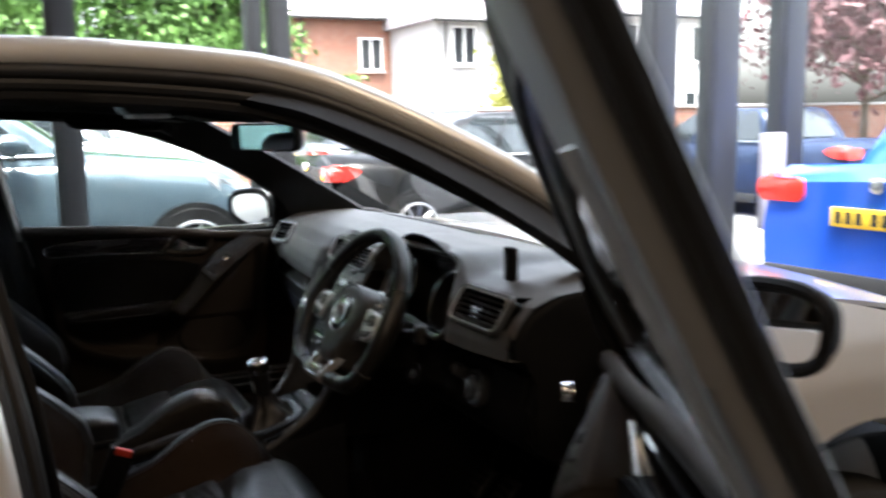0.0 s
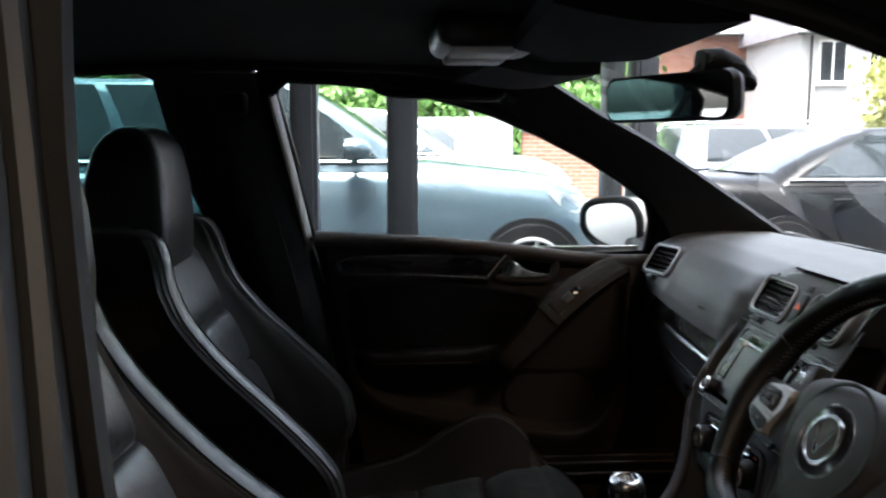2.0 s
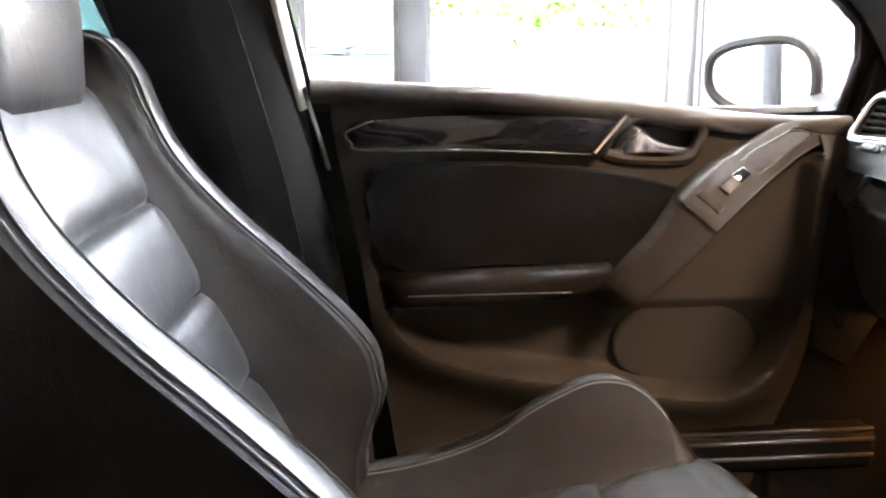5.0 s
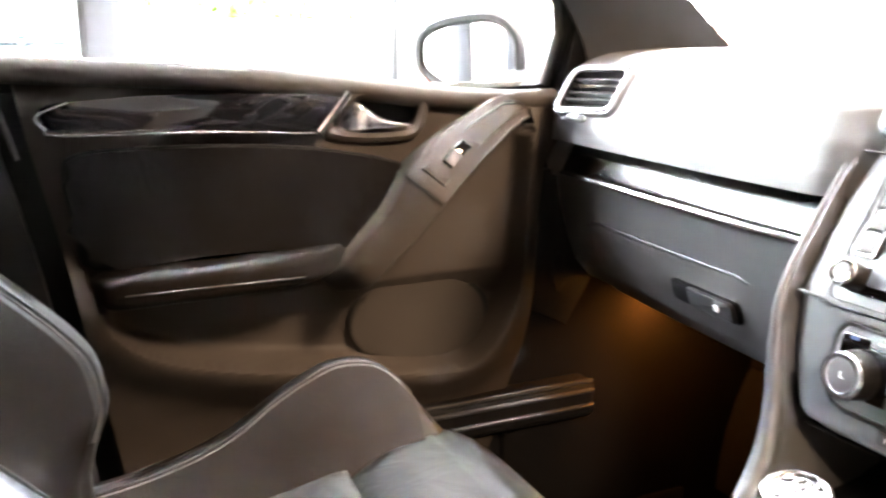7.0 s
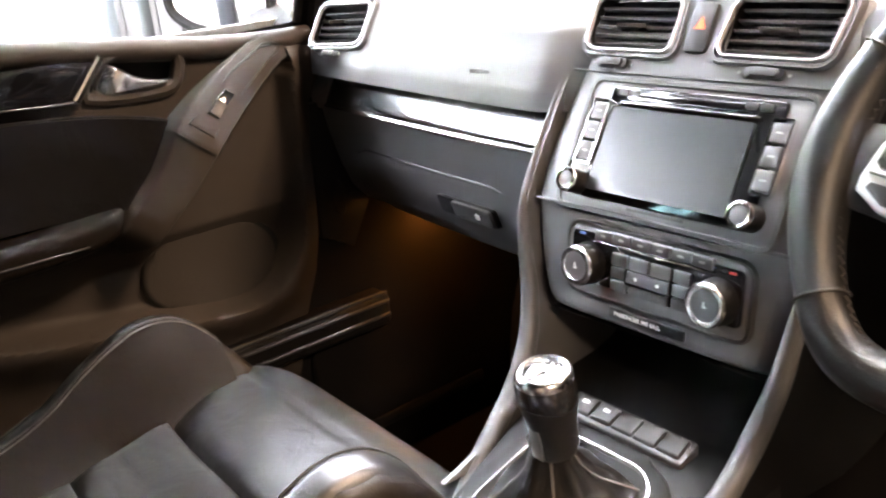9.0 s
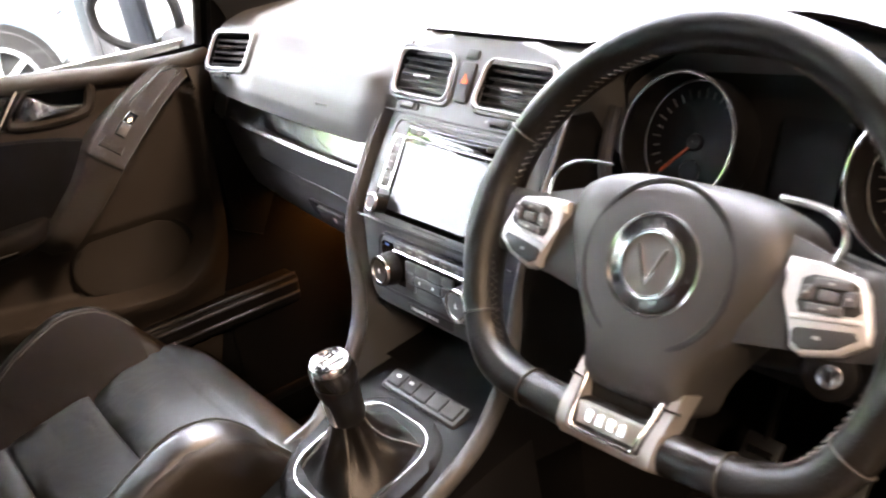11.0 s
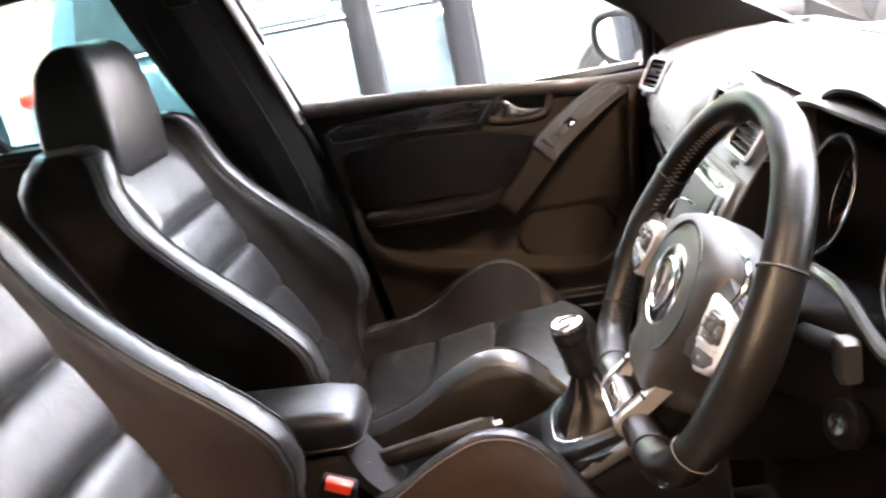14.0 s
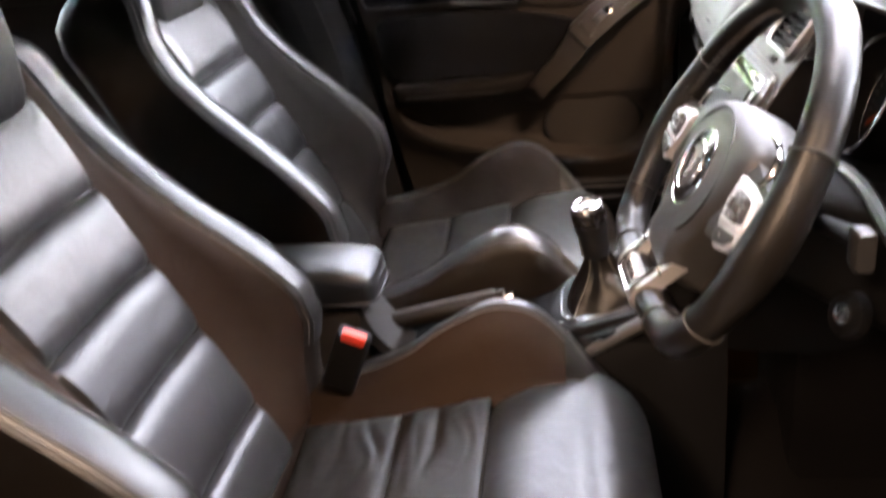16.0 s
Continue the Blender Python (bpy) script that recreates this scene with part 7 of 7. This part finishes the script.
        if rails:
            part("roof_rail", tube(smooth_path([(roof_r + 0.05, s * W * 0.33, H - 0.02), (roof_r + 0.25, s * W * 0.335, H + 0.05), (roof_f - 0.3, s * W * 0.335, H + 0.05), (roof_f - 0.05, s * W * 0.33, H - 0.02)], 5), 0.016, 8), CAR_TRIM if colour[0] > 0.2 else ALU, car)
    for nm, c0, c1, sgn in (("windscreen", 0.10, 0.90, 1), ("rear_screen", 0.14, 0.86, -1)):
        def fn(u, v, c0=c0, c1=c1, sgn=sgn):
            k = c0 + (c1 - c0) * v
            a, b, w = cab(k)
            return ((b if sgn > 0 else a) + sgn * (0.012 - 0.10 * abs(2 * u - 1) ** 3), (2 * u - 1) * w * 0.86, z_of(k) + 0.006)
        part(nm, sheet(fn, 12, 8, 0.006, (sgn, 0, 0.3)), gm, car)
    part("rear_bumper", box(xr - 0.02, xr + 0.12, -W * 0.40, W * 0.40, clear + 0.06, clear + 0.26, 0.03), CAR_TRIM, car)
    part("lower_lip", box(xf - 0.14, xf - 0.01, -W * 0.36, W * 0.36, clear + 0.04, clear + 0.12, 0.02), CAR_TRIM, car)
    part("grille", box(xf - 0.10, xf + 0.01, -W * 0.25, W * 0.25, clear + 0.16, nose - 0.24, 0.02), CAR_TRIM, car)
    pl = part("number_plate", box(xr - 0.03, xr + 0.02, -0.26, 0.26, tail - 0.34, tail - 0.23, 0.004), PLATE, car, "yellow rear plate")
    for k in range(7):
        part("plate_bar", box(xr - 0.034, xr - 0.028, -0.21 + 0.062 * k + (0.03 if k > 3 else 0), -0.17 + 0.062 * k + (0.03 if k > 3 else 0), tail - 0.32, tail - 0.25), CAR_TRIM, pl)
    part("badge", cyl(0.045, -0.02, 0.012, Matrix.Translation((xr - 0.01, 0, tail - 0.10)) @ Matrix.Rotation(radians(-90), 4, "Y"), 24, 0.004), CHROME, car, "plain round badge")
    car.matrix_basis = m
    return car


def smooth_loop(a, b, w):
    """Plan outline of a cabin from a to b, half width w, with rounded ends."""
    out = []
    n = 8
    for k in range(n + 1):
        t = -math.pi / 2 + math.pi * k / n
        out.append((b - 0.22 + 0.22 * math.cos(t) ** 0.6 if math.cos(t) > 1e-6 else b - 0.22, w * math.copysign(abs(math.sin(t)) ** 0.55, math.sin(t))))
    for k in range(n + 1):
        t = math.pi / 2 + math.pi * k / n
        out.append((a + 0.22 - 0.22 * abs(math.cos(t)) ** 0.6, w * math.copysign(abs(math.sin(t)) ** 0.55, math.sin(t))))
    return out


parked_car("silver_suv", pose(-1.28, 6.02, -0.02), "pale blue-silver off-roader parked outside the glazing", 5.0, 1.9, 1.74, (0.056, 0.084, 0.104), 1.30, 0.18, belt=1.10, nose=0.97, tail=1.14, clear=0.30, rails=True, wheel_r=0.365, over=0.56)
parked_car("white_suv", pose(-0.52, 8.9, -0.02, 0, 0, 0), "white off-roader parked behind the silver one", 4.35, 1.82, 1.64, (0.72, 0.74, 0.76), 1.22, 0.2, belt=1.12, nose=1.04, tail=1.1, clear=0.28, wheel_r=0.35)
parked_car("silver_hatchback", pose(-0.02, 11.2, -0.02, 0, 0, 1), "pale silver hatchback parked behind the white off-roader", 4.2, 1.78, 1.55, (0.50, 0.53, 0.55), 1.0, 0.2, belt=1.08, nose=0.92, tail=1.05, clear=0.22, wheel_r=0.33)
parked_car("black_saloon", pose(4.45, 6.9, -0.02, 0, 0, 3), "glossy black saloon parked outside", 4.75, 1.83, 1.42, (0.005, 0.0055, 0.006), 1.45, 0.62, belt=0.95, nose=0.80, tail=1.0, clear=0.20, slope=2.3)
parked_car("grey_estate", pose(5.4, 10.6, -0.02, 0, 0, 2), "dark grey estate car with roof rails parked behind the saloon", 4.7, 1.83, 1.50, (0.16, 0.18, 0.21), 1.30, 0.25, belt=0.98, nose=0.82, tail=1.0, clear=0.2, rails=True)
parked_car("dark_saloon", pose(8.9, 7.8, -0.02, 0, 0, 95), "dark blue saloon parked facing away", 4.5, 1.8, 1.42, (0.02, 0.03, 0.06), 1.35, 0.95, belt=0.95, nose=0.82, tail=1.0, clear=0.2)
parked_car("blue_coupe", pose(5.93, 1.62, 0.0, 0, 0, 8), "bright blue coupe with yellow rear plate", 4.6, 1.82, 1.38, (0.015, 0.10, 0.62), 1.55, 0.95, belt=0.93, nose=0.78, tail=1.06, clear=0.2)

# ---- forecourt surroundings ----
BRICK = brick_mat("red_brick", (0.27, 0.095, 0.055), (0.33, 0.135, 0.08), (0.30, 0.26, 0.23))
RENDER_W = mat("white_render", (0.75, 0.74, 0.72), 0.9, vary=0.06, scale=0.8)
RENDER_G = mat("grey_render", (0.45, 0.44, 0.43), 0.9, vary=0.1, scale=0.8)
SLATE = mat("roof_slate", (0.27, 0.25, 0.265), 0.7, vary=0.25, scale=3)
FENCE_M = mat("grey_fence_board", (0.38, 0.40, 0.40), 0.85, vary=0.2, scale=5)
BARK = mat("bark", (0.10, 0.075, 0.055), 0.9, vary=0.3, grain=1.0, grain_scale=60)


def leaf_mat(name, c):
    m = mat(name, c, 0.6, vary=0.35, scale=1.5)
    m.node_tree.nodes["Principled BSDF"].inputs["Subsurface Weight"].default_value = 0.0
    return m


wallb = thing("brick_wall", (3.0, 15.0, 0), "red brick boundary wall with stone coping", "wall")
part("wall_body", box(2.15, 22, 14.9, 15.15, -0.05, 1.45), BRICK, wallb)
part("coping", box(2.12, 22.05, 14.85, 15.2, 1.45, 1.51, 0.015), RENDER_G, wallb)
fence = thing("board_fence", (-3, 15, 0), "weathered grey board fence beside the brick wall", "fence")
slatm = None
for k in range(49):
    x = -7.0 + 0.185 * k
    b = box(-0.085, 0.085, -0.012, 0.012, 0, 1.72, 0.004, 1) if slatm is None else None
    if slatm is None:
        ob = part("slat", b, FENCE_M, fence)
        slatm = ob.data
    else:
        ob = new("slat", slatm)
        ob.parent = fence
        ob.matrix_parent_inverse = Matrix.Translation(-ORIGIN["board_fence"])
    ob.location = (x, 15.0 + 0.01 * (k % 2), -0.02)


def house(name, x, y, w, d, eave, ridge, wall, label, windows, chimney=True):
    h = thing(name, (x, y, 0), label, "house", world_built=False)
    wl = part("wall", box(-w / 2, w / 2, -d / 2, d / 2, -0.1, eave), wall, h)
    bm = bmesh.new()
    v = [bm.verts.new(p) for p in ((-w / 2 - 0.3, -d / 2 - 0.35, eave - 0.05), (w / 2 + 0.3, -d / 2 - 0.35, eave - 0.05), (w / 2 + 0.3, 0, ridge), (-w / 2 - 0.3, 0, ridge), (w / 2 + 0.3, d / 2 + 0.35, eave - 0.05), (-w / 2 - 0.3, d / 2 + 0.35, eave - 0.05))]
    for f in ((0, 1, 2, 3), (3, 2, 4, 5), (0, 3, 5), (1, 4, 2), (0, 5, 4, 1)):
        bm.faces.new([v[i] for i in f])
    rf = part("roof", bm, SLATE, h)
    part("gutter", tube([(-w / 2 - 0.3, -d / 2 - 0.4, eave - 0.06), (w / 2 + 0.3, -d / 2 - 0.4, eave - 0.06)], 0.06, 8), CAR_TRIM, h)
    part("downpipe", tube([(-w / 2 + 0.3, -d / 2 - 0.08, eave - 0.1), (-w / 2 + 0.3, -d / 2 - 0.08, 0.0)], 0.045, 8), CAR_TRIM, h)
    if chimney:
        part("chimney", box(w * 0.25, w * 0.25 + 0.9, -0.4, 0.4, ridge - 0.8, ridge + 0.9, 0.02), BRICK, rf)
    for wx, wz, ww, wh_ in windows:
        wf = part("window", box(wx - ww / 2, wx + ww / 2, -d / 2 - 0.04, -d / 2 + 0.06, wz, wz + wh_), RENDER_W, h)
        for k in (0, 1):
            part("pane", box(wx - ww / 2 + 0.07 + k * (ww / 2 - 0.035), wx - 0.035 + k * (ww / 2 - 0.035), -d / 2 - 0.05, -d / 2 - 0.035, wz + 0.08, wz + wh_ - 0.08), DARK_GLASS, wf)
        part("window_sill", box(wx - ww / 2 - 0.08, wx + ww / 2 + 0.08, -d / 2 - 0.14, -d / 2 + 0.02, wz - 0.08, wz, 0.01), RENDER_G, wf)
    return h


house("white_house", 19.7, 27.5, 9.0, 7.0, 4.75, 7.6, RENDER_W, "white rendered house with a dark slate roof", [(-3.2, 3.1, 1.0, 1.35), (-0.2, 3.1, 1.2, 1.35), (2.8, 3.1, 1.2, 1.35), (-1.5, 0.8, 1.6, 1.3), (2.5, 0.8, 1.2, 1.3)])
house("grey_house", 13.7, 28.5, 3.2, 7.0, 4.5, 7.0, RENDER_G, "grey rendered house joined to the white one", [(-0.6, 3.0, 0.9, 1.3), (0.8, 3.0, 0.6, 1.2)])
house("brick_house", 10.4, 33.0, 4.0, 8.0, 4.9, 6.4, BRICK, "red brick house with a low grey roof", [(0.9, 3.0, 0.9, 1.2)], chimney=False)
house("brick_terrace", -16.0, 24.0, 22.0, 7.0, 5.6, 8.0, BRICK, "long red brick terrace behind the trees", [(-8 + 3.2 * k, 3.2, 1.2, 1.4) for k in range(6)])


def tree(name, place, label, height, spread, colour, leaves, seed, low=0.3, size=0.20):
    """Trunk, limbs and a crown of single leaves clumped round the twigs."""
    rnd = random.Random(seed)
    t = thing(name, place, label, "tree", "trees", world_built=False)
    trunk = smooth_path([(0, 0, -0.1), (0.05, 0.03, height * 0.25), (-0.06, 0.02, height * 0.5), (0.03, -0.05, height * 0.8)], 4)
    part("trunk", tube(trunk, 0.1, 10, radii=[0.05 * height / 3 * (1 - 0.8 * i / (len(trunk) - 1)) for i in range(len(trunk))]), BARK, t)
    limbs, tips = [], []
    for k in range(22):
        a, h = rnd.uniform(0, 6.28), rnd.uniform(low, 0.8) * height
        r = spread * rnd.uniform(0.5, 1.0) * math.sqrt(max(0.1, 1 - ((h / height - 0.55) / 0.6) ** 2))
        tip = Vector((r * math.cos(a), r * math.sin(a), min(height, h + rnd.uniform(0.05, 0.3) * height)))
        limbs.append(tube([(0, 0, h * 0.8), (tip.x * 0.5, tip.y * 0.5, h * 0.95), tip], 0.03, 5, radii=[0.045, 0.028, 0.01]))
        tips += [tip, tip * 0.75 + Vector((0, 0, h * 0.25)), Vector((tip.x * 0.45, tip.y * 0.45, tip.z * 0.9 + 0.1 * height))]
    part("limbs", join(*limbs), BARK, t)
    verts, faces = [], []
    for k in range(leaves):
        c = rnd.choice(tips)
        p = c + Vector((rnd.gauss(0, 1), rnd.gauss(0, 1), rnd.gauss(0, 0.8))) * spread * 0.20
        q = Euler((rnd.uniform(0, 6.3), rnd.uniform(0, 6.3), rnd.uniform(0, 6.3))).to_matrix()
        s = size * rnd.uniform(0.6, 1.3)
        b = len(verts)
        verts += [p + q @ Vector(v) * s for v in ((-0.5, 0, 0), (0, -0.28, 0.05), (0.5, 0, 0), (0, 0.28, 0.05))]
        faces.append((b, b + 1, b + 2, b + 3))
    me = bpy.data.meshes.new("crown")
    me.from_pydata([tuple(v) for v in verts], [], faces)
    me.materials.append(colour)
    ob = new("crown", me)
    ob.parent = t
    return t


GREEN = leaf_mat("green_leaves", (0.075, 0.16, 0.028))
YELLOW = leaf_mat("yellow_green_leaves", (0.24, 0.25, 0.05))
COPPER = leaf_mat("copper_leaves", (0.11, 0.045, 0.05))
tree("green_tree", (-3.0, 19.0, 0), "leafy green tree behind the fence", 6.5, 2.6, GREEN, 24000, 1)
tree("green_tree", (0.8, 20.5, 0), "leafy green tree behind the fence", 7.0, 2.6, GREEN, 18000, 2)
tree("green_tree", (4.2, 21.5, 0), "leafy green tree behind the brick wall", 5.2, 2.0, GREEN, 14000, 3)
tree("green_tree", (-7.5, 18.0, 0), "leafy green tree behind the fence", 6.0, 2.6, GREEN, 16000, 4)
tree("yellow_bush", (13.0, 20.0, 0), "yellow-green bush in front of the white house", 3.0, 1.7, YELLOW, 14000, 5, low=0.1)
tree("copper_tree", (13.5, 9.5, 0), "copper-leaved tree beyond the glazing", 6.0, 2.6, COPPER, 18000, 6)
tree("copper_tree", (19.0, 14.0, 0), "copper-leaved tree far beyond the glazing", 7.0, 3.0, COPPER, 18000, 7)
rnd = random.Random(9)
hv, hf = [], []
for k in range(16000):
    x, z = rnd.uniform(-8, 6), rnd.uniform(0.3, 2.35)
    y = 16.0 + rnd.gauss(0, 0.4)
    z += 0.35 * noise.noise((x * 0.8, 0, 3)) * (z > 1.6)
    q = Euler((rnd.uniform(0, 6.3), rnd.uniform(0, 6.3), rnd.uniform(0, 6.3))).to_matrix()
    b = len(hv)
    hv += [tuple(Vector((x, y, z)) + q @ Vector(v) * 0.20) for v in ((-0.5, 0, 0), (0, -0.28, 0.05), (0.5, 0, 0), (0, 0.28, 0.05))]
    hf.append((b, b + 1, b + 2, b + 3))
me = bpy.data.meshes.new("hedge")
me.from_pydata(hv, [], hf)
me.materials.append(GREEN)
tagged(new("hedge", me), "dense green hedge behind the fence", "hedge", kind="stuff")
# bin and covered board beside the glazing
kiosk = thing("advert_board", (4.2, 2.6, 0), "grey fabric-covered board standing by the glazing", "sign board", world_built=False)
part("board", box(-0.10, 0.10, -0.03, 0.03, 0.55, 1.22, 0.01), mat("grey_cloth", (0.22, 0.22, 0.27), 0.9), kiosk)
part("board_foot", box(-0.11, 0.11, -0.08, 0.08, 0.0, 0.55, 0.02), RENDER_W, kiosk)
